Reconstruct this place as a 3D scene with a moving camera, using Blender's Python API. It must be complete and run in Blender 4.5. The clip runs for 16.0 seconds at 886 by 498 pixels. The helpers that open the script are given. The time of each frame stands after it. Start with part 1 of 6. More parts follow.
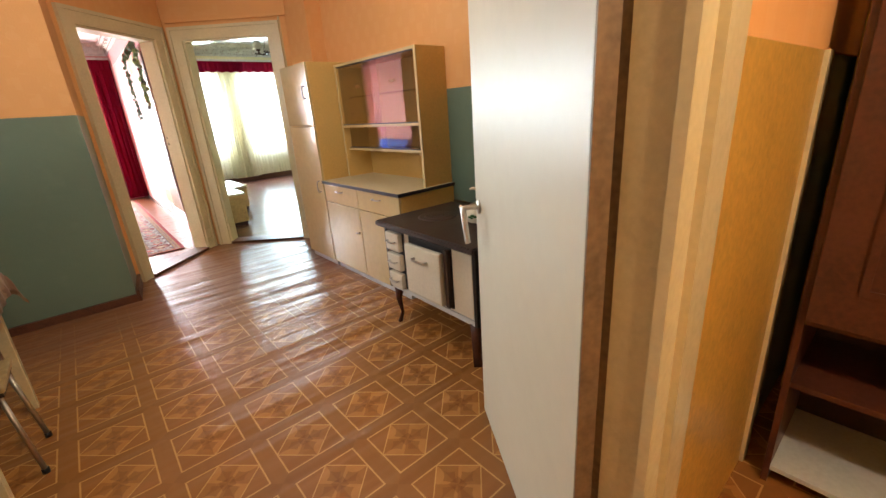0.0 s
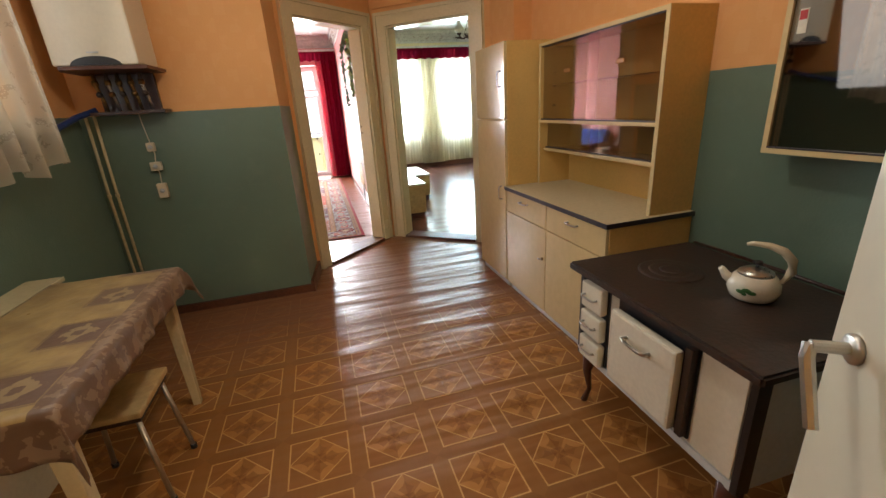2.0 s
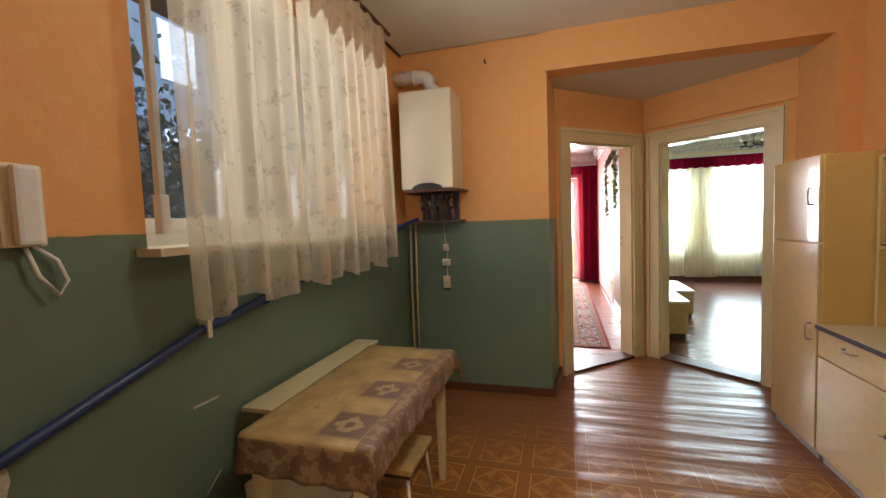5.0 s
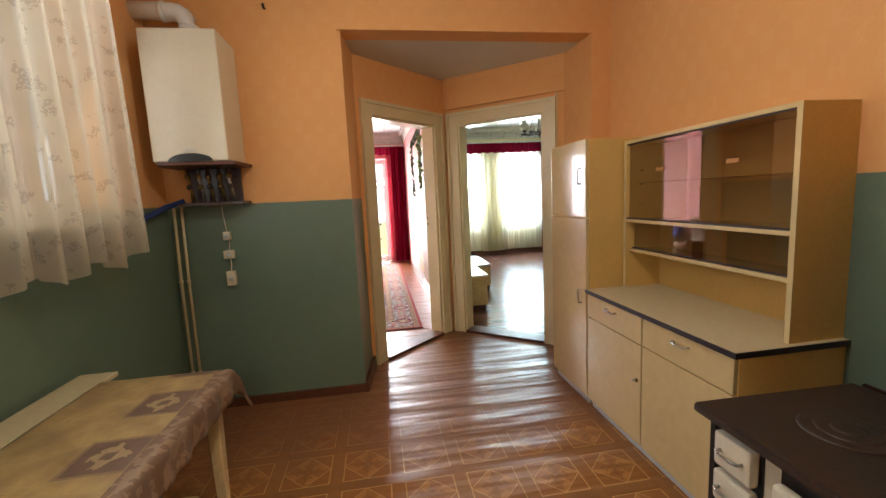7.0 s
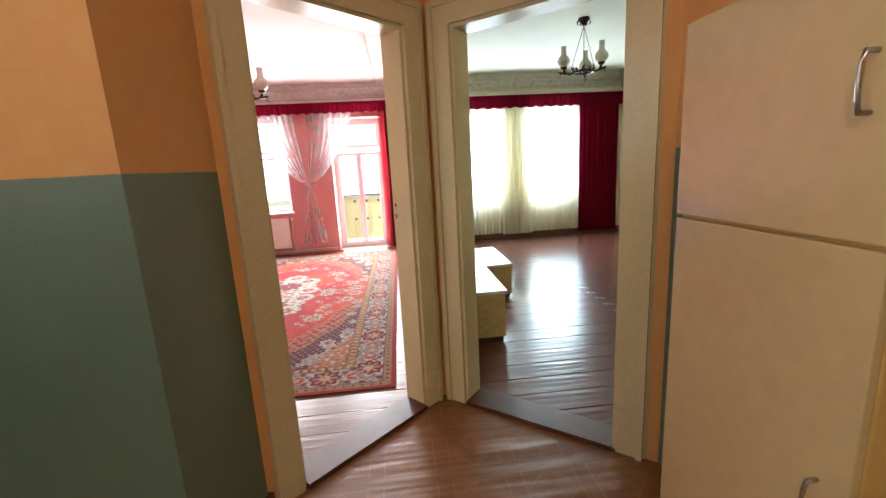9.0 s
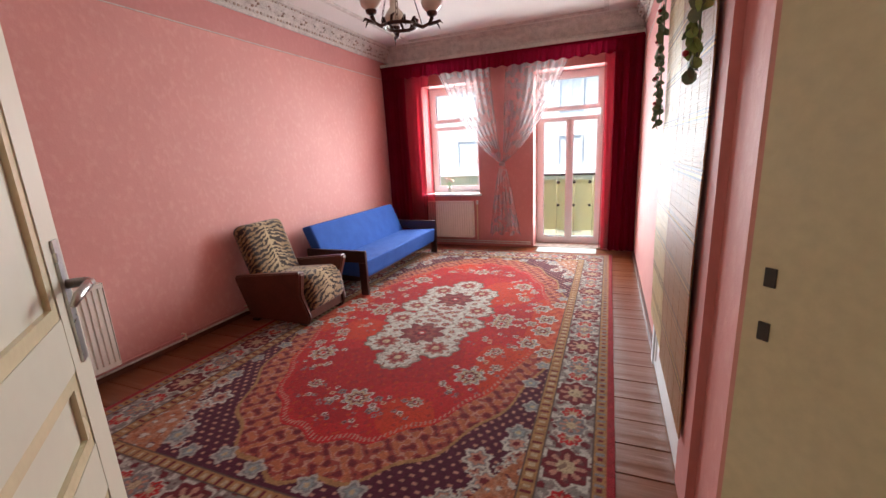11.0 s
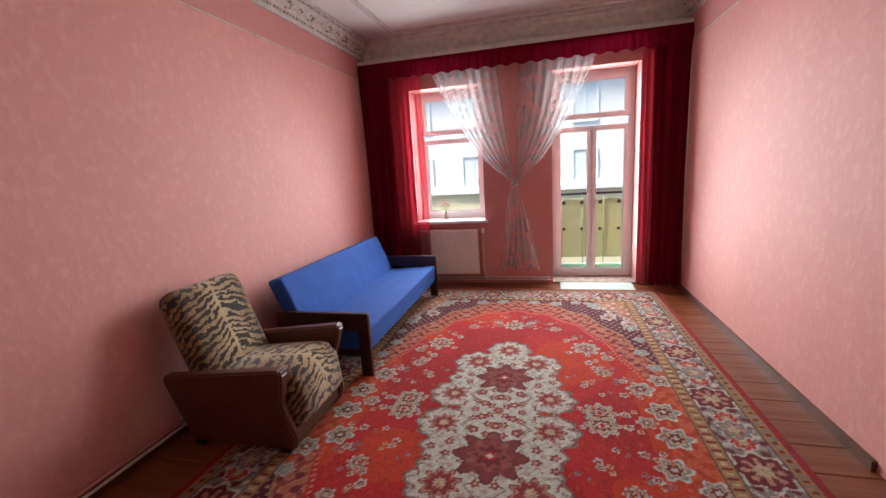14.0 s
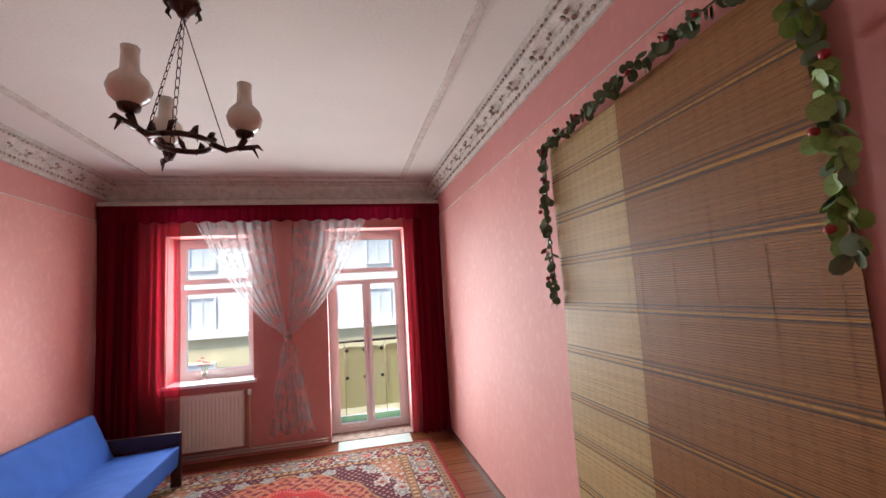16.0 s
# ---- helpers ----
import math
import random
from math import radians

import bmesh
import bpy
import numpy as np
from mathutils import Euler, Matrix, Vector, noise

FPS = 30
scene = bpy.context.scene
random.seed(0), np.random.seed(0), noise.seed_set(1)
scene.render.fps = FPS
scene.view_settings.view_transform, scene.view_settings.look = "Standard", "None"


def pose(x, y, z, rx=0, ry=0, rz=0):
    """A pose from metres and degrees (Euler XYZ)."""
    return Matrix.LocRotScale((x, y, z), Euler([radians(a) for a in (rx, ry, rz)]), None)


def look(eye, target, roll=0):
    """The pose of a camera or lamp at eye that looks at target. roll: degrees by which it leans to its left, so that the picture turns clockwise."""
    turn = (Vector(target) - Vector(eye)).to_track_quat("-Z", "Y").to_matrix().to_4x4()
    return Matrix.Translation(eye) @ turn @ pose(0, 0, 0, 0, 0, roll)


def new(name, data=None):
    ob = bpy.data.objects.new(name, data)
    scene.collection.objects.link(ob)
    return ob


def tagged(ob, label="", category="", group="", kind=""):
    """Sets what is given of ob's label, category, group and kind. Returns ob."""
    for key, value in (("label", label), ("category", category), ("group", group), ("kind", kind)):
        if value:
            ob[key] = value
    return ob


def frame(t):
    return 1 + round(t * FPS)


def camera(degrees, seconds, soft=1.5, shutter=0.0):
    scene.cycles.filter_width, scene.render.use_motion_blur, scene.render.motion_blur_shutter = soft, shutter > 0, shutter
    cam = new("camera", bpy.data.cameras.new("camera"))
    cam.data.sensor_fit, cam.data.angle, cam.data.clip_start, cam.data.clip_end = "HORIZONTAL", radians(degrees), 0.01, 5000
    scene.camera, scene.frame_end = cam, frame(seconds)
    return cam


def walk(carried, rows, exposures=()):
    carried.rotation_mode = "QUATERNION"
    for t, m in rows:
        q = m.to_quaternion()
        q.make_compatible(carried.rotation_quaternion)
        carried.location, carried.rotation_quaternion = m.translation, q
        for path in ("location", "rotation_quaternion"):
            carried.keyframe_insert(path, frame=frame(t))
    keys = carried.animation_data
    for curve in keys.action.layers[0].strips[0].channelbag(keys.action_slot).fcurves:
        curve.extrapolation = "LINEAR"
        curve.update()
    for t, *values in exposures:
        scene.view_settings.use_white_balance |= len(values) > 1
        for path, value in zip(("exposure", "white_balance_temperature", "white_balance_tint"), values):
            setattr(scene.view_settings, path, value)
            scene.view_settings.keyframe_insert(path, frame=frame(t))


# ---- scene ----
PATH = [
    (0, (-0.09, -4.184, 1.391), (1.13, -2.736, 0.747), -4.0),
    (0.5, (0.089, -3.972, 1.423), (1.14, -2.412, 0.746), -4.1),
    (1, (0.155, -3.678, 1.431), (1.144, -2.077, 0.754), -4.2),
    (1.5, (0.236, -3.515, 1.419), (1.052, -1.812, 0.76), -4.2),
    (2, (0.231, -3.46, 1.449), (0.736, -1.639, 0.792), -3.8),
    (2.5, (0.208, -3.428, 1.442), (0.27, -1.538, 0.791), -3.1),
    (3, (0.211, -3.43, 1.433), (-0.148, -1.571, 0.79), -3.1),
    (3.2, (0.136, -3.438, 1.423), (-0.324, -1.6, 0.783), -2.6),
    (4.25, (0.11, -3.49, 1.478), (-0.60, -1.74, 1.12), -2.4),
    (5.3, (0.098, -3.545, 1.532), (-0.28, -1.583, 1.451), -2.3),
    (5.5, (0.074, -3.543, 1.524), (-0.159, -1.558, 1.448), -2.3),
    (6, (0.08, -3.592, 1.536), (0.132, -1.597, 1.402), -2.4),
    (6.5, (0.089, -3.512, 1.526), (0.31, -1.536, 1.309), -2.6),
    (7, (0.178, -3.167, 1.51), (0.482, -1.206, 1.257), -2.7),
    (7.5, (0.321, -2.771, 1.49), (0.649, -0.819, 1.205), -2.8),
    (8, (0.463, -2.272, 1.489), (0.761, -0.32, 1.171), -2.6),
    (8.2, (0.553, -2.061, 1.508), (0.82, -0.107, 1.174), -3.0),
    (9.3, (0.755, -0.86, 1.495), (0.90, 1.09, 1.085), -2.7),
    (10.5, (0.735, 0.343, 1.483), (0.355, 2.254, 1.032), -2.45),
    (11, (0.541, 0.736, 1.442), (-0.192, 2.540, 0.985), -2.9),
    (11.5, (0.350, 0.996, 1.437), (-0.632, 2.678, 0.985), -2.8),
    (12, (0.115, 1.245, 1.414), (-1.026, 2.828, 0.979), -2.8),
    (12.5, (-0.177, 1.515, 1.405), (-1.411, 3.032, 0.981), -3),
    (13, (-0.422, 1.732, 1.417), (-1.565, 3.324, 1.019), -3.1),
    (13.5, (-0.549, 1.747, 1.413), (-1.415, 3.511, 1.040), -3.6),
    (14, (-0.539, 1.726, 1.458), (-1.024, 3.628, 1.075), -3.6),
    (14.5, (-0.474, 1.727, 1.453), (-0.547, 3.693, 1.089), -3.6),
    (15, (-0.352, 1.710, 1.523), (-0.110, 3.674, 1.235), -3.2),
    (15.5, (-0.281, 1.733, 1.565), (0.152, 3.685, 1.507), -3.2),
    (16, (-0.230, 1.752, 1.638), (0.229, 3.688, 1.840), -3.4),
]
cam = camera(94.1, 16.0)
walk(cam, [(t, look(e, g, r)) for t, e, g, r in PATH],
     exposures=[(0.0, 3.35), (0.5, 3.0), (1.5, 2.8), (2.0, 2.85), (2.5, 3.1), (3.2, 3.25), (5.5, 2.85), (8.2, 3.05), (10.5, 2.05), (11.5, 1.7), (12.5, 1.65), (13.5, 1.5), (14.5, 1.4), (16.0, 1.4)])

# ---- world, sun, area lamps for window light ----
world = bpy.data.worlds.new("sky")
scene.world = world
world.use_nodes = True
wn = world.node_tree.nodes
sky = wn.new("ShaderNodeTexSky")
sky.sky_type, sky.sun_disc = "NISHITA", False
sky.sun_elevation, sky.sun_rotation = radians(62), radians(243)
world.node_tree.links.new(sky.outputs[0], wn["Background"].inputs[0])
wn["Background"].inputs[1].default_value = 0.15

sun = bpy.data.lights.new("sun", "SUN")
sun.energy, sun.angle, sun.color = 5.0, radians(8), (1, 0.96, 0.9)
new("sun", sun).matrix_world = look((-16, -8, 34), (0, 0, 0))


def window_fill(eye, target, w, h, power, color=(1, 1, 1), spread=180):
    """An area lamp added to stand in for sky light at a window."""
    d = bpy.data.lights.new("window_fill", "AREA")
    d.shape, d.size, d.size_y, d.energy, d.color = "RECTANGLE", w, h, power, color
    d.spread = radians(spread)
    new("window_fill", d).matrix_world = look(eye, target)


# area lamps stand in for sky light: behind curtains, and added inside the rooms
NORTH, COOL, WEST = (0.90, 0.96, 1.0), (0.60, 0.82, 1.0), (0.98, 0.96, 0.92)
window_fill((0.0, 7.0, 1.3), (0.0, 5, 1.3), 0.8, 2.1, 20, NORTH)
window_fill((-1.72, 7.0, 1.6), (-1.72, 5, 1.6), 0.75, 1.4, 16, NORTH)
window_fill((-0.05, 6.42, 1.4), (-0.25, 4, 0.7), 0.9, 2.0, 11, NORTH, 130)
window_fill((-1.70, 6.42, 1.55), (-1.4, 4, 0.7), 0.85, 1.6, 8, NORTH, 130)
window_fill((2.27, 7.1, 1.6), (2.27, 5, 1.1), 1.0, 1.7, 20, COOL)
window_fill((3.77, 7.1, 1.6), (3.77, 5, 1.1), 1.0, 1.7, 20, COOL)
window_fill((2.27, 6.60, 1.5), (2.3, 4, 1.5), 1.0, 1.8, 6.5, COOL)
window_fill((3.77, 6.60, 1.5), (3.6, 4, 1.5), 1.0, 1.8, 6.5, COOL)
window_fill((-1.40, -1.5, 2.1), (0, -1.5, 1.4), 1.8, 1.3, 1.5, WEST)
window_fill((-0.85, -1.5, 2.05), (0.6, -1.5, 1.70), 1.8, 1.4, 0.9, WEST)
kitchen_bulb = bpy.data.lights.new("kitchen_bulb", "POINT")
kitchen_bulb.energy, kitchen_bulb.color, kitchen_bulb.shadow_soft_size = 4.0, (1.0, 0.93, 0.80), 0.07
new("kitchen_bulb", kitchen_bulb).location = (0.40, -1.85, 2.68)
# unseen bulb, assumed as the source that lights the hall wall
assumed_hall_bulb = bpy.data.lights.new("assumed_hall_bulb", "POINT")
assumed_hall_bulb.energy, assumed_hall_bulb.color, assumed_hall_bulb.shadow_soft_size = 7.8, (1.0, 0.82, 0.56), 0.06
new("assumed_hall_bulb", assumed_hall_bulb).location = (0.3, -5.2, 2.45)


# ---- materials ----
def node_mat(name, color, rough=0.6, metal=0.0, var=0.12, scale=6.0, fine=60.0, bump=0.05, var_color=None, coat=0.0):
    """A painted or plain surface with variation at two scales and fine relief."""
    m = bpy.data.materials.new(name)
    m.use_nodes = True
    nt = m.node_tree
    b = nt.nodes["Principled BSDF"]
    co = nt.nodes.new("ShaderNodeTexCoord")
    n1, n2 = nt.nodes.new("ShaderNodeTexNoise"), nt.nodes.new("ShaderNodeTexNoise")
    n1.inputs["Scale"].default_value, n1.inputs["Detail"].default_value = scale, 5
    n2.inputs["Scale"].default_value, n2.inputs["Detail"].default_value = fine, 3
    for n in (n1, n2):
        nt.links.new(co.outputs["Object"], n.inputs["Vector"])
    mix = nt.nodes.new("ShaderNodeMix")
    mix.data_type = "RGBA"
    c2 = var_color or tuple(c * (1 - var * 2.2) for c in color)
    mix.inputs["A"].default_value = (*color, 1)
    mix.inputs["B"].default_value = (*c2, 1)
    mul = nt.nodes.new("ShaderNodeMath")
    mul.operation = "MULTIPLY"
    nt.links.new(n1.outputs["Fac"], mul.inputs[0])
    nt.links.new(n2.outputs["Fac"], mul.inputs[1])
    rm = nt.nodes.new("ShaderNodeMapRange")
    rm.inputs["From Min"].default_value, rm.inputs["From Max"].default_value = 0.12, 0.42
    nt.links.new(mul.outputs[0], rm.inputs["Value"])
    nt.links.new(rm.outputs["Result"], mix.inputs["Factor"])
    nt.links.new(mix.outputs["Result"], b.inputs["Base Color"])
    rr = nt.nodes.new("ShaderNodeMapRange")
    rr.inputs["To Min"].default_value, rr.inputs["To Max"].default_value = max(0.02, rough - 0.06), min(1, rough + 0.08)
    nt.links.new(n1.outputs["Fac"], rr.inputs["Value"])
    nt.links.new(rr.outputs["Result"], b.inputs["Roughness"])
    b.inputs["Metallic"].default_value = metal
    b.inputs["Coat Weight"].default_value = coat
    bp = nt.nodes.new("ShaderNodeBump")
    bp.inputs["Strength"].default_value, bp.inputs["Distance"].default_value = bump, 0.01
    nt.links.new(n2.outputs["Fac"], bp.inputs["Height"])
    nt.links.new(bp.outputs["Normal"], b.inputs["Normal"])
    return m

class X:
    """A node socket with arithmetic, to write patterns as formulas."""

    def __init__(self, nt, s):
        self.nt, self.s = nt, s

    def op(self, kind, *others):
        n = self.nt.nodes.new("ShaderNodeMath")
        n.operation = kind
        for i, o in enumerate((self, *others)):
            if isinstance(o, X):
                self.nt.links.new(o.s, n.inputs[i])
            else:
                n.inputs[i].default_value = o
        return X(self.nt, n.outputs[0])

    def __add__(self, o): return self.op("ADD", o)
    def __sub__(self, o): return self.op("SUBTRACT", o)
    def __mul__(self, o): return self.op("MULTIPLY", o)
    def __truediv__(self, o): return self.op("DIVIDE", o)
    def abs(self): return self.op("ABSOLUTE")
    def fract(self): return self.op("FRACT")
    def lt(self, o): return self.op("LESS_THAN", o)
    def gt(self, o): return self.op("GREATER_THAN", o)
    def max(self, o): return self.op("MAXIMUM", o)
    def min(self, o): return self.op("MINIMUM", o)
    def line(self, at, w): return (self - at).abs().lt(w)


def pattern(m):
    """The material's tree, its shader, and object-space x, y, z."""
    nt = m.node_tree
    co = nt.nodes.new("ShaderNodeTexCoord")
    sp = nt.nodes.new("ShaderNodeSeparateXYZ")
    nt.links.new(co.outputs["Object"], sp.inputs[0])
    return nt, nt.nodes["Principled BSDF"], X(nt, sp.outputs[0]), X(nt, sp.outputs[1]), X(nt, sp.outputs[2]), co


def noise_of(nt, co, scale, detail=3, stretch=(1, 1, 1), out="Fac"):
    mp = nt.nodes.new("ShaderNodeMapping")
    mp.inputs["Scale"].default_value = stretch
    nt.links.new(co.outputs["Object"], mp.inputs[0])
    n = nt.nodes.new("ShaderNodeTexNoise")
    n.inputs["Scale"].default_value, n.inputs["Detail"].default_value = scale, detail
    nt.links.new(mp.outputs[0], n.inputs["Vector"])
    return X(nt, n.outputs[out])


def blend(nt, fac, a, b):
    n = nt.nodes.new("ShaderNodeMix")
    n.data_type = "RGBA"
    if isinstance(fac, X):
        nt.links.new(fac.s, n.inputs["Factor"])
    else:
        n.inputs["Factor"].default_value = fac
    for key, v in (("A", a), ("B", b)):
        if isinstance(v, X):
            nt.links.new(v.s, n.inputs[key])
        else:
            n.inputs[key].default_value = (*v, 1)
    return X(nt, n.outputs["Result"])


def set_bump(nt, bsdf, h, strength, dist=0.01):
    bp = nt.nodes.new("ShaderNodeBump")
    bp.inputs["Strength"].default_value, bp.inputs["Distance"].default_value = strength, dist
    nt.links.new(h.s, bp.inputs["Height"])
    nt.links.new(bp.outputs["Normal"], bsdf.inputs["Normal"])


def fresh(name):
    m = bpy.data.materials.new(name)
    m.use_nodes = True
    return m


def two_tone(name="kitchen_wall", dado=1.528):
    """Sponge-patterned orange wallpaper over a teal oil-painted dado."""
    m = fresh(name)
    nt, b, x, y, z, co = pattern(m)
    n1, n2, n3 = noise_of(nt, co, 9, 5), noise_of(nt, co, 2.2, 4), noise_of(nt, co, 90, 2)
    d = (x + y) * 6.2
    u = (d - z * 4.6).fract() - 0.5
    v = (d + z * 4.6).fract() - 0.5
    leaf = (u.abs() + v.abs()).lt(0.42) * n1.gt(0.45)
    up = blend(nt, n2, (0.80, 0.425, 0.155), (0.71, 0.36, 0.125))
    up = blend(nt, leaf * 0.13, up, (0.86, 0.56, 0.26))
    up = blend(nt, n1 * 0.35, up, (0.74, 0.36, 0.18))
    low = blend(nt, n2, (0.150, 0.215, 0.165), (0.112, 0.170, 0.132))
    low = blend(nt, (n1 - 0.55) * 1.6, low, (0.18, 0.24, 0.185))
    edge = z + noise_of(nt, co, 14, 2) * 0.008
    k = edge.gt(dado)
    nt.links.new(blend(nt, k, low, up).s, b.inputs["Base Color"])
    nt.links.new((k * 0.42 + 0.36).s, b.inputs["Roughness"])
    set_bump(nt, b, n3 + n1 * 1.5, 0.12)
    return m


def pink_paper(name, base, dark, lite):
    """Textured wallpaper with vertical brushed flecks."""
    m = fresh(name)
    nt, b, x, y, z, co = pattern(m)
    n1 = noise_of(nt, co, 24, 4, (1, 1, 0.75))
    n2 = noise_of(nt, co, 2.5, 3)
    n3 = noise_of(nt, co, 120, 2)
    c = blend(nt, n2, base, dark)
    c = blend(nt, ((n1 - 0.50) * 1.5).max(0), c, lite)
    nt.links.new(c.s, b.inputs["Base Color"])
    b.inputs["Roughness"].default_value = 0.7
    set_bump(nt, b, n1 * 2 + n3, 0.10)
    return m


def lino():
    """Printed linoleum: star squares in brown bands, glossy and buckled in waves."""
    m = fresh("printed_linoleum")
    nt, b, x, y, z, co = pattern(m)
    p = 0.333
    u = ((x - 0.030) / p + 0.5).fract() - 0.5
    v = ((y + 1.91) / p + 0.5).fract() - 0.5
    au, av = u.abs(), v.abs()
    mx, mn = au.max(av), au.min(av)
    inside = mx.lt(0.385)
    g1 = noise_of(nt, co, 40, 3, (1, 0.15, 1))
    g2 = noise_of(nt, co, 40, 3, (0.15, 1, 1))
    big = noise_of(nt, co, 1.4, 3)
    tri = (au.gt(av) * (u * v).gt(0)) + (av.gt(au) * (u * v).lt(0))
    dia = (au + av).lt(0.385)
    band = blend(nt, au.gt(av) * 0.4 + g1 * 0.6, (0.232, 0.094, 0.024), (0.31, 0.132, 0.036))
    face = blend(nt, g2 * 0.8, (0.25, 0.095, 0.024), (0.36, 0.150, 0.040))
    petal = (u * v).abs().op("POWER", 0.5) + (mx - 0.16).abs() * 0.9
    star = blend(nt, tri * 0.75 + g1 * 0.4, (0.29, 0.112, 0.026), (0.44, 0.205, 0.055))
    star = blend(nt, (petal.lt(0.125) + mx.lt(0.08)) * 0.6, star, (0.22, 0.080, 0.018))
    face = blend(nt, dia, face, star)
    c = blend(nt, inside, band, face)
    lines = mx.line(0.385, 0.010) + (au + av).line(0.385, 0.010) * inside
    c = blend(nt, lines.min(1) * 0.9, c, (0.60, 0.36, 0.13))
    worn = (big - 0.42) * 2.2
    c = blend(nt, worn * 0.35, c, (0.24, 0.10, 0.045))
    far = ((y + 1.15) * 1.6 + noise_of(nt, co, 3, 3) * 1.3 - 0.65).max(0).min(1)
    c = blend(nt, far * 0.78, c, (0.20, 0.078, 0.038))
    nt.links.new(c.s, b.inputs["Base Color"])
    rough = noise_of(nt, co, 5, 4) * 0.18 + 0.24
    nt.links.new(rough.s, b.inputs["Roughness"])
    wave = noise_of(nt, co, 3.2, 2, (0.22, 1.9, 1))
    set_bump(nt, b, wave, 0.75, 0.030)
    return m


def boards(name, base, dark, rough):
    """Oil-painted floor boards, each a little different."""
    m = fresh(name)
    nt, b, x, y, z, co = pattern(m)
    info = nt.nodes.new("ShaderNodeObjectInfo")
    r = X(nt, info.outputs["Random"])
    g = noise_of(nt, co, 30, 4, (0.06, 1, 1))
    n = noise_of(nt, co, 3, 4)
    c = blend(nt, r * 0.5 + n * 0.5, base, dark)
    c = blend(nt, (g - 0.6) * 3, c, tuple(v * 0.55 for v in base))
    nt.links.new(c.s, b.inputs["Base Color"])
    nt.links.new((n * 0.2 + rough).s, b.inputs["Roughness"])
    set_bump(nt, b, g + noise_of(nt, co, 6, 2, (0.2, 1.5, 1)) * 3, 0.25)
    return m


def bamboo(name, tint):
    """Woven bamboo sticks: grain along the stick, dark and yellow bands by height."""
    m = fresh(name)
    nt, b, x, y, z, co = pattern(m)
    isl = nt.nodes.new("ShaderNodeNewGeometry")
    r = X(nt, isl.outputs["Random Per Island"])
    g = noise_of(nt, co, 60, 3, (1, 0.06, 1))
    nz = noise_of(nt, co, 7, 2, (0, 0.02, 1))
    c = blend(nt, r, tuple(v * 0.78 for v in tint), tint)
    c = blend(nt, g * 0.6, c, tuple(v * 0.5 for v in tint))
    rows = noise_of(nt, co, 34, 2, (0, 0, 1))
    slow = noise_of(nt, co, 3.1, 1, (0, 0, 1))
    zz = (z + slow * 0.14) / 0.215
    stripe = (zz.fract().line(0.38, 0.020) + zz.fract().line(0.47, 0.012) + zz.fract().line(0.54, 0.016)).min(1) * rows.gt(0.33)
    gold = zz.fract().line(0.425, 0.020) * rows.gt(0.33)
    c = blend(nt, ((rows - 0.52) * 3).max(0).min(1) * 0.55, c, tuple(v * 0.45 for v in tint))
    c = blend(nt, stripe * 0.8, c, (0.045, 0.034, 0.024))
    c = blend(nt, gold * 0.75, c, (0.50, 0.27, 0.05))
    warp = (y / 0.053 + nz * 0.5).fract().line(0.5, 0.13) * ((z / 0.022).fract().gt(0.45))
    c = blend(nt, warp * 0.35, c, tuple(v * 0.4 for v in tint))
    nt.links.new(c.s, b.inputs["Base Color"])
    b.inputs["Roughness"].default_value = 0.55
    set_bump(nt, b, g, 0.2)
    return m


def tiger():
    """Tiger-striped plush."""
    m = fresh("tiger_plush")
    nt, b, x, y, z, co = pattern(m)
    w = noise_of(nt, co, 5, 3)
    jag = noise_of(nt, co, 42, 2)
    t = (y.abs() * 8.0 + (z - x * 0.8) * 19.0 + w * 3.4 + jag * 0.8).fract()
    s = t.lt(noise_of(nt, co, 17, 2) * 1.9 - 0.48) * (y.abs() + jag * 0.06).gt(0.040)
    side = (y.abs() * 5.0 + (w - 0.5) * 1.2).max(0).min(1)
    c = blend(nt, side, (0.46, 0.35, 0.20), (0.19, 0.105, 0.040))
    c = blend(nt, (jag - 0.5) * 1.4, c, (0.50, 0.41, 0.27))
    c = blend(nt, s * 0.95, c, (0.014, 0.009, 0.008))
    nt.links.new(c.s, b.inputs["Base Color"])
    b.inputs["Roughness"].default_value = 0.95
    b.inputs["Sheen Weight"].default_value = 0.2
    set_bump(nt, b, noise_of(nt, co, 220, 2), 0.4, 0.004)
    return m


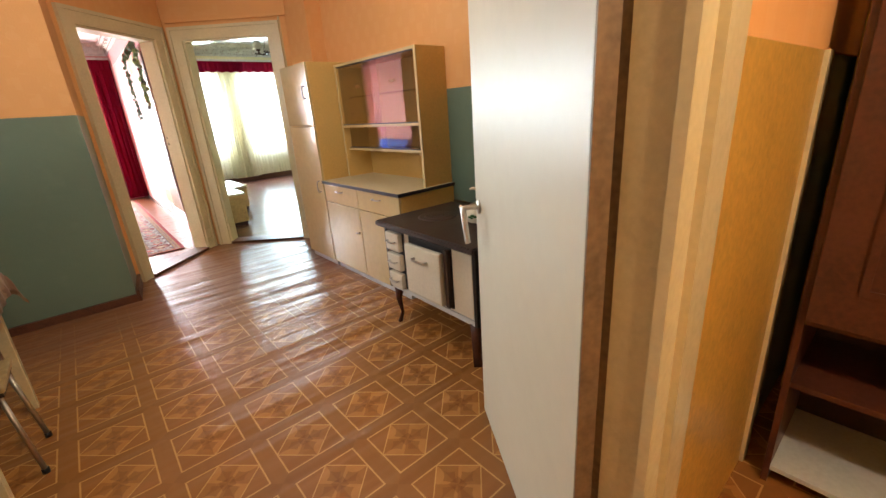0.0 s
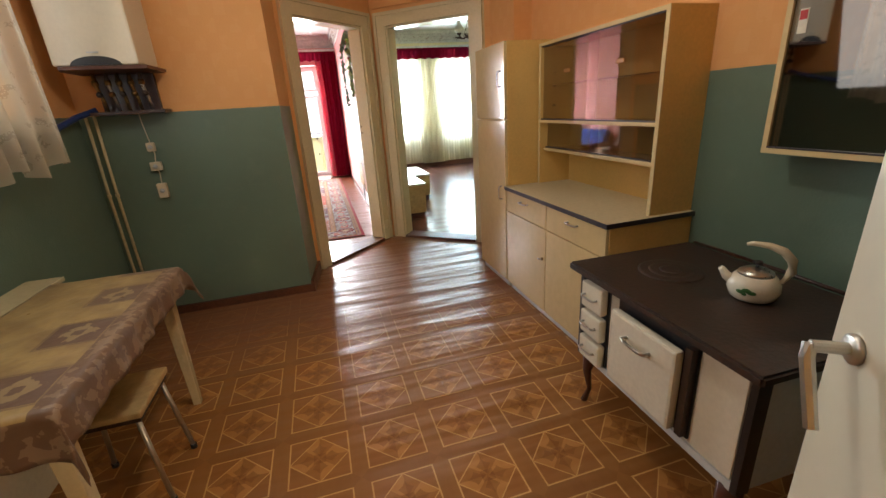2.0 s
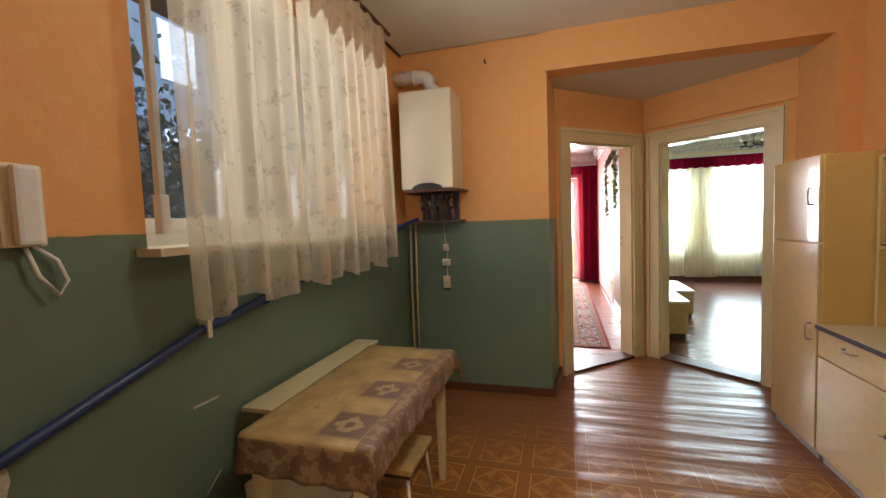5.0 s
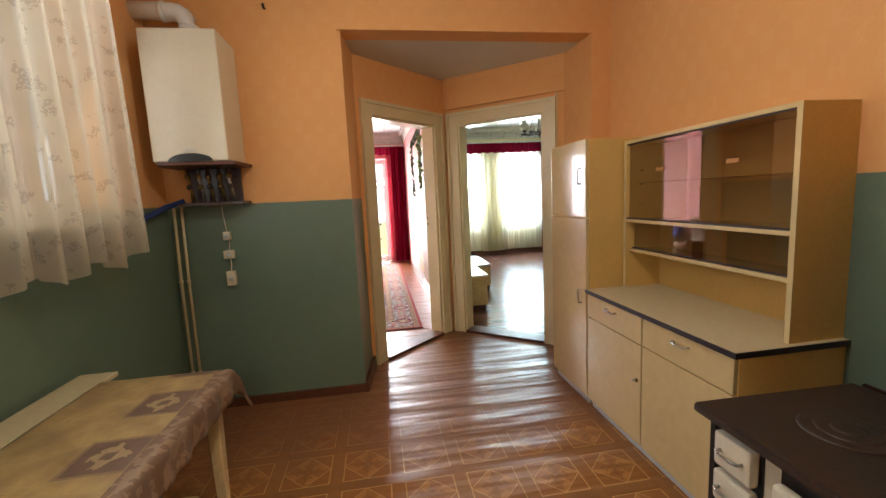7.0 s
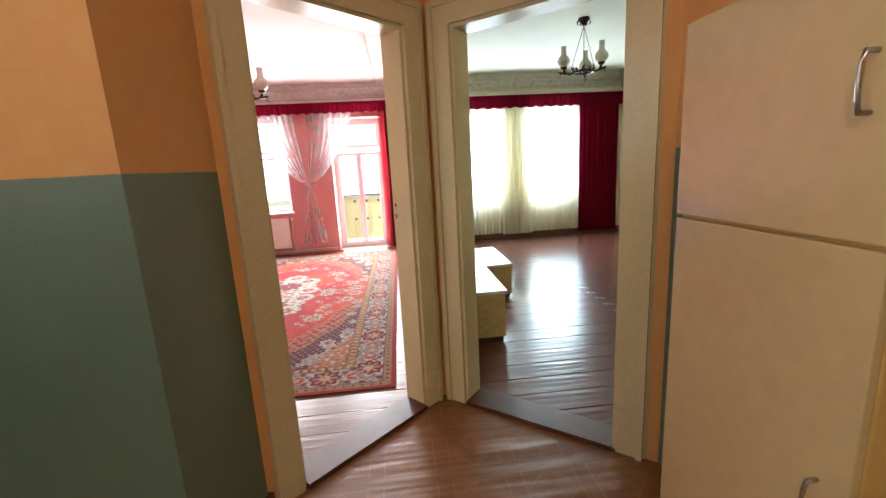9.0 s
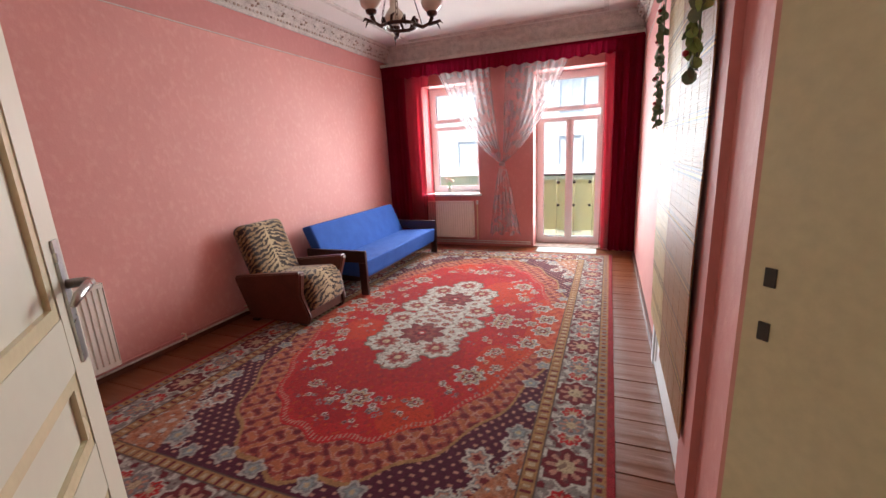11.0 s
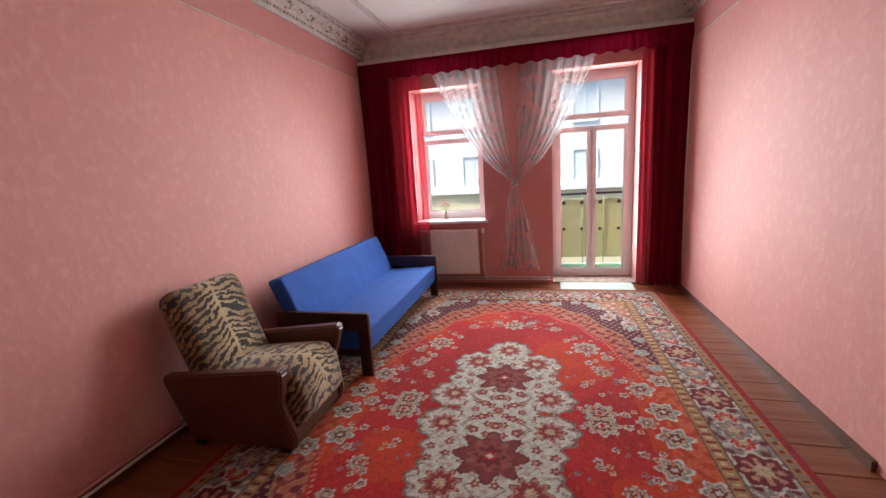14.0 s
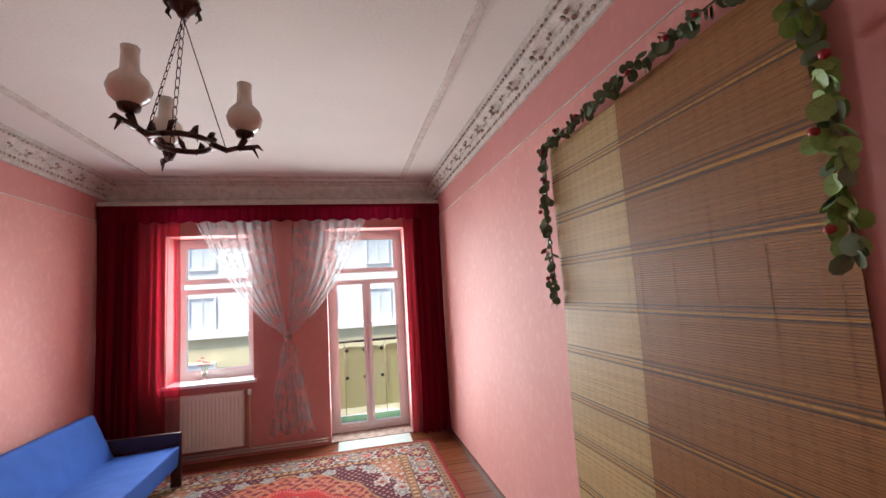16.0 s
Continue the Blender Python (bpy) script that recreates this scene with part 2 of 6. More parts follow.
def sheer(name, color, clear, lace=0.0, glow=0.6, motif=(9, 0.52)):
    """Thin cloth that lets light through; lace: a woven pattern of more and less open parts."""
    m = fresh(name)
    nt, b, x, y, z, co = pattern(m)
    nt.nodes.remove(b)
    out = nt.nodes["Material Output"]
    dif, trl, tra = (nt.nodes.new("ShaderNodeBsdf" + k) for k in ("Diffuse", "Translucent", "Transparent"))
    for n in (dif, trl):
        n.inputs["Color"].default_value = (*color, 1)
    m1, m2 = nt.nodes.new("ShaderNodeMixShader"), nt.nodes.new("ShaderNodeMixShader")
    m1.inputs[0].default_value = glow
    nt.links.new(dif.outputs[0], m1.inputs[1])
    nt.links.new(trl.outputs[0], m1.inputs[2])
    nt.links.new(m1.outputs[0], m2.inputs[1])
    nt.links.new(tra.outputs[0], m2.inputs[2])
    if lace:
        vo = nt.nodes.new("ShaderNodeTexVoronoi")
        vo.inputs["Scale"].default_value = 95
        nt.links.new(co.outputs["Object"], vo.inputs["Vector"])
        f = (X(nt, vo.outputs["Distance"]).gt(0.42) * noise_of(nt, co, motif[0], 3).gt(motif[1])) * lace + noise_of(nt, co, 4, 2) * clear * 0.6 + clear * 0.7
        nt.links.new(f.s, m2.inputs[0])
    else:
        f = noise_of(nt, co, 300, 1) * clear * 0.8 + clear * 0.6
        nt.links.new(f.s, m2.inputs[0])
    nt.links.new(m2.outputs[0], out.inputs[0])
    return m


def glass(name, tint=(1, 1, 1), rough=0.0, gloss=0.045):
    m = fresh(name)
    nt = m.node_tree
    nt.nodes.remove(nt.nodes["Principled BSDF"])
    fr, gl, tr, mx = nt.nodes.new("ShaderNodeLayerWeight"), nt.nodes.new("ShaderNodeBsdfGlossy"), nt.nodes.new("ShaderNodeBsdfTransparent"), nt.nodes.new("ShaderNodeMixShader")
    fr.inputs["Blend"].default_value = 0.5
    shine = X(nt, fr.outputs["Facing"]).op("POWER", 3.0) * 0.75 + gloss
    gl.inputs["Roughness"].default_value = rough
    tr.inputs["Color"].default_value = (*tint, 1)
    nt.links.new(shine.s, mx.inputs[0])
    nt.links.new(tr.outputs[0], mx.inputs[1])
    nt.links.new(gl.outputs[0], mx.inputs[2])
    nt.links.new(mx.outputs[0], nt.nodes["Material Output"].inputs[0])
    return m


def smoky():
    """Dark reflecting cabinet glass."""
    m = fresh("smoky_glass")
    nt, b, x, y, z, co = pattern(m)
    b.inputs["Base Color"].default_value = (0.32, 0.31, 0.30, 1)
    b.inputs["Metallic"].default_value = 1.0
    nt.links.new((noise_of(nt, co, 3, 2) * 0.05 + 0.01).s, b.inputs["Roughness"])
    return m


def cloth_print():
    """Worn oilcloth: marbled beige with square medallions and a floral brown border."""
    m = fresh("printed_oilcloth")
    nt, b, x, y, z, co = pattern(m)
    n1, n2 = noise_of(nt, co, 7, 5), noise_of(nt, co, 34, 4)
    c = blend(nt, ((n1 - 0.32) * 2.6).max(0).min(1), (0.48, 0.35, 0.15), (0.27, 0.18, 0.085))
    c = blend(nt, (n2 - 0.45) * 1.6, c, (0.30, 0.21, 0.13))
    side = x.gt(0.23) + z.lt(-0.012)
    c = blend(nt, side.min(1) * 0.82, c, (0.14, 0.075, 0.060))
    v = (((y + 0.075) / 0.34) + 0.5).fract() - 0.5
    sq = (x - 0.135).abs().max((v * 0.34).abs())
    med = sq.lt(0.088) * z.gt(-0.012)
    bloom = noise_of(nt, co, 21, 3).gt(0.53) * side.min(1)
    c = blend(nt, bloom * 0.65, c, (0.34, 0.24, 0.16))
    c = blend(nt, med * 0.92, c, (0.15, 0.09, 0.075))
    fl = ((x - 0.135).abs() + (v * 0.34).abs() + n2 * 0.10).lt(0.115) * med * ((sq + n2 * 0.03).gt(0.034))
    c = blend(nt, fl * 0.75, c, (0.42, 0.32, 0.17))
    c = blend(nt, sq.line(0.094, 0.004) * z.gt(-0.012) * 0.6, c, (0.16, 0.10, 0.08))
    nt.links.new(c.s, b.inputs["Base Color"])
    nt.links.new((n1 * 0.22 + 0.20).s, b.inputs["Roughness"])
    b.inputs["Specular IOR Level"].default_value = 0.45
    set_bump(nt, b, n2 + n1 * 2, 0.15)
    return m


def by_vertex(name):
    """Rug pile coloured by its woven pattern."""
    m = fresh(name)
    nt, b, x, y, z, co = pattern(m)
    at = nt.nodes.new("ShaderNodeVertexColor")
    at.layer_name = "weave"
    n = noise_of(nt, co, 160, 2)
    c = blend(nt, (n - 0.4) * 0.9, X(nt, at.outputs[0]), (0.05, 0.025, 0.02))
    nt.links.new(c.s, b.inputs["Base Color"])
    b.inputs["Roughness"].default_value = 0.95
    b.inputs["Specular IOR Level"].default_value = 0.1
    b.inputs["Sheen Weight"].default_value = 0.06
    b.inputs["Sheen Roughness"].default_value = 0.5
    set_bump(nt, b, n, 0.5, 0.006)
    return m


M = {
    "kitchen": two_tone(),
    "orange": two_tone("alcove_wall", -1.0),
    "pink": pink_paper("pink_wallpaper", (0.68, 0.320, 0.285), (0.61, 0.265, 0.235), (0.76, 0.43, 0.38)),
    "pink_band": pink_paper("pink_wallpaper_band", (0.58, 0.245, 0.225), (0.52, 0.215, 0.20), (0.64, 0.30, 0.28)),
    "cream_wall": pink_paper("cream_wallpaper", (0.72, 0.61, 0.36), (0.64, 0.53, 0.30), (0.78, 0.70, 0.48)),
    "hall": node_mat("ochre_hall_paint", (0.66, 0.39, 0.085), 0.35, var=0.18, scale=1.6),
    "lino": lino(),
    "boards": boards("brown_painted_boards", (0.180, 0.056, 0.019), (0.120, 0.034, 0.012), 0.22),
    "boards_cream": boards("dark_painted_boards", (0.165, 0.055, 0.040), (0.115, 0.036, 0.028), 0.14),
    "ceiling": node_mat("limewash_ceiling", (0.72, 0.70, 0.65), 0.9, var=0.05, scale=1.3),
    "stucco": node_mat("stucco", (0.66, 0.62, 0.56), 0.85, var=0.16, scale=14, fine=80, bump=0.3),
    "stucco_old": node_mat("stucco_bare", (0.50, 0.40, 0.32), 0.9, var=0.3, scale=18, bump=0.3),
    "cream_paint": node_mat("cream_gloss_paint", (0.72, 0.62, 0.40), 0.24, var=0.06, scale=3, coat=0.2),
    "door_paint": node_mat("ivory_gloss_paint", (0.64, 0.60, 0.47), 0.36, var=0.02, scale=1.2, fine=18, bump=0.10),
    "cabinet": node_mat("ivory_cabinet_paint", (0.68, 0.53, 0.28), 0.20, var=0.05, scale=3, fine=20, coat=0.3),
    "cabinet_side": node_mat("yellowed_cabinet_side", (0.72, 0.48, 0.16), 0.35, var=0.06, scale=3),
    "worktop": node_mat("speckled_worktop", (0.62, 0.54, 0.36), 0.32, var=0.07, scale=60, fine=200),
    "edge_black": node_mat("dark_edging", (0.03, 0.022, 0.03), 0.4),
    "enamel": node_mat("white_enamel", (0.76, 0.72, 0.60), 0.18, var=0.05, scale=4, coat=0.4),
    "enamel_grey": node_mat("grey_enamel", (0.60, 0.62, 0.63), 0.30, var=0.06),
    "iron": node_mat("cast_iron", (0.026, 0.020, 0.017), 0.45, var=0.3, scale=8, bump=0.15, var_color=(0.050, 0.026, 0.018)),
    "black": node_mat("black_enamel", (0.015, 0.014, 0.016), 0.35),
    "chrome": node_mat("worn_chrome", (0.55, 0.53, 0.50), 0.28, metal=1.0, var=0.1, scale=30),
    "steel": node_mat("satin_steel", (0.60, 0.58, 0.54), 0.35, metal=1.0, var=0.05, scale=20),
    "brass": node_mat("tarnished_brass", (0.40, 0.26, 0.10), 0.4, metal=1.0, var=0.3, scale=30),
    "wood_pale": node_mat("pale_wood", (0.58, 0.42, 0.20), 0.5, var=0.15, scale=5, fine=30),
    "wood_red": node_mat("polished_red_brown_wood", (0.105, 0.032, 0.018), 0.42, var=0.2, scale=6, coat=0.2),
    "wood_dark": node_mat("dark_stained_wood", (0.045, 0.016, 0.012), 0.3, var=0.2, scale=6),
    "wood_worn": node_mat("worn_grey_brown_wood", (0.24, 0.15, 0.085), 0.5, var=0.2, scale=8),
    "wood_bar": node_mat("painted_brown_wood", (0.12, 0.042, 0.022), 0.4, var=0.2, scale=8),
    "counter": node_mat("orange_laminate", (0.50, 0.22, 0.06), 0.3, var=0.15, scale=20),
    "white": node_mat("white_pvc", (0.78, 0.79, 0.79), 0.32, var=0.03),
    "rad": node_mat("radiator_paint", (0.80, 0.76, 0.67), 0.35, var=0.04),
    "boiler": node_mat("boiler_casing_paint", (0.72, 0.66, 0.52), 0.32, var=0.03),
    "pipe_cream": node_mat("painted_pipe", (0.60, 0.50, 0.30), 0.35, var=0.08),
    "pipe_blue": node_mat("blue_painted_pipe", (0.020, 0.045, 0.16), 0.35, var=0.12),
    "plastic": node_mat("ivory_plastic", (0.72, 0.64, 0.48), 0.4, var=0.04),
    "blue": node_mat("blue_upholstery", (0.014, 0.085, 0.36), 0.9, var=0.12, scale=8, fine=260, bump=0.25),
    "blue_dark": node_mat("navy_upholstery", (0.010, 0.030, 0.13), 0.9, var=0.12, scale=8, fine=260, bump=0.25),
    "tiger": tiger(),
    "tablecloth": cloth_print(),
    "rug": by_vertex("rug_pile"),
    "red": sheer("dark_red_drape", (0.17, 0.005, 0.019), 0.0, glow=0.35),
    "red_sheer": sheer("red_sheer", (0.27, 0.009, 0.020), 0.36, glow=0.7),
    "lace": sheer("white_lace", (0.52, 0.53, 0.53), 0.58, lace=0.14, glow=0.5),
    "lace_kitchen": sheer("cream_lace", (0.74, 0.68, 0.55), 0.38, lace=0.14, glow=0.5, motif=(16, 0.60)),
    "net": sheer("cream_net", (0.84, 0.79, 0.66), 0.12, glow=0.65),
    "glass": glass("window_glass"),
    "glass_dark": glass("cabinet_glass", (0.84, 0.80, 0.77), gloss=0.12),
    "mirror": smoky(),
    "opal": node_mat("opal_glass", (0.62, 0.56, 0.47), 0.25, var=0.04, coat=0.5),
    "bronze": node_mat("dark_bronze", (0.085, 0.045, 0.035), 0.36, metal=0.9, var=0.3, scale=30),
    "bamboo": bamboo("bamboo_mat", (0.35, 0.155, 0.038)),
    # paler copy of the mat material, with window glare put into the colour
    "bamboo_glare": bamboo("bamboo_mat_glare", (0.62, 0.45, 0.19)),
    "leaf": node_mat("artificial_leaf", (0.15, 0.22, 0.12), 0.55, var=0.25, scale=20),
    "leaf_light": node_mat("artificial_leaf_fresh", (0.28, 0.44, 0.12), 0.5, var=0.25, scale=20),
    "tree_leaf": node_mat("tree_leaf", (0.045, 0.070, 0.045), 0.6, var=0.3, scale=3),
    "berry": node_mat("red_berry", (0.30, 0.012, 0.015), 0.4),
    "doormat": node_mat("pale_mint_rug", (0.50, 0.58, 0.52), 0.95, var=0.08, fine=200, bump=0.3),
    "facade": node_mat("rendered_facade", (0.82, 0.81, 0.77), 0.9, var=0.06, scale=1),
    "facade_low": node_mat("yellow_facade", (0.72, 0.64, 0.40), 0.9, var=0.08, scale=1),
    "pane_far": node_mat("far_window", (0.74, 0.78, 0.78), 0.6),
    "roof": node_mat("roof_tiles", (0.22, 0.10, 0.07), 0.8, var=0.2, scale=6),
    "green": node_mat("green_balcony_carpet", (0.16, 0.34, 0.18), 0.95, var=0.15),
    "reed": sheer("reed_screen", (0.86, 0.80, 0.52), 0.06, glow=0.65),
    "facade_grey": node_mat("grey_facade", (0.12, 0.16, 0.20), 0.9, var=0.12, scale=1),
    "asphalt": node_mat("asphalt", (0.05, 0.05, 0.05), 0.9),
    "red_print": node_mat("red_print", (0.55, 0.03, 0.03), 0.5),
    "green_print": node_mat("green_print", (0.04, 0.13, 0.03), 0.4),
}


# ---- mesh helpers ----
def part(name, bm, material=None, parent=None, label=""):
    me = bpy.data.meshes.new(name)
    bm.to_mesh(me)
    bm.free()
    if material:
        me.materials.append(material)
    ob = new(name, me)
    ob.parent = parent
    if label:
        ob["label"] = label
    return ob


def put_box(bm, x0, x1, y0, y1, z0, z1):
    bmesh.ops.create_cube(bm, size=1, matrix=Matrix.Translation(((x0 + x1) / 2, (y0 + y1) / 2, (z0 + z1) / 2)) @ Matrix.Diagonal((x1 - x0, y1 - y0, z1 - z0, 1)))


def boxes(name, dims, material, parent=None, label="", bevel=0.0):
    bm = bmesh.new()
    for d in dims:
        put_box(bm, *d)
    if bevel:
        bmesh.ops.bevel(bm, geom=bm.edges[:], offset=bevel, segments=2, affect="EDGES", profile=0.6)
    return part(name, bm, material, parent, label)


def structure(ob, label="", category=""):
    return tagged(ob, label, category, kind="structure")


def wall_run(name, p, q, thick, z1, holes, material, z0=0.0):
    """A wall from p to q in plan; thick goes to the left of p->q; holes are (s0, s1, z0, z1) along it."""
    d = Vector((q[0] - p[0], q[1] - p[1], 0))
    m = Matrix.Translation((p[0], p[1], 0)) @ Matrix.Rotation(math.atan2(d.y, d.x), 4, "Z")
    bm = bmesh.new()
    s = 0.0
    lo, hi = min(0, thick), max(0, thick)
    for a, b, h0, h1 in sorted(holes):
        put_box(bm, s, a, lo, hi, z0, z1)
        if h0 > z0:
            put_box(bm, a, b, lo, hi, z0, h0)
        if h1 < z1:
            put_box(bm, a, b, lo, hi, h1, z1)
        s = b
    put_box(bm, s, d.length, lo, hi, z0, z1)
    bmesh.ops.transform(bm, matrix=m, verts=bm.verts)
    return part(name, bm, material)


def thing(name, x, y, z, rz=0.0, label="", category="", group=""):
    """An empty at a thing's base, which carries its parts."""
    ob = new(name)
    ob.empty_display_size = 0.1
    ob.matrix_basis = pose(x, y, z, 0, 0, rz)
    return tagged(ob, label, category, group)


def box(name, d, material, parent=None, label="", bevel=0.004):
    """A box with softened edges: d is x0, x1, y0, y1, z0, z1."""
    bm = bmesh.new()
    put_box(bm, *d)
    if bevel:
        bmesh.ops.bevel(bm, geom=bm.edges[:], offset=bevel, segments=2, affect="EDGES", profile=0.6)
    return part(name, bm, material, parent, label)


def smooth(ob):
    for p in ob.data.polygons:
        p.use_smooth = True
    return ob


def lathe(name, profile, material, parent=None, at=(0, 0, 0), segs=20, label="", turn=None):
    """A turned body from (radius, height) pairs."""
    bm = bmesh.new()
    rings = []
    for r, h in profile:
        rings.append([bm.verts.new((r * math.cos(2 * math.pi * k / segs), r * math.sin(2 * math.pi * k / segs), h)) for k in range(segs)])
    for a, b in zip(rings, rings[1:]):
        for k in range(segs):
            bm.faces.new((a[k], a[(k + 1) % segs], b[(k + 1) % segs], b[k]))
    for ring, flip in ((rings[0], True), (rings[-1], False)):
        if profile[0 if flip else -1][0] > 1e-4:
            bm.faces.new(ring[::-1] if flip else ring)
    bmesh.ops.remove_doubles(bm, verts=bm.verts, dist=1e-5)
    bmesh.ops.recalc_face_normals(bm, faces=bm.faces)
    m = Matrix.Translation(at)
    if turn is not None:
        m = m @ turn
    bmesh.ops.transform(bm, matrix=m, verts=bm.verts)
    return smooth(part(name, bm, material, parent, label))


def tube_into(bm, pts, r, segs=8):
    """A round bar along points; r may be one radius or one per point."""
    pts = [Vector(p) for p in pts]
    rs = r if isinstance(r, (list, tuple)) else [r] * len(pts)
    up = Vector((0, 0, 1))
    rings = []
    for i, p in enumerate(pts):
        d = (pts[min(i + 1, len(pts) - 1)] - pts[max(i - 1, 0)]).normalized()
        a = d.cross(up if abs(d.z) < 0.95 else Vector((0, 1, 0))).normalized()
        b = d.cross(a)
        rings.append([bm.verts.new(p + rs[i] * (math.cos(2 * math.pi * k / segs) * a + math.sin(2 * math.pi * k / segs) * b)) for k in range(segs)])
    for a, b in zip(rings, rings[1:]):
        for k in range(segs):
            bm.faces.new((a[k], a[(k + 1) % segs], b[(k + 1) % segs], b[k]))
    bm.faces.new(rings[0][::-1])
    bm.faces.new(rings[-1])


def tube(name, pts, r, material, parent=None, label="", segs=8):
    bm = bmesh.new()
    tube_into(bm, pts, r, segs)
    bmesh.ops.recalc_face_normals(bm, faces=bm.faces)
    return smooth(part(name, bm, material, parent, label))


def prism(name, outline, z0, z1, material, parent=None, label="", bevel=0.0):
    """An outline in plan (x, y), pulled up from z0 to z1."""
    bm = bmesh.new()
    lo = [bm.verts.new((x, y, z0)) for x, y in outline]
    hi = [bm.verts.new((x, y, z1)) for x, y in outline]
    bm.faces.new(lo[::-1])
    bm.faces.new(hi)
    n = len(lo)
    for k in range(n):
        bm.faces.new((lo[k], lo[(k + 1) % n], hi[(k + 1) % n], hi[k]))
    bmesh.ops.recalc_face_normals(bm, faces=bm.faces)
    if bevel:
        bmesh.ops.bevel(bm, geom=bm.edges[:], offset=bevel, segments=2, affect="EDGES", profile=0.6)
    return part(name, bm, material, parent, label)


def sheet(name, fn, nu, nv, material, parent=None, label="", thick=0.0):
    """A cloth: fn(u, v) gives a place for u, v from 0 to 1."""
    bm = bmesh.new()
    g = [[bm.verts.new(fn(i / nu, j / nv)) for j in range(nv + 1)] for i in range(nu + 1)]
    for i in range(nu):
        for j in range(nv):
            bm.faces.new((g[i][j], g[i + 1][j], g[i + 1][j + 1], g[i][j + 1]))
    bmesh.ops.recalc_face_normals(bm, faces=bm.faces)
    ob = smooth(part(name, bm, material, parent, label))
    if thick:
        s = ob.modifiers.new("thickness", "SOLIDIFY")
        s.thickness, s.offset = thick, 0
    return ob


def bow_handle(parent, at, length, axis="y", out=(-1, 0, 0), material=None, r=0.005, depth=0.028, name="handle", label=""):
    """A bow pull: two feet and a bar that stands off."""
    o = Vector(out)
    a = {"x": Vector((1, 0, 0)), "y": Vector((0, 1, 0)), "z": Vector((0, 0, 1))}[axis]
    c = Vector(at)
    pts = [c - a * length / 2, c - a * length / 2 + o * depth * 0.8, c - a * length * 0.32 + o * depth, c + o * depth * 1.05,
           c + a * length * 0.32 + o * depth, c + a * length / 2 + o * depth * 0.8, c + a * length / 2]
    return tube(name, pts, r, material or M["chrome"], parent, label)


# ---- the large structure ----
A, V, B = (0.05, 0.50), (0.94, 1.318), (1.86, 0.545)      # the two slanted door walls meet at V
KH = 3.03                                                    # kitchen ceiling
PW, PE, PN, PH = -2.68, 0.89, 6.76, 3.0                     # pink room: west, east, north wall, ceiling

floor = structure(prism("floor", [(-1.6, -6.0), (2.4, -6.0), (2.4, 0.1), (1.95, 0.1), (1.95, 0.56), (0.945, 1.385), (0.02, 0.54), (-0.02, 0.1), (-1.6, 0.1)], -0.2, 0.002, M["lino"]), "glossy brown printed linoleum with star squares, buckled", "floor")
floor_2 = structure(boxes("floor_2", [(-2.9, 6.0, 0.3, 7.3, -0.30, -0.03)], M["wood_bar"]), "brown painted board floor", "floor")
structure(boxes("ceiling", [(-1.7, 2.4, -6.0, 0.02, KH, KH + 0.2)], M["ceiling"]), "plain whitewashed kitchen ceiling", "ceiling")
structure(boxes("ceiling_2", [(-2.9, 1.0, 0.3, 7.1, PH, PH + 0.2)], M["ceiling"]), "whitewashed ceiling with stucco frame", "ceiling")
structure(boxes("ceiling_3", [(1.0, 6.0, 0.3, 7.2, 3.12, 3.32)], M["ceiling"]), "whitewashed ceiling", "ceiling")

structure(wall_run("wall_west", (-1.28, -4.05), (-1.28, 0.03), 0.40, KH, [(1.60, 3.50, 1.47, 2.86)], M["kitchen"]), "orange wallpaper over teal painted dado", "wall")
structure(wall_run("wall_north", (-1.68, 0.03), (0.0, 0.03), 0.27, KH, [], M["kitchen"]), "orange wallpaper over teal painted dado", "wall")
structure(prism("wall_north_return", [(-0.05, 0.04), (0.0, 0.03), (0.055, 0.505), (-0.06, 0.62), (-0.25, 0.45)], 0, 2.75, M["kitchen"]), "narrow return beside the left doorway", "wall")
structure(wall_run("wall_door_left", A, (1.06, 1.427), 0.14, 3.12, [(0.16, 1.05, 0, 2.255)], M["orange"]), "slanted wall with doorway to the pink room", "wall")
structure(wall_run("wall_door_right", V, (1.93, 0.486), 0.14, 3.12, [(0.165, 1.095, 0, 2.255)], M["orange"]), "slanted wall with doorway to the cream room", "wall")
structure(boxes("wall_header", [(-0.02, 1.95, 0.002, 0.20, 2.72, KH + 0.01)], M["kitchen"]), "orange papered beam over the alcove", "wall")
structure(boxes("ceiling_4", [(-0.05, 1.95, 0.18, 1.36, 2.722, 2.80)], M["ceiling"]), "lowered alcove ceiling", "ceiling")
structure(wall_run("wall_over_door", (0.975, 1.288), (1.935, 0.482), -0.03, 2.722, [], M["orange"], 2.41), "papered band over the right doorway", "wall")
structure(boxes("wall_pilaster", [(1.92, 2.35, 0.0, 0.52, 0, KH)], M["kitchen"]), "orange papered pilaster", "wall")
structure(wall_run("wall_east", (2.08, 0.01), (2.08, -3.81), 0.25, KH, [], M["kitchen"]), "orange wallpaper over teal painted dado", "wall")
# wall to the hall, with the entrance doorway beside the hinge
structure(boxes("wall_south", [(-1.6, -0.36, -3.99, -3.87, 0, KH), (0.66, 2.4, -3.925, -3.81, 0, KH), (-0.36, 0.62, -3.99, -3.87, 2.12, KH)], M["kitchen"]), "wall to the hall", "wall")
structure(boxes("wall_hall_north", [(0.665, 1.56, -3.942, -3.925, 0, 1.475)], M["hall"]), "glossy ochre painted hall wall", "wall")
structure(boxes("wall_hall_upper", [(0.665, 2.3, -3.942, -3.925, 1.475, KH)], M["orange"]), "orange papered upper hall wall", "wall")
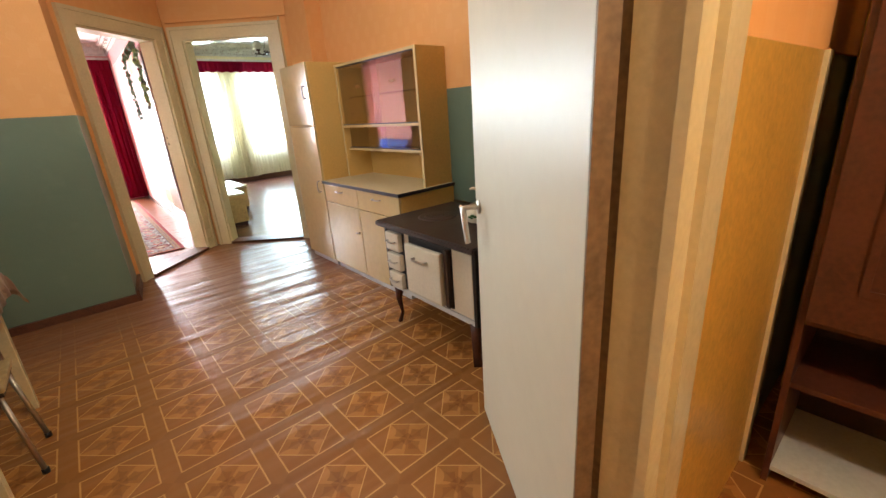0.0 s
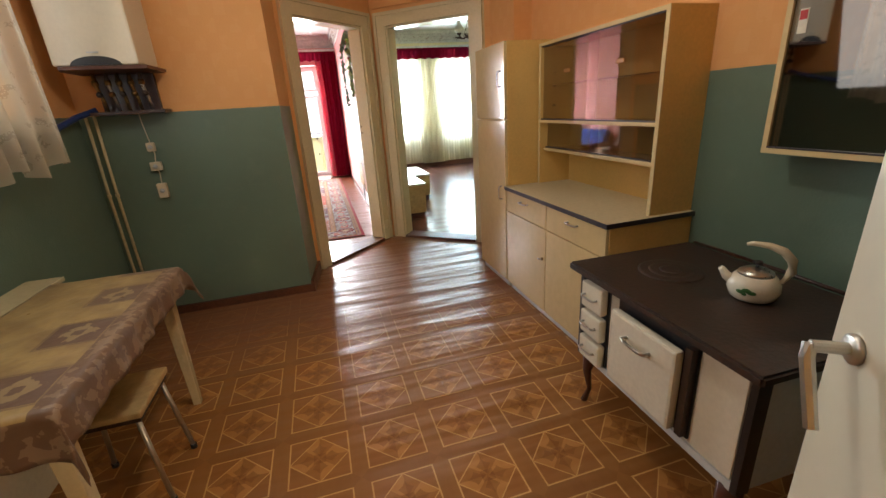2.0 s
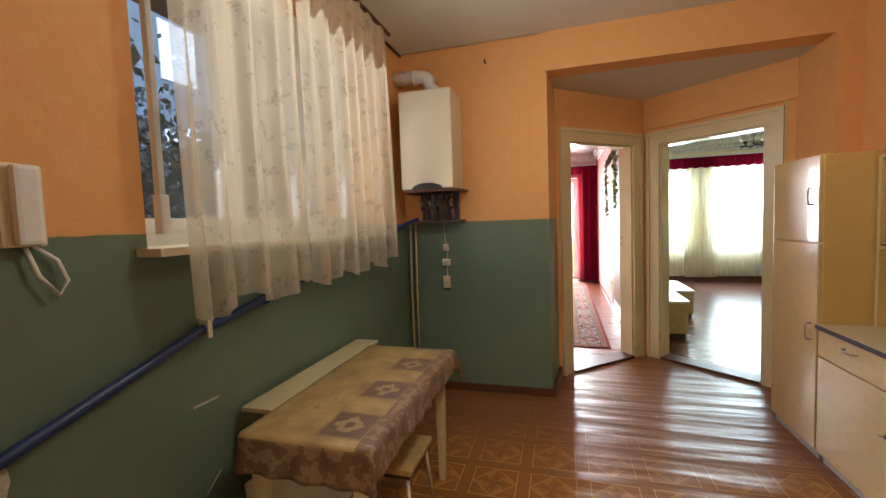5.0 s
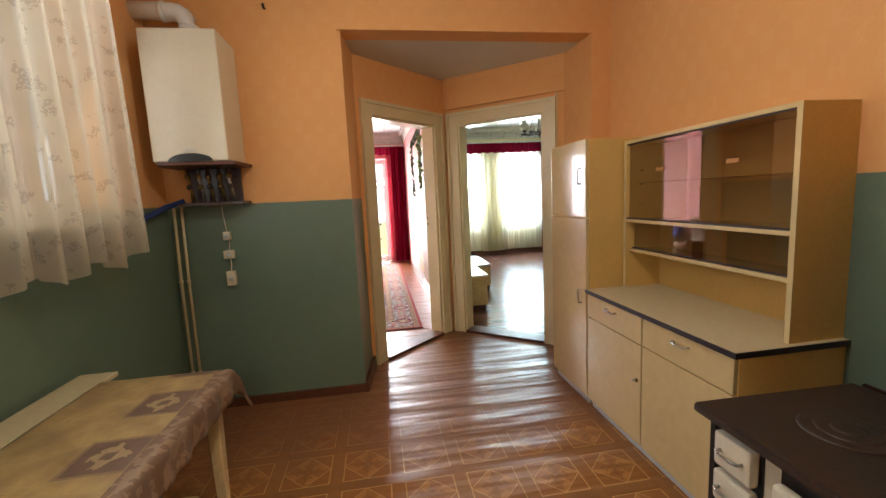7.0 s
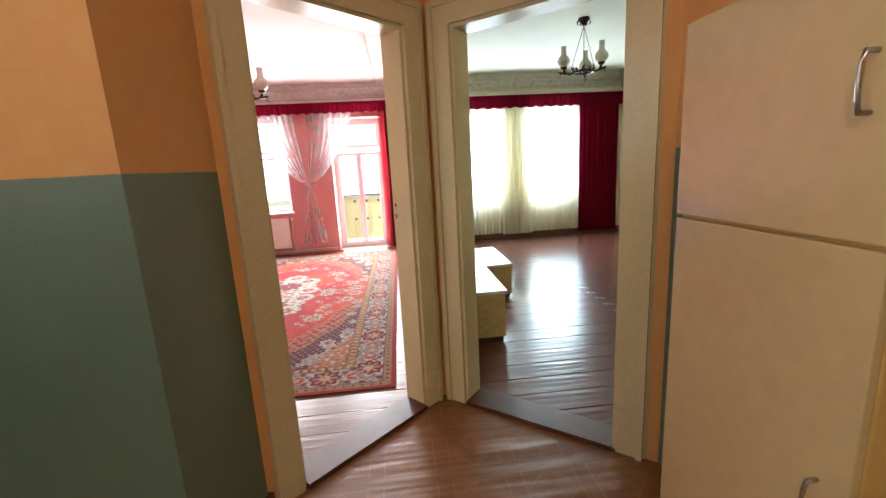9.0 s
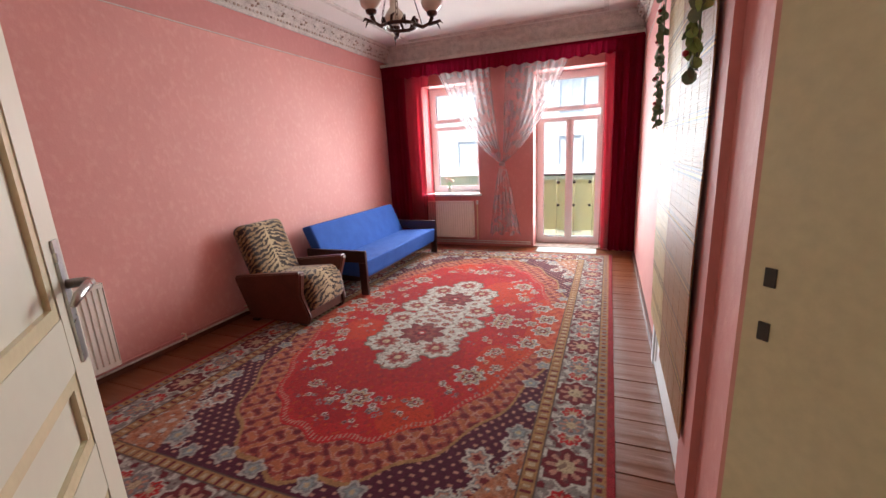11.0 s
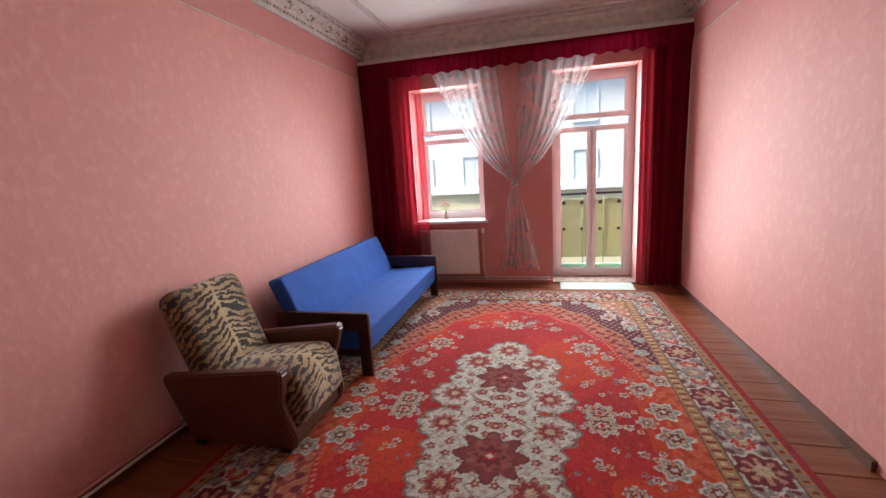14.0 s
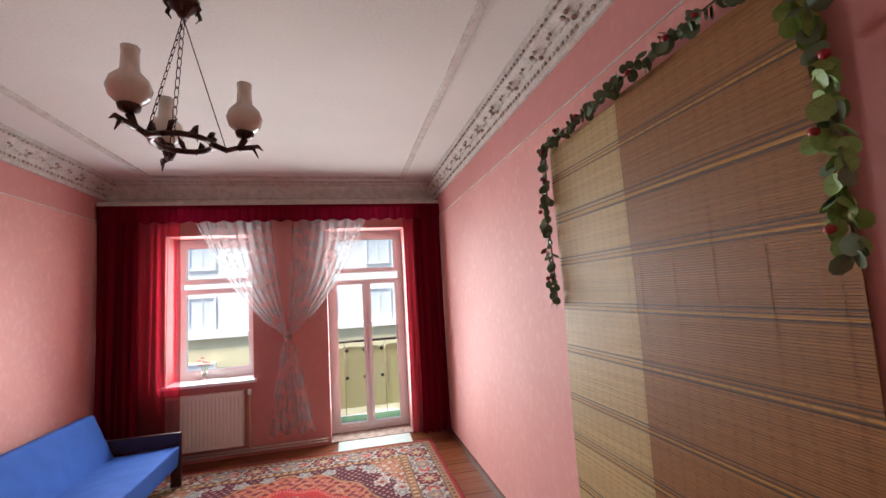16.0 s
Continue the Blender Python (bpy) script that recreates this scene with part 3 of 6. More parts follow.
structure(boxes("trim_hall_2", [(0.664, 0.755, -3.962, -3.942, 0, 2.2)], M["cream_paint"]), "cream painted door casing edge", "trim")
structure(boxes("trim_hall", [(1.56, 1.63, -3.955, -3.925, 0, 1.475)], M["cream_paint"]), "cream painted corner strip", "trim")
structure(boxes("wall_hall", [(2.2, 2.4, -6.0, -3.945, 0, KH)], M["hall"]), "glossy ochre painted hall wall", "wall")
structure(boxes("wall_hall_south", [(-1.7, 2.4, -6.1, -5.95, 0, KH)], M["hall"]), "ochre hall wall", "wall")
structure(boxes("wall_hall_west", [(-1.5, -1.35, -6.0, -3.995, 0, KH)], M["hall"]), "ochre hall wall", "wall")

wall_west_2 = structure(boxes("wall_west_2", [(PW - 0.2, PW, 0.3, PN + 0.4, 0, PH)], M["pink"]), "pink textured wallpaper", "wall")
structure(boxes("wall_east_2", [(PE, 1.03, 1.42, PN + 0.4, 0, PH)], M["pink"]), "pink textured wallpaper", "wall")
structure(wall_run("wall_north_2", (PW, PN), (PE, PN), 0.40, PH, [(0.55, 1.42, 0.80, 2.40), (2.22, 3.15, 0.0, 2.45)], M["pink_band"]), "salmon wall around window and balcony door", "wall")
structure(boxes("wall_south_2", [(PW - 0.1, -0.03, 0.32, 0.47, 0, PH)], M["pink"]), "pink textured wallpaper", "wall")
# pink facing of the slanted wall, round its doorway
structure(wall_run("wall_door_left_lining", (-0.045 - 0.0945, 0.603 - 0.0515), (0.93, 1.5295), 0.012, PH, [(0.265, 1.155, 0, 2.255)], M["pink"]), "pink wallpaper on the slanted wall", "wall")
for z in (2.55,):
    structure(boxes("trim_band_west", [(PW, PW + 0.003, 0.47, PN, z, PH - 0.02)], M["pink_band"]), "darker pink wallpaper border", "trim")
    structure(boxes("trim_band_east", [(PE - 0.003, PE, 1.42, PN, z, PH - 0.02)], M["pink_band"]), "darker pink wallpaper border", "trim")
    structure(boxes("trim_line_west", [(PW, PW + 0.006, 0.47, PN, z - 0.007, z)], M["stucco"]), "thin pale border line", "trim")
    structure(boxes("trim_line_east", [(PE - 0.006, PE, 1.42, PN, z - 0.007, z)], M["stucco"]), "thin pale border line", "trim")

structure(boxes("wall_west_3", [(1.035, 1.10, 1.40, 7.3, 0, 3.12)], M["cream_wall"]), "cream textured wallpaper", "wall")
structure(wall_run("wall_north_3", (1.10, 6.95), (5.22, 6.95), 0.35, 3.12, [(0.65, 1.7, 0.75, 2.45), (2.17, 3.15, 0.75, 2.45)], M["cream_wall"]), "cream textured wallpaper", "wall")
structure(boxes("wall_east_3", [(5.22, 5.8, 0.3, 7.3, 0, 3.12)], M["cream_wall"]), "cream textured wallpaper", "wall")
structure(boxes("wall_south_3", [(1.86, 5.8, 0.53, 0.68, 0, 3.12)], M["cream_wall"]), "cream textured wallpaper", "wall")
structure(wall_run("wall_door_right_lining", (0.94 + 0.1, 1.318 + 0.10), (1.955, 0.65), 0.012, 3.12, [(0.105, 1.035, 0, 2.255)], M["cream_wall"]), "cream wallpaper on the slanted wall", "wall")

# baseboards
structure(boxes("baseboard", [(-1.28, 0.0, 0.005, 0.03, 0, 0.065)], M["wood_bar"]), "brown painted baseboard", "baseboard")
structure(boxes("baseboard_2", [(-1.28, -1.255, -3.8, 0.005, 0, 0.065)], M["wood_bar"]), "brown painted baseboard", "baseboard")
structure(prism("baseboard_3", [(0.0, 0.0), (0.025, 0.0), (0.085, 0.50), (0.058, 0.505)], 0, 0.10, M["wood_bar"]), "brown painted baseboard", "baseboard")
structure(boxes("baseboard_4", [(PE - 0.022, PE, 3.75, PN, 0, 0.05)], M["wood_bar"]), "brown painted baseboard", "baseboard")
structure(boxes("baseboard_5", [(PW, PW + 0.02, 0.47, PN, 0, 0.05)], M["wood_bar"]), "brown painted baseboard", "baseboard")
structure(boxes("baseboard_6", [(5.195, 5.22, 0.7, 6.95, 0, 0.10)], M["wood_bar"]), "brown painted baseboard", "baseboard")
structure(boxes("baseboard_7", [(1.10, 5.195, 6.925, 6.95, 0, 0.10)], M["wood_bar"]), "brown painted baseboard", "baseboard")


def doorway(name, p, q, s0, s1, top, label):
    """Casing, jamb lining and threshold of an opening in a slanted wall from p towards q."""
    d = Vector((q[0] - p[0], q[1] - p[1], 0))
    e = thing(name, p[0], p[1], 0, math.degrees(math.atan2(d.y, d.x)), label, "door frame")
    e["kind"] = "structure"
    w = 0.115
    def casing(nm, x0, x1, z0, z1, face, sgn):
        bm = bmesh.new()
        a, b = (face - 0.022 * sgn, face) if sgn > 0 else (face, face + 0.022)
        put_box(bm, x0, x1, a, b, z0, z1)
        part(nm, bm, M["cream_paint"], e)
    for face, sgn in ((0.0, 1),):
        casing("casing", s0 - w, s0 + 0.012, 0, top + w, face, sgn)
        casing("casing", s1 - 0.012, s1 + w, 0, top + w, face, sgn)
        casing("casing", s0 + 0.012, s1 - 0.012, top - 0.012, top + w, face, sgn)
    # raised outer bead of the kitchen casing
    for x0, x1, z0, z1 in ((s0 - w, s0 - w + 0.03, 0, top + w), (s1 + w - 0.03, s1 + w, 0, top + w), (s0 - w + 0.03, s1 + w - 0.03, top + w - 0.03, top + w)):
        boxes("bead", [(x0, x1, -0.036, -0.022, z0, z1)], M["cream_paint"], e)
    boxes("jamb", [(s0, s0 + 0.03, 0.0, 0.15, 0, top)], M["cream_paint"], e)
    boxes("jamb", [(s1 - 0.03, s1, 0.0, 0.15, 0, top)], M["cream_paint"], e)
    boxes("head", [(s0 + 0.03, s1 - 0.03, 0.0, 0.15, top - 0.03, top)], M["cream_paint"], e)
    boxes("threshold", [(s0 + 0.03, s1 - 0.03, -0.03, 0.16, 0.0, 0.028)], M["wood_bar"], e, "worn brown threshold")
    return e


door_1 = doorway("door_1", A, V, 0.16, 1.05, 2.255, "cream painted door frame to the pink room")
door_2 = doorway("door_2", V, B, 0.165, 1.095, 2.255, "cream painted door frame to the cream room")
for z in (1.21, 1.275):
    boxes("strike_plate", [(1.018, 1.0212, 0.12, 0.132, z, z + 0.022)], M["iron"], door_1, "dark steel strike plate")


def panel_leaf(e, w, h, panels, material):
    """A framed door leaf with sunk panels: x from the hinge, y through it."""
    stile, t = 0.11, 0.04
    boxes("stile", [(0, stile, 0, t, 0.01, h)], material, e)
    boxes("stile", [(w - stile, w, 0, t, 0.01, h)], material, e)
    for z0, z1 in panels[1]:
        boxes("rail", [(stile, w - stile, 0.001, t - 0.001, z0, z1)], material, e)
    for z0, z1 in panels[0]:
        bm = bmesh.new()
        put_box(bm, stile, w - stile, 0.014, t - 0.014, z0, z1)
        part("panel", bm, material, e)
        for y0, y1 in ((0.003, 0.014), (t - 0.014, t - 0.003)):
            boxes("moulding", [(stile, stile + 0.03, y0, y1, z0, z1), (w - stile - 0.03, w - stile, y0, y1, z0, z1),
                               (stile + 0.03, w - stile - 0.03, y0, y1, z0, z0 + 0.03), (stile + 0.03, w - stile - 0.03, y0, y1, z1 - 0.03, z1)], M["cream_paint"], e)


leaf = thing("door_leaf", 0.06, 0.725, 0.0, 141.0, "open cream panelled door with worn lever handle", "door")
panel_leaf(leaf, 0.85, 2.22, (((0.20, 0.72), (0.84, 1.02), (1.14, 2.10)), ((0.01, 0.20), (0.72, 0.84), (1.02, 1.14), (2.10, 2.22))), M["door_paint"])
for y0, y1, o in ((-0.006, 0.0, -1), (0.04, 0.046, 1)):
    plate_ = boxes("lock_plate", [(0.785, 0.82, y0, y1, 1.02, 1.30)], M["chrome"], leaf, "worn steel lock plate")
    c = 0.046 if o > 0 else -0.006
    tube("lever", [(0.803, c, 1.20), (0.803, c + o * 0.036, 1.20), (0.790, c + o * 0.043, 1.20), (0.695, c + o * 0.041, 1.195), (0.675, c + o * 0.034, 1.18)], [0.011, 0.010, 0.010, 0.009, 0.006], M["chrome"], leaf, "bent chrome lever")

kd = thing("door_leaf", 0.583, -3.817, 0.0, math.degrees(math.atan2(0.809, 0.526)), "open flat ivory door with lever handle", "door")
box("slab", (0.0, 0.93, -0.022, 0.018, 0.008, 2.03), M["door_paint"], kd, bevel=0.003)
box("edge_strip", (-0.006, 0.0, -0.022, 0.018, 0.008, 2.03), M["wood_worn"], kd, "brown bare door edge", bevel=0)
for o in (1, -1):
    yy = 0.018 if o > 0 else -0.022
    lathe("rosette", [(0.027, 0), (0.027, 0.006), (0.020, 0.010), (0.0, 0.010)], M["steel"], kd, (0.868, yy, 1.02), 20, "", Matrix.Rotation(radians(-90 * o), 4, "X"))
    bm = bmesh.new()
    tube_into(bm, [(0.868, yy, 1.02), (0.868, yy + o * 0.062, 1.02)], 0.011, 12)
    tube_into(bm, [(0.872, yy + o * 0.062, 1.024), (0.862, yy + o * 0.066, 1.0), (0.808, yy + o * 0.064, 0.895)], [0.011, 0.012, 0.011], 8)
    part("lever", bm, M["steel"], kd, "flat satin lever handle")
kf = thing("door_3", 0, 0, 0, 0, "grey-beige entrance door frame", "door frame")
kf["kind"] = "structure"
boxes("jamb", [(0.615, 0.66, -3.845, -3.80, 0, 2.12)], M["wood_worn"], kf, "brownish worn jamb edge")
boxes("jamb", [(0.61, 0.66, -3.925, -3.845, 0, 2.12)], M["pipe_cream"], kf)
boxes("casing", [(0.60, 0.664, -3.946, -3.925, 0, 2.2)], M["cream_paint"], kf)
boxes("jamb", [(-0.40, -0.34, -4.02, -3.80, 0, 2.12)], M["plastic"], kf)
boxes("head", [(-0.34, 0.60, -4.02, -3.80, 2.06, 2.12)], M["plastic"], kf)


# ---- kitchen ----
def cupboard():
    e = thing("tall_cupboard", 1.55, -0.60, 0, 0, "tall ivory gloss cupboard with two closed doors", "cupboard")
    box("body", (0.022, 0.53, 0.0, 0.55, 0.06, 1.84), M["cabinet_side"], e, "yellowed side panels")
    box("plinth", (0.03, 0.5, 0.012, 0.54, 0, 0.06), M["enamel_grey"], e, "pale grey plinth", 0.002)
    for z0, z1, hz in ((0.065, 1.315, 0.78), (1.325, 1.838, 1.60)):
        d = box("door", (0.0, 0.022, 0.004, 0.546, z0, z1), M["cabinet"], e, bevel=0.004)
        bow_handle(d, (0.0, 0.065, hz), 0.10, "z")
    return e


cupboard()


def buffet():
    e = thing("kitchen_buffet", 1.55, -1.79, 0, 0, "ivory kitchen buffet with glazed sliding hutch", "buffet")
    w = 1.18
    box("carcass", (0.020, 0.53, 0.0, w, 0.06, 0.815), M["cabinet_side"], e, bevel=0.003)
    box("plinth", (0.035, 0.5, 0.01, w - 0.01, 0, 0.06), M["enamel_grey"], e, "pale grey plinth", 0.002)
    for y0, y1 in ((0.004, 0.586), (0.594, w - 0.004)):
        d = box("drawer", (0.0, 0.02, y0, y1, 0.655, 0.812), M["cabinet"], e, bevel=0.004)
        bow_handle(d, (0.0, (y0 + y1) / 2, 0.765), 0.095, "y", r=0.0055)
        k = box("door", (0.0, 0.02, y0, y1, 0.065, 0.648), M["cabinet"], e, bevel=0.004)
    lathe("keyhole", [(0.012, 0), (0.012, 0.004), (0.0, 0.005)], M["brass"], e, (0.0, 0.63, 0.44), 14, "brass key plate", Matrix.Rotation(radians(-90), 4, "Y"))
    tube("key", [(0.0, 0.63, 0.44), (-0.022, 0.63, 0.44), (-0.024, 0.645, 0.443)], 0.004, M["chrome"], e)
    box("worktop", (-0.012, 0.53, -0.012, w, 0.815, 0.842), M["worktop"], e, "pale speckled worktop", 0.003)
    boxes("edging", [(-0.016, -0.012, -0.016, w, 0.816, 0.841), (-0.012, 0.53, -0.016, -0.012, 0.816, 0.841)], M["edge_black"], e, "dark edging strip")
    h0, h1, x0, x1 = 0.842, 1.81, 0.265, 0.53
    box("side_panel", (x0, x1, 0.012, 0.036, h0, h1), M["cabinet_side"], e, bevel=0.002)
    box("side_panel", (x0, x1, w - 0.03, w - 0.006, h0, h1), M["cabinet_side"], e, bevel=0.002)
    for y0, y1 in ((0.012, 0.036), (w - 0.03, w - 0.006)):
        boxes("edge_strip", [(x0 - 0.004, x0, y0, y1, h0, h1)], M["cabinet"], e)
    box("top", (x0 - 0.004, x1, 0.036, w - 0.03, h1 - 0.02, h1), M["cabinet"], e, bevel=0.002)
    box("back", (x1 - 0.012, x1, 0.036, w - 0.03, h0, h1 - 0.02), M["cabinet_side"], e, bevel=0)
    for z, xa in ((1.285, x0 - 0.004), (1.085, x0 + 0.03)):
        box("shelf", (xa, x1 - 0.012, 0.036, w - 0.03, z, z + 0.02), M["cabinet"], e, bevel=0.002)
    box("glass_shelf", (x0 + 0.07, x1 - 0.014, 0.037, w - 0.031, 1.535, 1.541), M["glass_dark"], e, bevel=0)
    for z in (1.303, h1 - 0.028):
        boxes("track", [(x0 + 0.002, x0 + 0.030, 0.036, w - 0.03, z + 0.002, z + 0.010)], M["edge_black"], e, "dark sliding track")
    boxes("track", [(x0 + 0.045, x0 + 0.065, 0.036, w - 0.03, 1.106, 1.112)], M["edge_black"], e, "dark sliding track")
    for y0, y1, xx in ((0.04, 0.62, x0 + 0.008), (0.54, w - 0.034, x0 + 0.020)):
        g = box("glass_pane", (xx, xx + 0.005, y0, y1, 1.312, 1.785), M["glass_dark"], e, "sliding glass pane", 0)
        box("finger_pull", (xx - 0.008, xx, (y0 + y1) / 2 - 0.035, (y0 + y1) / 2 + 0.035, 1.60, 1.622), M["counter"], g, "amber plastic pull", 0.004)
    for y0, y1, xx in ((0.04, 0.62, x0 + 0.050), (0.56, w - 0.034, x0 + 0.060)):
        box("glass_pane", (xx, xx + 0.005, y0, y1, 1.112, 1.284), M["glass_dark"], e, "sliding glass pane", 0)
    for z in (1.40, 1.53, 1.62):
        lathe("shelf_peg", [(0.006, 0), (0.006, 0.03), (0, 0.03)], M["wood_red"], e, (x0 + 0.10, w - 0.03, z), 8, "", Matrix.Rotation(radians(90), 4, "X"))
    return e


buffet()


def stove():
    e = thing("kitchen_range", 1.28, -2.80, 0, -1.5, "old white enamel coal range with black iron top", "stove")
    w, d = 0.85, 0.60
    z0, z1 = 0.27, 0.70
    box("body", (0.012, d, 0.012, w - 0.012, z0, z1), M["enamel"], e, bevel=0.006)
    box("side_panel", (0.055, d - 0.02, 0.004, 0.012, z0 + 0.01, z1), M["enamel_grey"], e, "pale grey side sheet", 0.002)
    for y in (0.0, w - 0.022):
        boxes("corner_strip", [(0.0, 0.05, y, y + 0.022, z0, z1)], M["black"], e, "black enamel corner strip")
    bm = bmesh.new()
    put_box(bm, -0.045, d + 0.02, -0.035, w + 0.035, z1, z1 + 0.035)
    bmesh.ops.bevel(bm, geom=bm.edges[:], offset=0.008, segments=2, affect="EDGES")
    top = part("top_plate", bm, M["iron"], e, "rusty black cast iron plate")
    for r, t in ((0.125, 0.004), (0.085, 0.006), (0.045, 0.008)):
        lathe("ring", [(r, 0.0), (r, t), (r - 0.012, t + 0.002), (0, t + 0.002)], M["iron"], top, (0.27, 0.62, z1 + 0.034), 32)
    tube("poker_rail", [(d, 0.02, z1 + 0.05), (d, w * 0.5, z1 + 0.055), (d, w - 0.02, z1 + 0.05)], 0.008, M["wood_dark"], top, segs=6)
    for za, zb in ((0.555, 0.675), (0.425, 0.535), (0.300, 0.405)):
        # flat black plate stands in for the dark gap; the body behind is solid
        boxes("opening_plate", [(0.006, 0.012, 0.645, 0.825, za - 0.012, zb + 0.012)], M["black"], e, "black plate imitating the dark drawer opening")
        dr = box("drawer", (-0.030, 0.006, 0.655, 0.80, za, zb), M["enamel"], e, "white enamel drawer front", 0.010)
        bow_handle(dr, (-0.030, 0.7275, (za + zb) / 2 + 0.004), 0.085, "y", r=0.0055, depth=0.024)
    # likewise a black plate for the oven's dark inside
    boxes("oven_frame", [(0.004, 0.012, 0.195, 0.585, 0.315, 0.675)], M["black"], e, "black plate imitating the dark oven opening")
    ov = box("oven_door", (-0.046, -0.010, 0.236, 0.570, 0.330, 0.645), M["enamel"], e, "white enamel oven door, ajar", 0.012)
    boxes("hinge_pin", [(-0.012, 0.006, 0.555, 0.577, 0.36, 0.385)], M["iron"], ov, "black iron hinge")
    bow_handle(ov, (-0.046, 0.41, 0.570), 0.12, "y", r=0.007, depth=0.03)
    boxes("hinge_bar", [(-0.022, 0.004, 0.200, 0.226, 0.325, 0.668)], M["iron"], e, "black iron hinge bar")
    box("front_plate", (0.004, 0.012, 0.030, 0.185, 0.305, 0.675), M["enamel"], e, "ivory enamel plate", 0.003)
    boxes("rim", [(0.002, 0.014, 0.022, w - 0.022, 0.680, 0.698), (0.002, 0.014, 0.022, w - 0.022, z0, z0 + 0.03)], M["enamel_grey"], e, "grey steel rim")
    for x, y, sx, sy in ((0.04, w - 0.05, -1, 1), (0.04, 0.05, -1, -1), (d - 0.05, w - 0.05, 1, 1), (d - 0.05, 0.05, 1, -1)):
        if sx < 0 and sy < 0:
            tube("leg", [(x, y, z0 + 0.005), (x, y, 0.14), (x, y, 0.0)], [0.048, 0.042, 0.036], M["wood_red"], e, "plain red-brown replacement leg", 4)
            continue
        tube("leg", [(x, y, z0 + 0.005), (x + sx * 0.012, y + sy * 0.006, 0.18), (x - sx * 0.004, y, 0.07), (x + sx * 0.018, y + sy * 0.01, 0.0)], [0.036, 0.021, 0.011, 0.016], M["wood_red"], e, "red-brown curved iron leg", 8)
    return e


stove()


def kettle():
    e = thing("kettle", 1.625, -2.49, 0.737, -52, "white enamel kettle with green leaf print", "kettle")
    e.scale = (0.74, 0.74, 0.74)
    body = lathe("body", [(0.078, 0.0), (0.094, 0.012), (0.108, 0.05), (0.104, 0.085), (0.085, 0.115), (0.070, 0.125), (0.0, 0.125)], M["enamel"], e, (0, 0, 0), 28)
    lid = lathe("lid", [(0.074, 0.122), (0.070, 0.135), (0.045, 0.150), (0.0, 0.156)], M["chrome"], e, (0, 0, 0), 24, "dark lid")
    lathe("knob", [(0.007, 0.154), (0.008, 0.166), (0.019, 0.172), (0.019, 0.184), (0.0, 0.190)], M["black"], lid, (0, 0, 0), 14, "black knob")
    tube("spout", [(-0.080, 0, 0.075), (-0.115, 0, 0.095), (-0.135, 0, 0.125), (-0.142, 0, 0.132)], [0.030, 0.022, 0.015, 0.012], M["enamel"], e, segs=12)
    tube("handle", [(0.098, 0, 0.095), (0.125, 0, 0.15), (0.120, 0, 0.205), (0.085, 0, 0.245), (0.030, 0, 0.265), (-0.03, 0, 0.268), (-0.055, 0, 0.262)], [0.010, 0.020, 0.021, 0.019, 0.015, 0.011, 0.008], M["plastic"], e, "curved ivory plastic handle", 10)
    for a, zz, s in ((-105, 0.068, 0.020), (-120, 0.058, 0.016), (-93, 0.060, 0.017), (-110, 0.050, 0.013)):
        bm = bmesh.new()
        bmesh.ops.create_uvsphere(bm, u_segments=8, v_segments=6, radius=1, matrix=Matrix.Rotation(radians(a), 4, "Z") @ Matrix.Translation((0.1065, 0, zz)) @ Matrix.Diagonal((0.003, s, s * 0.6, 1)))
        part("leaf_print", bm, M["green_print"], body, "green leaf print")


kettle()


def mirror_cabinet():
    e = thing("wall_cabinet", 2.08, -2.20, 1.19, 0, "cream framed wall cabinet with smoky glass front", "wall cabinet")
    h, w, d = 0.56, 0.95, 0.15
    bm = bmesh.new()
    for b_ in ((-d, 0, -0.02, 0, 0, h), (-d, 0, -w, -w + 0.02, 0, h), (-d, 0, -w + 0.02, -0.02, 0, 0.02), (-d, 0, -w + 0.02, -0.02, h - 0.02, h), (-0.01, 0, -w + 0.02, -0.02, 0.02, h - 0.02)):
        put_box(bm, *b_)
    part("case", bm, M["cabinet"], e)
    # black sheet painted in for the darkness inside the case
    boxes("backing", [(-0.10, -0.095, -w + 0.02, -0.02, 0.02, h - 0.02)], M["black"], e, "black sheet imitating the unlit interior")
    box("pane", (-d + 0.008, -d + 0.013, -w + 0.021, -0.021, 0.021, h - 0.021), M["mirror"], e, "reflecting smoky glass", 0)
    for z in (h - 0.026, 0.02):
        boxes("glazing_strip", [(-d - 0.002, -d + 0.008, -w + 0.02, -0.02, z, z + 0.006)], M["edge_black"], e)
    s = boxes("sticker", [(-d + 0.006, -d + 0.008, -0.075, -0.045, 0.42, 0.50)], M["enamel"], e, "small paper sticker")
    boxes("print", [(-d + 0.004, -d + 0.006, -0.072, -0.048, 0.465, 0.495)], M["red_print"], s, "red print")
    return e


mirror_cabinet()


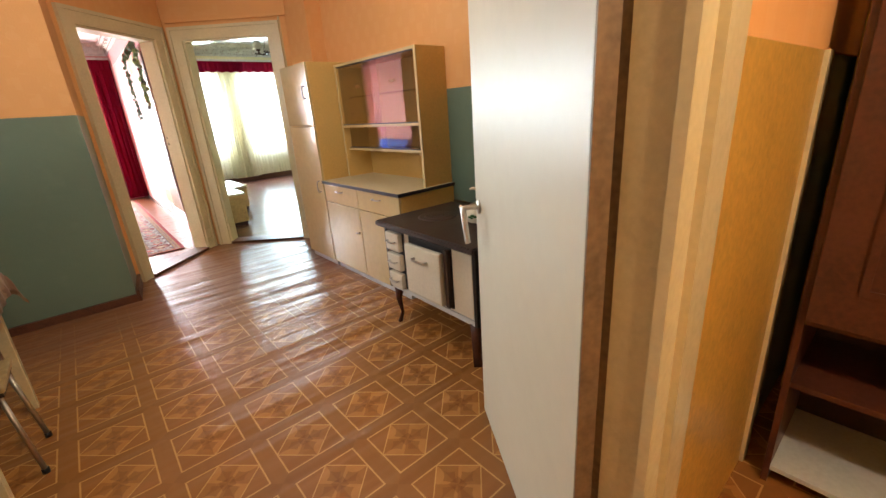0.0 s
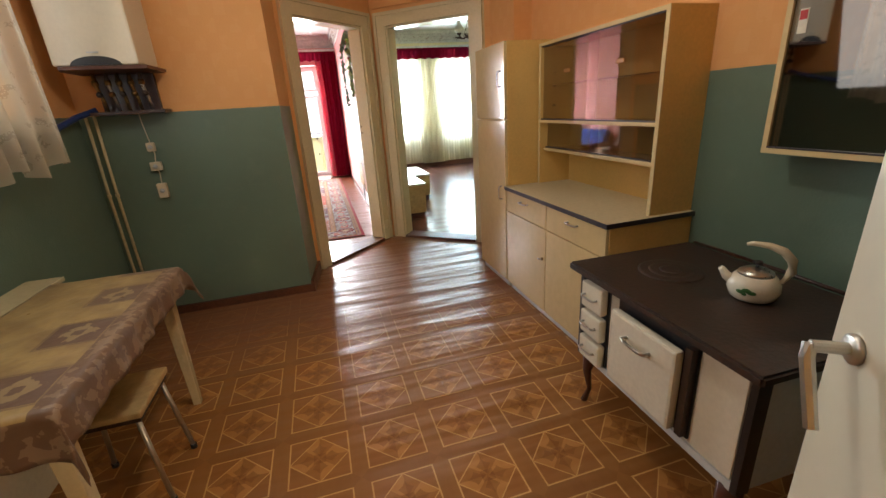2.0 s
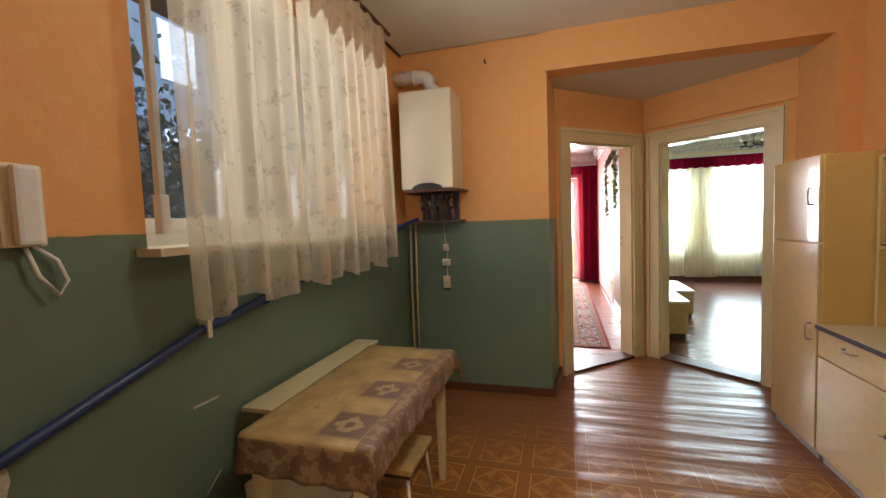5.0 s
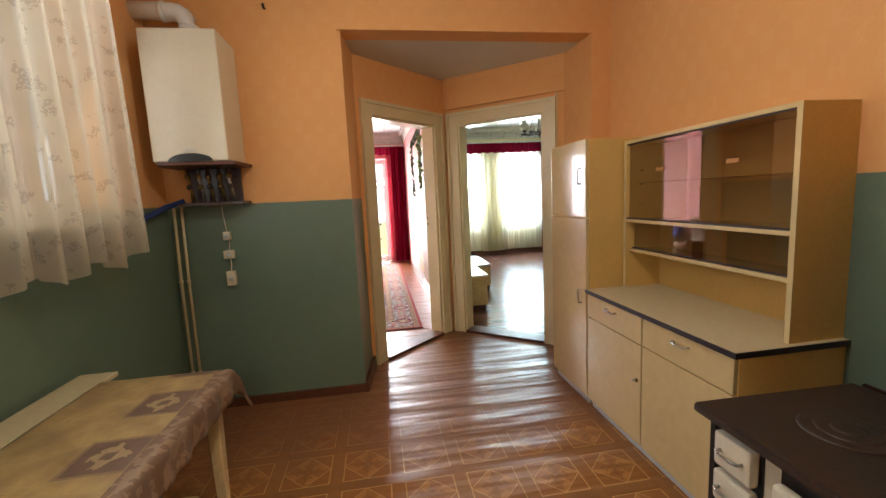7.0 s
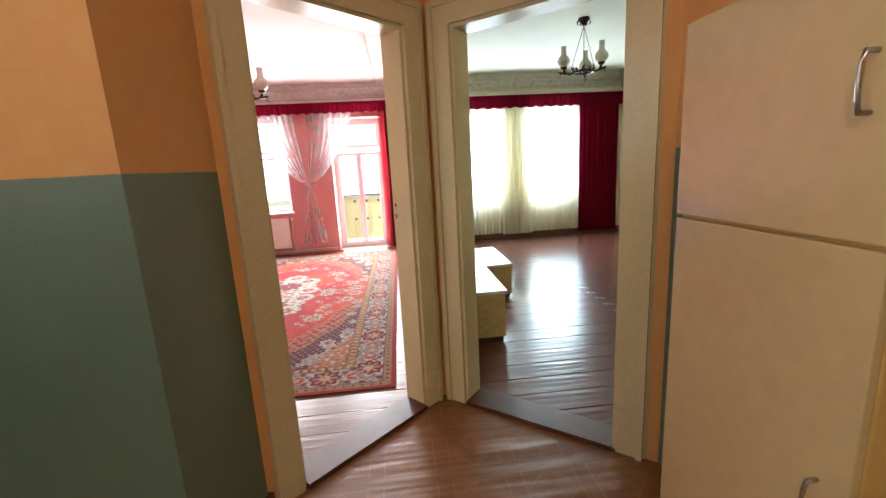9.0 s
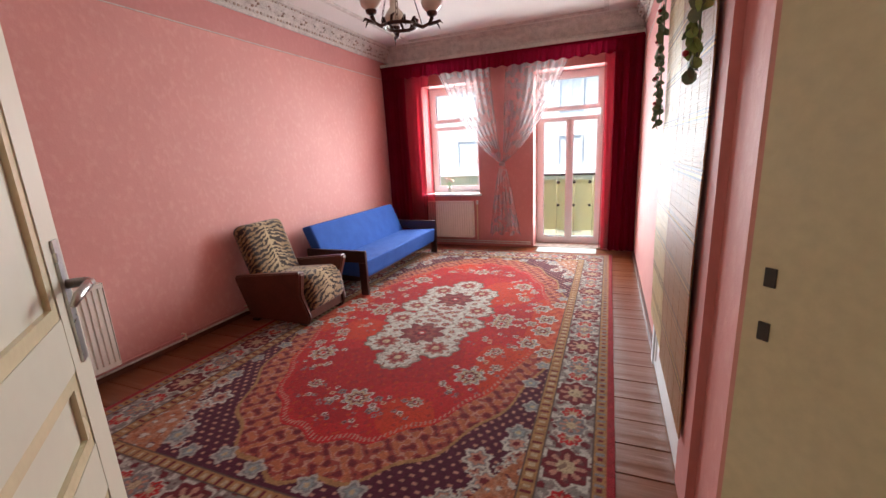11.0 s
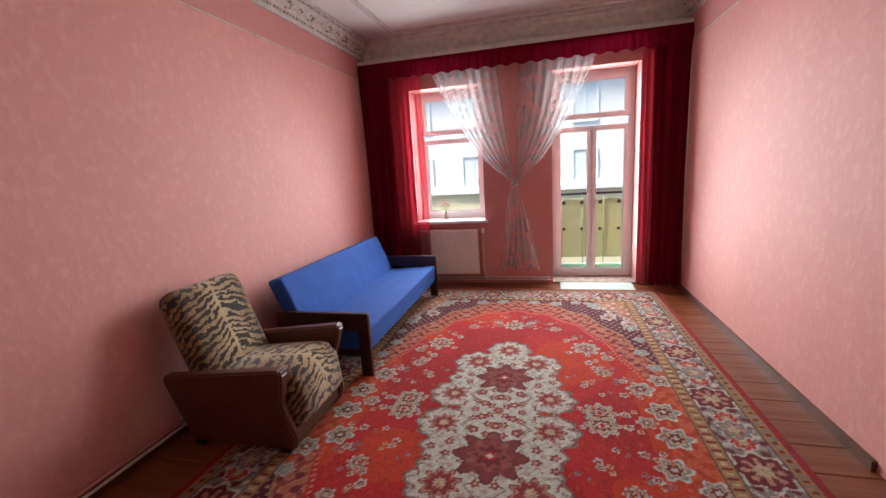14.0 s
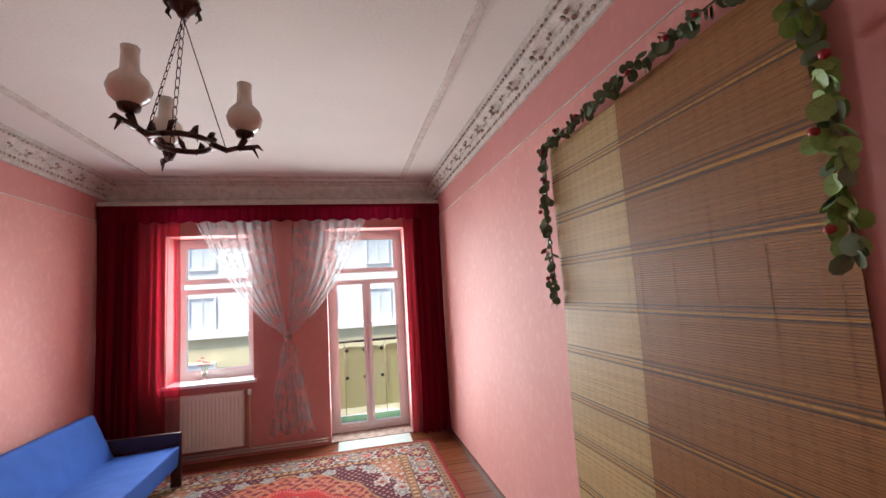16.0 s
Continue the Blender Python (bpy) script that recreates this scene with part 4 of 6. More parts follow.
def table():
    e = thing("table", -0.86, -1.76, 0, 0, "cream painted kitchen table beside the wall", "table")
    box("tabletop", (-0.22, 0.32, -0.55, 0.55, 0.735, 0.763), M["cream_paint"], e)
    box("back_leaf", (-0.385, -0.224, -0.36, 0.69, 0.738, 0.760), M["cream_paint"], e, "cream painted narrow rear leaf")
    for y in (-0.19, 0.41):
        boxes("leaf_bracket", [(-0.36, -0.211, y - 0.01, y + 0.01, 0.70, 0.738)], M["cream_paint"], e)
    box("apron", (-0.21, 0.27, -0.47, -0.45, 0.64, 0.735), M["cream_paint"], e, bevel=0.002)
    box("apron", (-0.21, 0.27, 0.45, 0.47, 0.64, 0.735), M["cream_paint"], e, bevel=0.002)
    box("apron", (0.25, 0.27, -0.45, 0.45, 0.64, 0.735), M["cream_paint"], e, bevel=0.002)
    box("apron", (-0.21, -0.19, -0.45, 0.45, 0.64, 0.735), M["cream_paint"], e, bevel=0.002)
    for x, y in ((0.255, -0.475), (0.255, 0.485), (-0.195, -0.475), (-0.195, 0.485)):
        bm = bmesh.new()
        bmesh.ops.create_cone(bm, cap_ends=True, segments=4, radius1=0.026, radius2=0.042, depth=0.735, matrix=Matrix.Translation((x, y, 0.3675)) @ Matrix.Rotation(radians(45), 4, "Z"))
        bmesh.ops.bevel(bm, geom=bm.edges[:], offset=0.003, segments=1, affect="EDGES")
        part("leg", bm, M["cream_paint"], e)
    c = thing("tablecloth", -0.82, -1.76, 0.766, 0, "worn brown printed oilcloth hanging over the table", "tablecloth")

    def fold(u, v):
        a, b = -0.255 + u * 0.655, -0.70 + v * 1.40
        x, y = min(a, 0.285), max(-0.555, min(0.555, b))
        dx, dy = a - x, abs(b) - abs(y)
        drop = max(dx, dy) + 0.75 * min(dx, dy)
        wob = noise.noise((a * 9, b * 9, 3.1)) * 0.012 + math.sin((b if dx > dy else a) * 46) * 0.006
        ex = wob * min(1, drop * 12) + (0.03 * min(dx, dy) / 0.1 if min(dx, dy) > 0.02 else 0)
        z = -drop * 0.97 + (0.0015 * noise.noise((a * 14, b * 14, 0)) if drop == 0 else 0)
        if dx > 0:
            x += 0.008 + ex + dx * 0.10
        if dy > 0:
            y += math.copysign(0.008 + ex + dy * 0.14, b)
        return (x, y, z)
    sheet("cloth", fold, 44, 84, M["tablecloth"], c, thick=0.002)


table()


def stool():
    e = thing("stool", -0.70, -1.78, 0, 0, "stool with pale yellow seat and thin steel legs", "stool")
    box("seat", (-0.155, 0.155, -0.155, 0.155, 0.425, 0.452), M["wood_pale"], e, "pale yellow seat", 0.008)
    boxes("seat_frame", [(-0.145, 0.145, -0.145, 0.145, 0.405, 0.425)], M["iron"], e)
    for x in (-1, 1):
        for y in (-1, 1):
            leg = tube("leg", [(x * 0.125, y * 0.125, 0.41), (x * 0.16, y * 0.15, 0.012)], 0.010, M["steel"], e, "thin steel leg")
            lathe("foot", [(0.014, 0), (0.014, 0.025), (0, 0.025)], M["black"], leg, (x * 0.16, y * 0.15, 0), 10)


stool()
wb = thing("board", -1.08, -1.95, 0, 0, "white board leaning under the table", "board")
bmb = bmesh.new()
put_box(bmb, -0.009, 0.009, -0.28, 0.45, 0.0, 0.50)
bmesh.ops.transform(bmb, matrix=Matrix.Rotation(radians(-7), 4, "Y"), verts=bmb.verts)
part("panel", bmb, M["enamel"], wb)


def boiler():
    e = thing("gas_boiler", -1.165, 0.03, 1.80, 0, "ivory wall-hung gas boiler with bare pipework below", "boiler")
    w, d, h = 0.44, 0.36, 0.79
    box("casing", (0, w, -d, 0, 0, h), M["boiler"], e, bevel=0.012)
    bm = bmesh.new()
    n = 16
    pts = [(w / 2 + 0.13 * math.cos(math.pi * k / n), 0.050 * math.sin(math.pi * k / n) - 0.0) for k in range(n + 1)]
    fr = [bm.verts.new((x, -d - 0.006, z)) for x, z in pts]
    bk = [bm.verts.new((x, -d + 0.02, z)) for x, z in pts]
    bm.faces.new(fr)
    for k in range(n):
        bm.faces.new((fr[k], bk[k], bk[k + 1], fr[k + 1]))
    bmesh.ops.recalc_face_normals(bm, faces=bm.faces)
    part("control_panel", bm, M["black"], e, "dark half-round control panel")
    boxes("logo_bar", [(w / 2 - 0.03, w / 2 + 0.03, -d - 0.009, -d - 0.006, 0.065, 0.073)], M["enamel_grey"], e, "grey maker's bar")
    prism("drip_tray", [(-0.015, 0.0), (-0.015, -d * 0.7), (0.03, -d - 0.02), (w + 0.03, -d + 0.02), (w + 0.05, -0.04), (w, 0)], -0.022, -0.002, M["wood_bar"], e, "brown metal tray under the casing")
    # the shade below the casing is put into this plate's dark colour
    boxes("pipe_guard", [(0.06, w - 0.04, -0.03, 0, -0.26, -0.022)], M["wood_dark"], e, "mounting plate coloured dark to imitate shadow")
    boxes("guard_shelf", [(0.02, w + 0.01, -0.15, 0, -0.275, -0.255)], M["wood_dark"], e, "dark lower bracket")
    for k, (x, mat_) in enumerate(((0.09, "brass"), (0.16, "chrome"), (0.22, "brass"), (0.29, "brass"), (0.35, "chrome"))):
        p = tube("connection_pipe", [(x, -0.12, -0.02), (x, -0.12, -0.10), (x + 0.01, -0.10, -0.18), (x + 0.01, -0.08, -0.26)], 0.011, M[mat_], e)
        lathe("union_nut", [(0.019, 0), (0.019, 0.03), (0, 0.03)], M["brass"], p, (x, -0.12, -0.095), 6)
        lathe("valve", [(0.016, 0), (0.018, 0.02), (0.010, 0.035), (0, 0.035)], M["brass" if k % 2 else "iron"], p, (x + 0.01, -0.12, -0.15), 10, "", Matrix.Rotation(radians(90), 4, "X"))
    f = thing("flue_pipe", -0.95, -0.10, 2.59, 0, "white flue pipe elbow into the wall", "flue pipe")
    pts = [(0, 0, 0.0), (0, 0, 0.09)] + [(-0.09 + 0.09 * math.cos(a), 0, 0.09 + 0.09 * math.sin(a)) for a in (0.4, 0.8, 1.2, 1.57)] + [(-0.33, 0, 0.19)]
    tube("pipe", pts, 0.055, M["white"], f, segs=20)
    lathe("collar", [(0.062, 0), (0.062, 0.03), (0.055, 0.03)], M["white"], f, (0, 0, 0.06), 20)
    lathe("collar", [(0.062, 0), (0.062, 0.03), (0.055, 0.03)], M["white"], f, (-0.13, 0, 0.18), 20, "", Matrix.Rotation(radians(-90), 4, "Y"))


boiler()
for x in (-1.235, -1.185):
    p = thing("heating_pipe", x, -0.005, 0, 0, "cream painted heating pipe beside the corner", "pipe", "pipes under the boiler")
    tube("run", [(0.0, 0, 0.05), (0.0, 0, 1.0), (0.012, 0, 1.54)], 0.010, M["pipe_cream"], p)
    for z in (0.30, 0.98):
        lathe("clip", [(0.014, 0), (0.014, 0.02), (0, 0.02)], M["pipe_cream"], p, (0, 0, z), 10)
p = thing("gas_pipe", -1.245, -3.3, 0.0, 0, "dark blue painted gas pipe along the wall", "pipe")
tube("run", [(0, -0.35, 0.74), (0, 0.0, 0.86), (0, 1.0, 1.14), (0, 2.0, 1.30), (0, 2.7, 1.40), (0.02, 3.18, 1.52), (0.12, 3.24, 1.56)], 0.019, M["pipe_blue"], p, segs=10)
lathe("coupling", [(0.025, 0), (0.025, 0.05), (0, 0.05)], M["pipe_blue"], p, (0, 1.36, 1.196), 12, "", Matrix.Rotation(radians(-80), 4, "X"))
boxes("clip", [(-0.02, 0.024, 1.02, 1.04, 1.11, 1.18)], M["plastic"], p, "pale pipe clip")

for z, w, h in ((1.30, 0.05, 0.06), (1.165, 0.07, 0.06), (0.99, 0.062, 0.105)):
    s = thing("wall_socket", -0.90, 0.03, z, 0, "small ivory plastic socket box on the wall", "socket", "sockets under the boiler")
    b_ = box("body", (-w / 2, w / 2, -0.038, 0, -h / 2, h / 2), M["plastic"], s, bevel=0.006)
    lathe("dial", [(0.016, 0), (0.015, 0.006), (0, 0.006)], M["enamel_grey"], b_, (0, -0.038, 0), 14, "", Matrix.Rotation(radians(90), 4, "X"))
for y0, z0, ln, tl in ((-2.32, 0.842, 0.125, -2), (-2.29, 0.47, 0.10, 38), (-2.40, 0.43, 0.06, 20)):
    sc = thing("paint_scratch", -1.2795, y0, z0, 0, "pale scratch through the teal wall paint", "scratch", "scratches on the dado")
    bm = bmesh.new()
    put_box(bm, -0.001, 0.0012, 0, ln, -0.004, 0.005)
    bmesh.ops.transform(bm, matrix=Matrix.Rotation(radians(tl), 4, "X"), verts=bm.verts)
    part("mark", bm, M["stucco"], sc)
c = thing("cable", -0.90, 0.015, 0, 0, "thin pale cable down the wall", "cable")
tube("wire", [(-0.02, 0, 1.58), (-0.012, -0.005, 1.45), (0.0, 0, 1.33), (0.012, -0.004, 1.25), (0.0, 0, 1.19), (0.008, -0.003, 1.10), (0, 0, 1.03), (0, 0, 0.94)], 0.0035, M["plastic"], c, segs=6)
# east one is a cable; the west tube only imitates a dark corner line
for cx, y0, y1 in ((2.066, -3.78, -0.02), (-1.262, -0.62, 0.01)):
    k_ = thing("corner_line", cx, y0, KH - 0.014, 0, "dark line along the ceiling corner", "cable")
    tube("wire", [(0, 0, 0), (0, (y1 - y0) / 2, -0.004), (0, y1 - y0, 0)], 0.010, M["wood_dark"], k_, segs=6)
n = thing("nail", -0.50, 0.03, 2.86, 0, "small rusty hook in the wall", "hook")
tube("shank", [(0, 0, 0), (0, -0.03, 0.0), (0, -0.035, 0.02)], 0.008, M["iron"], n, segs=6)


def pvc_window(name, m, w, h, bars, label, handle=None):
    """A white plastic window in its own frame: x across, y towards the room, z up."""
    e = thing(name, 0, 0, 0, 0, label, "window")
    e.matrix_basis = m
    e["kind"] = "structure"
    f = 0.06
    fr = boxes("window_frame", [(0, f, -0.06, 0, 0, h), (w - f, w, -0.06, 0, 0, h), (f, w - f, -0.06, 0, 0, f), (f, w - f, -0.06, 0, h - f, h)], M["white"], e, bevel=0)
    for x0, x1, z0, z1 in bars:
        s = 0.055
        sash = boxes("sash", [(x0, x0 + s, -0.05, 0.012, z0, z1), (x1 - s, x1, -0.05, 0.012, z0, z1), (x0 + s, x1 - s, -0.05, 0.012, z0, z0 + s), (x0 + s, x1 - s, -0.05, 0.012, z1 - s, z1)], M["white"], e)
        g = boxes("pane", [(x0 + s, x1 - s, -0.026, -0.020, z0 + s, z1 - s)], M["glass"], sash)
        g.visible_shadow = False
    if handle:
        tube("window_handle", [(handle[0], 0.012, handle[1]), (handle[0], 0.045, handle[1]), (handle[0], 0.048, handle[1] - 0.11)], 0.009, M["white"], e)
    return e


# kitchen window: it looks west, so its own x runs along -y
kw = pvc_window("window_1", pose(-1.50, -0.55, 1.47, 0, 0, -90), 1.90, 1.39,
                [(0.06, 0.66, 0.06, 1.33), (0.66, 1.25, 0.06, 1.33), (1.25, 1.84, 0.06, 1.33)], "white plastic kitchen window behind lace", (1.29, 0.55))
structure(boxes("window_sill", [(-1.5, -1.17, -2.49, -0.51, 1.445, 1.473)], M["plastic"]), "pale window sill", "sill")
blind = thing("blind_rail", -1.265, -2.40, 1.52, 0, "slim white blind rail beside the window", "blind rail")
box("rail", (-0.012, 0.014, -0.012, 0.012, 0.0, 1.30), M["enamel_grey"], blind)
box("end_block", (-0.014, 0.022, -0.018, 0.018, 0.0, 0.14), M["white"], blind)


def kitchen_curtain():
    e = thing("lace_curtain", -1.13, -1.52, 0, 0, "cream lace curtains in two widths on a rod", "curtain")

    def f(u, v):
        y = -0.92 + 1.80 * u + (0.055 * v if u > 0.40 else -0.055 * v) * (1 - 1.6 * abs(u - 0.40)) * (0.4 + 0.6 * math.sin(1.3 + v * 2.2))
        z = 2.94 - v * (1.68 + 0.03 * math.sin(u * 31) + 0.03 * (1 - u))
        a = (0.4 + 0.6 * v)
        x = a * (0.036 * math.sin(u * 74 + 1.3 * math.sin(u * 17)) + 0.014 * math.sin(u * 171 + 2)) + 0.02 * v
        return (x, y + a * 0.012 * math.sin(u * 47), z)
    sheet("lace_width", lambda u, v: f(u * 0.3995, v), 130, 24, M["lace_kitchen"], e)
    sheet("lace_width", lambda u, v: f(0.4005 + u * 0.5995, v), 190, 24, M["lace_kitchen"], e)
    tube("rod", [(0, -1.0, 2.955), (0, 0.98, 2.955)], 0.014, M["wood_red"], e, "brown curtain rod", 10)
    for k in range(24):
        lathe("ring", [(0.018, 0), (0.018, 0.004), (0.013, 0.004), (0.013, 0)], M["brass"], e, (0, -0.9 + k * 0.078, 2.952), 10, "", Matrix.Rotation(radians(90), 4, "X"))


kitchen_curtain()


def wall_phone():
    e = thing("door_phone", -1.28, -2.80, 1.50, 0, "white intercom handset on the wall", "door phone")
    box("base", (0, 0.03, -0.05, 0.05, 0.0, 0.22), M["plastic"], e, bevel=0.01)
    box("handset", (0.03, 0.06, -0.03, 0.03, 0.005, 0.215), M["white"], e, bevel=0.012)
    tube("cord", [(0.02, 0, 0.0), (0.03, 0.02, -0.08), (0.035, 0.06, -0.14), (0.03, 0.085, -0.10), (0.02, 0.07, -0.04), (0.02, 0.02, 0.0)], 0.006, M["white"], e, segs=6)


wall_phone()


def sink_unit():
    e = thing("sink_cabinet", -0.98, -3.35, 0, 0, "cream sink cabinet with orange laminate worktop", "sink cabinet")
    box("body", (-0.28, 0.28, -0.42, 0.36, 0.0, 0.80), M["cabinet"], e)
    box("door", (0.28, 0.298, -0.40, 0.34, 0.06, 0.78), M["cabinet"], e)
    box("worktop", (-0.30, 0.34, -0.44, 0.40, 0.80, 0.842), M["counter"], e, "orange-brown laminate worktop", 0.004)
    boxes("edging", [(0.34, 0.346, -0.44, 0.40, 0.80, 0.842), (-0.30, 0.346, 0.40, 0.406, 0.80, 0.842)], M["enamel_grey"], e, "pale edging")
    s = boxes("sink", [(-0.24, 0.20, -0.40, -0.375, 0.842, 0.862), (-0.24, 0.20, 0.24, 0.265, 0.842, 0.862), (-0.24, -0.215, -0.375, 0.24, 0.842, 0.862), (0.175, 0.20, -0.375, 0.24, 0.842, 0.862), (-0.215, 0.175, -0.375, 0.24, 0.843, 0.846)], M["enamel"], e, "white enamel basin rim", 0.004)
    pt = thing("bare_patch", -1.277, -3.02, 0.90, 0, "bare plaster patch where paint flaked", "plaster patch")
    random.seed(5)
    ring = [(0, 0.16 * math.cos(k * 0.5236) * random.uniform(0.7, 1.1), 0.12 * math.sin(k * 0.5236) * random.uniform(0.6, 1.1)) for k in range(12)]
    bm = bmesh.new()
    vs = [bm.verts.new((-0.002, y, z)) for _, y, z in ring]
    vf = [bm.verts.new((0.003, y * 0.97, z * 0.97)) for _, y, z in ring]
    bm.faces.new(vf)
    for k in range(12):
        bm.faces.new((vs[k], vs[(k + 1) % 12], vf[(k + 1) % 12], vf[k]))
    bmesh.ops.recalc_face_normals(bm, faces=bm.faces)
    part("plaster", bm, M["stucco"], pt)


sink_unit()


def hall_shelf():
    e = thing("hall_cabinet", 1.62, -4.34, 0, 0, "red-brown open hall cabinet", "cabinet")
    for y0, y1 in ((-0.62, -0.60), (0.30, 0.32)):
        box("side", (-0.10, 0.33, y0, y1, 0, 1.9), M["wood_red"], e, bevel=0.002)
    for z in (0.06, 0.42, 0.66, 1.88):
        box("shelf", (-0.10, 0.33, -0.60, 0.30, z, z + 0.02), M["wood_red"] if z != 0.06 else M["enamel_grey"], e, bevel=0.002)
    box("back", (0.32, 0.33, -0.60, 0.30, 0.08, 1.88), M["wood_dark"], e, bevel=0)
    d = box("door", (-0.118, -0.10, -0.60, 0.30, 0.68, 1.88), M["wood_red"], e, bevel=0.003)
    boxes("moulding", [(-0.126, -0.118, -0.5, 0.2, 0.80, 0.82), (-0.126, -0.118, -0.5, 0.2, 1.74, 1.76), (-0.126, -0.118, -0.5, -0.48, 0.82, 1.74), (-0.126, -0.118, 0.18, 0.2, 0.82, 1.74)], M["wood_red"], d)


hall_shelf()
for lx, ly, lz, what in ((0.3, -5.2, 2.52, "assumed bare warm bulb on a short hall cord, out of view"), (0.40, -1.85, 2.75, "bare warm bulb on a short cord in the kitchen")):
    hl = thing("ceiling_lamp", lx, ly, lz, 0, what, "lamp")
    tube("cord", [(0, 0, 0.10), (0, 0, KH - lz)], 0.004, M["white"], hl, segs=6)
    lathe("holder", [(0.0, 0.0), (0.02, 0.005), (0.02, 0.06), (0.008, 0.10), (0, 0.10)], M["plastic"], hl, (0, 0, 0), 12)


# ---- pink room ----
def planks(parent, x0, x1, y0, y1, w, material):
    n = int((y1 - y0) / w)
    me = None
    for k in range(n):
        if me is None:
            bm = bmesh.new()
            put_box(bm, x0, x1, 0.0015, w - 0.0015, -0.03, -0.001)
            tops = [e for e in bm.edges if all(v.co.z > -0.01 for v in e.verts) and abs(e.verts[0].co.y - e.verts[1].co.y) < 1e-4]
            bmesh.ops.bevel(bm, geom=tops, offset=0.003, segments=1, affect="EDGES")
            ob = part("plank", bm, material, parent)
            me = ob.data
        else:
            ob = new("plank", me)
            ob.parent = parent
        ob.location = (0, y0 + k * w, 0.0008 * (k % 3))


planks(floor_2, PW - 0.05, 1.03, 0.42, 6.98, 0.205, M["boards"])
planks(floor_2, 1.035, 5.22, 0.6, 6.98, 0.205, M["boards_cream"])


def rug():
    """A woven oriental rug; its colours follow from formulas of the place on it."""
    hw, hl, nx, ny = 1.45, 2.49, 360, 620
    xs, ys = np.linspace(-hw, hw, nx + 1), np.linspace(-hl, hl, ny + 1)
    gx, gy = np.meshgrid(xs, ys, indexing="ij")
    a, b = np.abs(gx), np.abs(gy)
    rng = np.random.RandomState(4)
    white, cream, red, orange = (0.53, 0.50, 0.43), (0.48, 0.37, 0.23), (0.46, 0.012, 0.014), (0.58, 0.060, 0.008)
    purple, maroon, gold, grey, pinkish = (0.080, 0.008, 0.025), (0.15, 0.014, 0.020), (0.36, 0.19, 0.075), (0.21, 0.20, 0.20), (0.46, 0.22, 0.16)
    col = np.zeros(gx.shape + (3,))

    def put(mask, c, k=1.0):
        col[mask] = col[mask] * (1 - k) + np.array(c) * k

    soft = sum(np.sin(gx * fx + gy * fy + ph) for fx, fy, ph in ((3.1, 1.7, 0.3), (-2.3, 2.9, 1.1), (4.7, -3.3, 2.0), (6.1, 5.2, 0.7))) / 4
    ripple = sum(np.sin(a * fx + b * fy + ph) for fx, fy, ph in ((57, 31, 0.3), (-43, 53, 1.1), (83, -59, 2.0), (35, 79, 0.7))) / 4
    grain = rng.rand(*gx.shape)

    def flower(mask_area, cx, cy, r, petals, cols, turn=0.0):
        dx, dy = a - cx, b - cy
        rr, th = np.hypot(dx, dy), np.arctan2(dy, dx)
        edge = r * (0.84 + 0.16 * np.cos(petals * th + turn))
        for k, c in cols:
            put(mask_area & (rr < edge * k), c)

    # ground: dotted purple, the red oval, its bands
    put(np.ones_like(a, bool), purple)
    dots = (np.hypot(((gx / 0.062 + np.floor(gy / 0.040) * 0.5) % 1 - 0.5) * 0.062, ((gy / 0.040) % 1 - 0.5) * 0.040) < 0.011)
    put(dots, pinkish)
    th = np.arctan2(b / 1.84, a / 0.98)
    oval = np.hypot(a / 0.98, b / 1.84) / (1 + 0.014 * np.cos(th * 20))
    put(oval < 1.11, (0.30, 0.050, 0.035))
    put((oval < 1.10) & (ripple > 0.10), (0.43, 0.13, 0.055))
    put((oval < 1.10) & (np.abs(ripple - 0.10) < 0.07), pinkish)
    put((oval < 1.10) & (ripple < -0.35), maroon)
    put((oval < 1.11) & (oval > 1.095), gold)
    put(oval < 0.955, red)
    put((oval < 0.955) & (soft > 0.25), orange, 0.55)
    put((oval < 0.945) & (oval > 0.925) & ((np.degrees(th) * 1.4) % 2 < 0.8), pinkish)
    put((oval < 0.90) & (soft < -0.08), (0.34, 0.008, 0.012), 0.7)
    # the field's side lobes run out to the border
    lobe = (b < 0.55 + 0.05 * np.cos(a * 30)) & (a > 0.80)
    put(lobe, orange, 0.6)
    for cx, cy, r_ in ((0.93, 0.12, 0.10), (0.86, 0.36, 0.09), (1.0, 0.48, 0.08), (0.82, 0.0, 0.06)):
        flower(a < hw - 0.40, cx, cy, r_, 6, ((1.0, white), (0.80, grey), (0.62, cream), (0.45, maroon), (0.2, white)))
    field = (oval < 0.92)
    # scattered small blossoms and sprigs in the field
    for k in range(95):
        cx, cy = rng.rand() * 0.85, rng.rand() * 1.65
        if np.hypot(cx / 0.98, cy / 1.84) < 0.88 and (cx > 0.42 or cy > 1.15):
            s = 0.016 + rng.rand() * 0.018
            flower(field, cx, cy, s, 5, ((1.0, white if k % 3 else grey), (0.55, maroon), (0.25, cream)), rng.rand() * 6)
            flower(field, cx + 0.05, cy + 0.03, s * 0.7, 4, ((1.0, grey if k % 2 else cream), (0.5, red)), rng.rand() * 6)
    for cx, cy, r in ((0.58, 0.93, 0.112), (0.58, 0.06, 0.105), (0.0, 1.36, 0.105), (0.66, 0.55, 0.060), (0.36, 1.30, 0.055), (0.72, 0.78, 0.05)):
        flower(field, cx, cy, r, 8, ((1.0, white), (0.86, grey), (0.74, cream), (0.55, maroon), (0.34, white), (0.20, red)))
    # central medallion
    core = np.zeros_like(field)
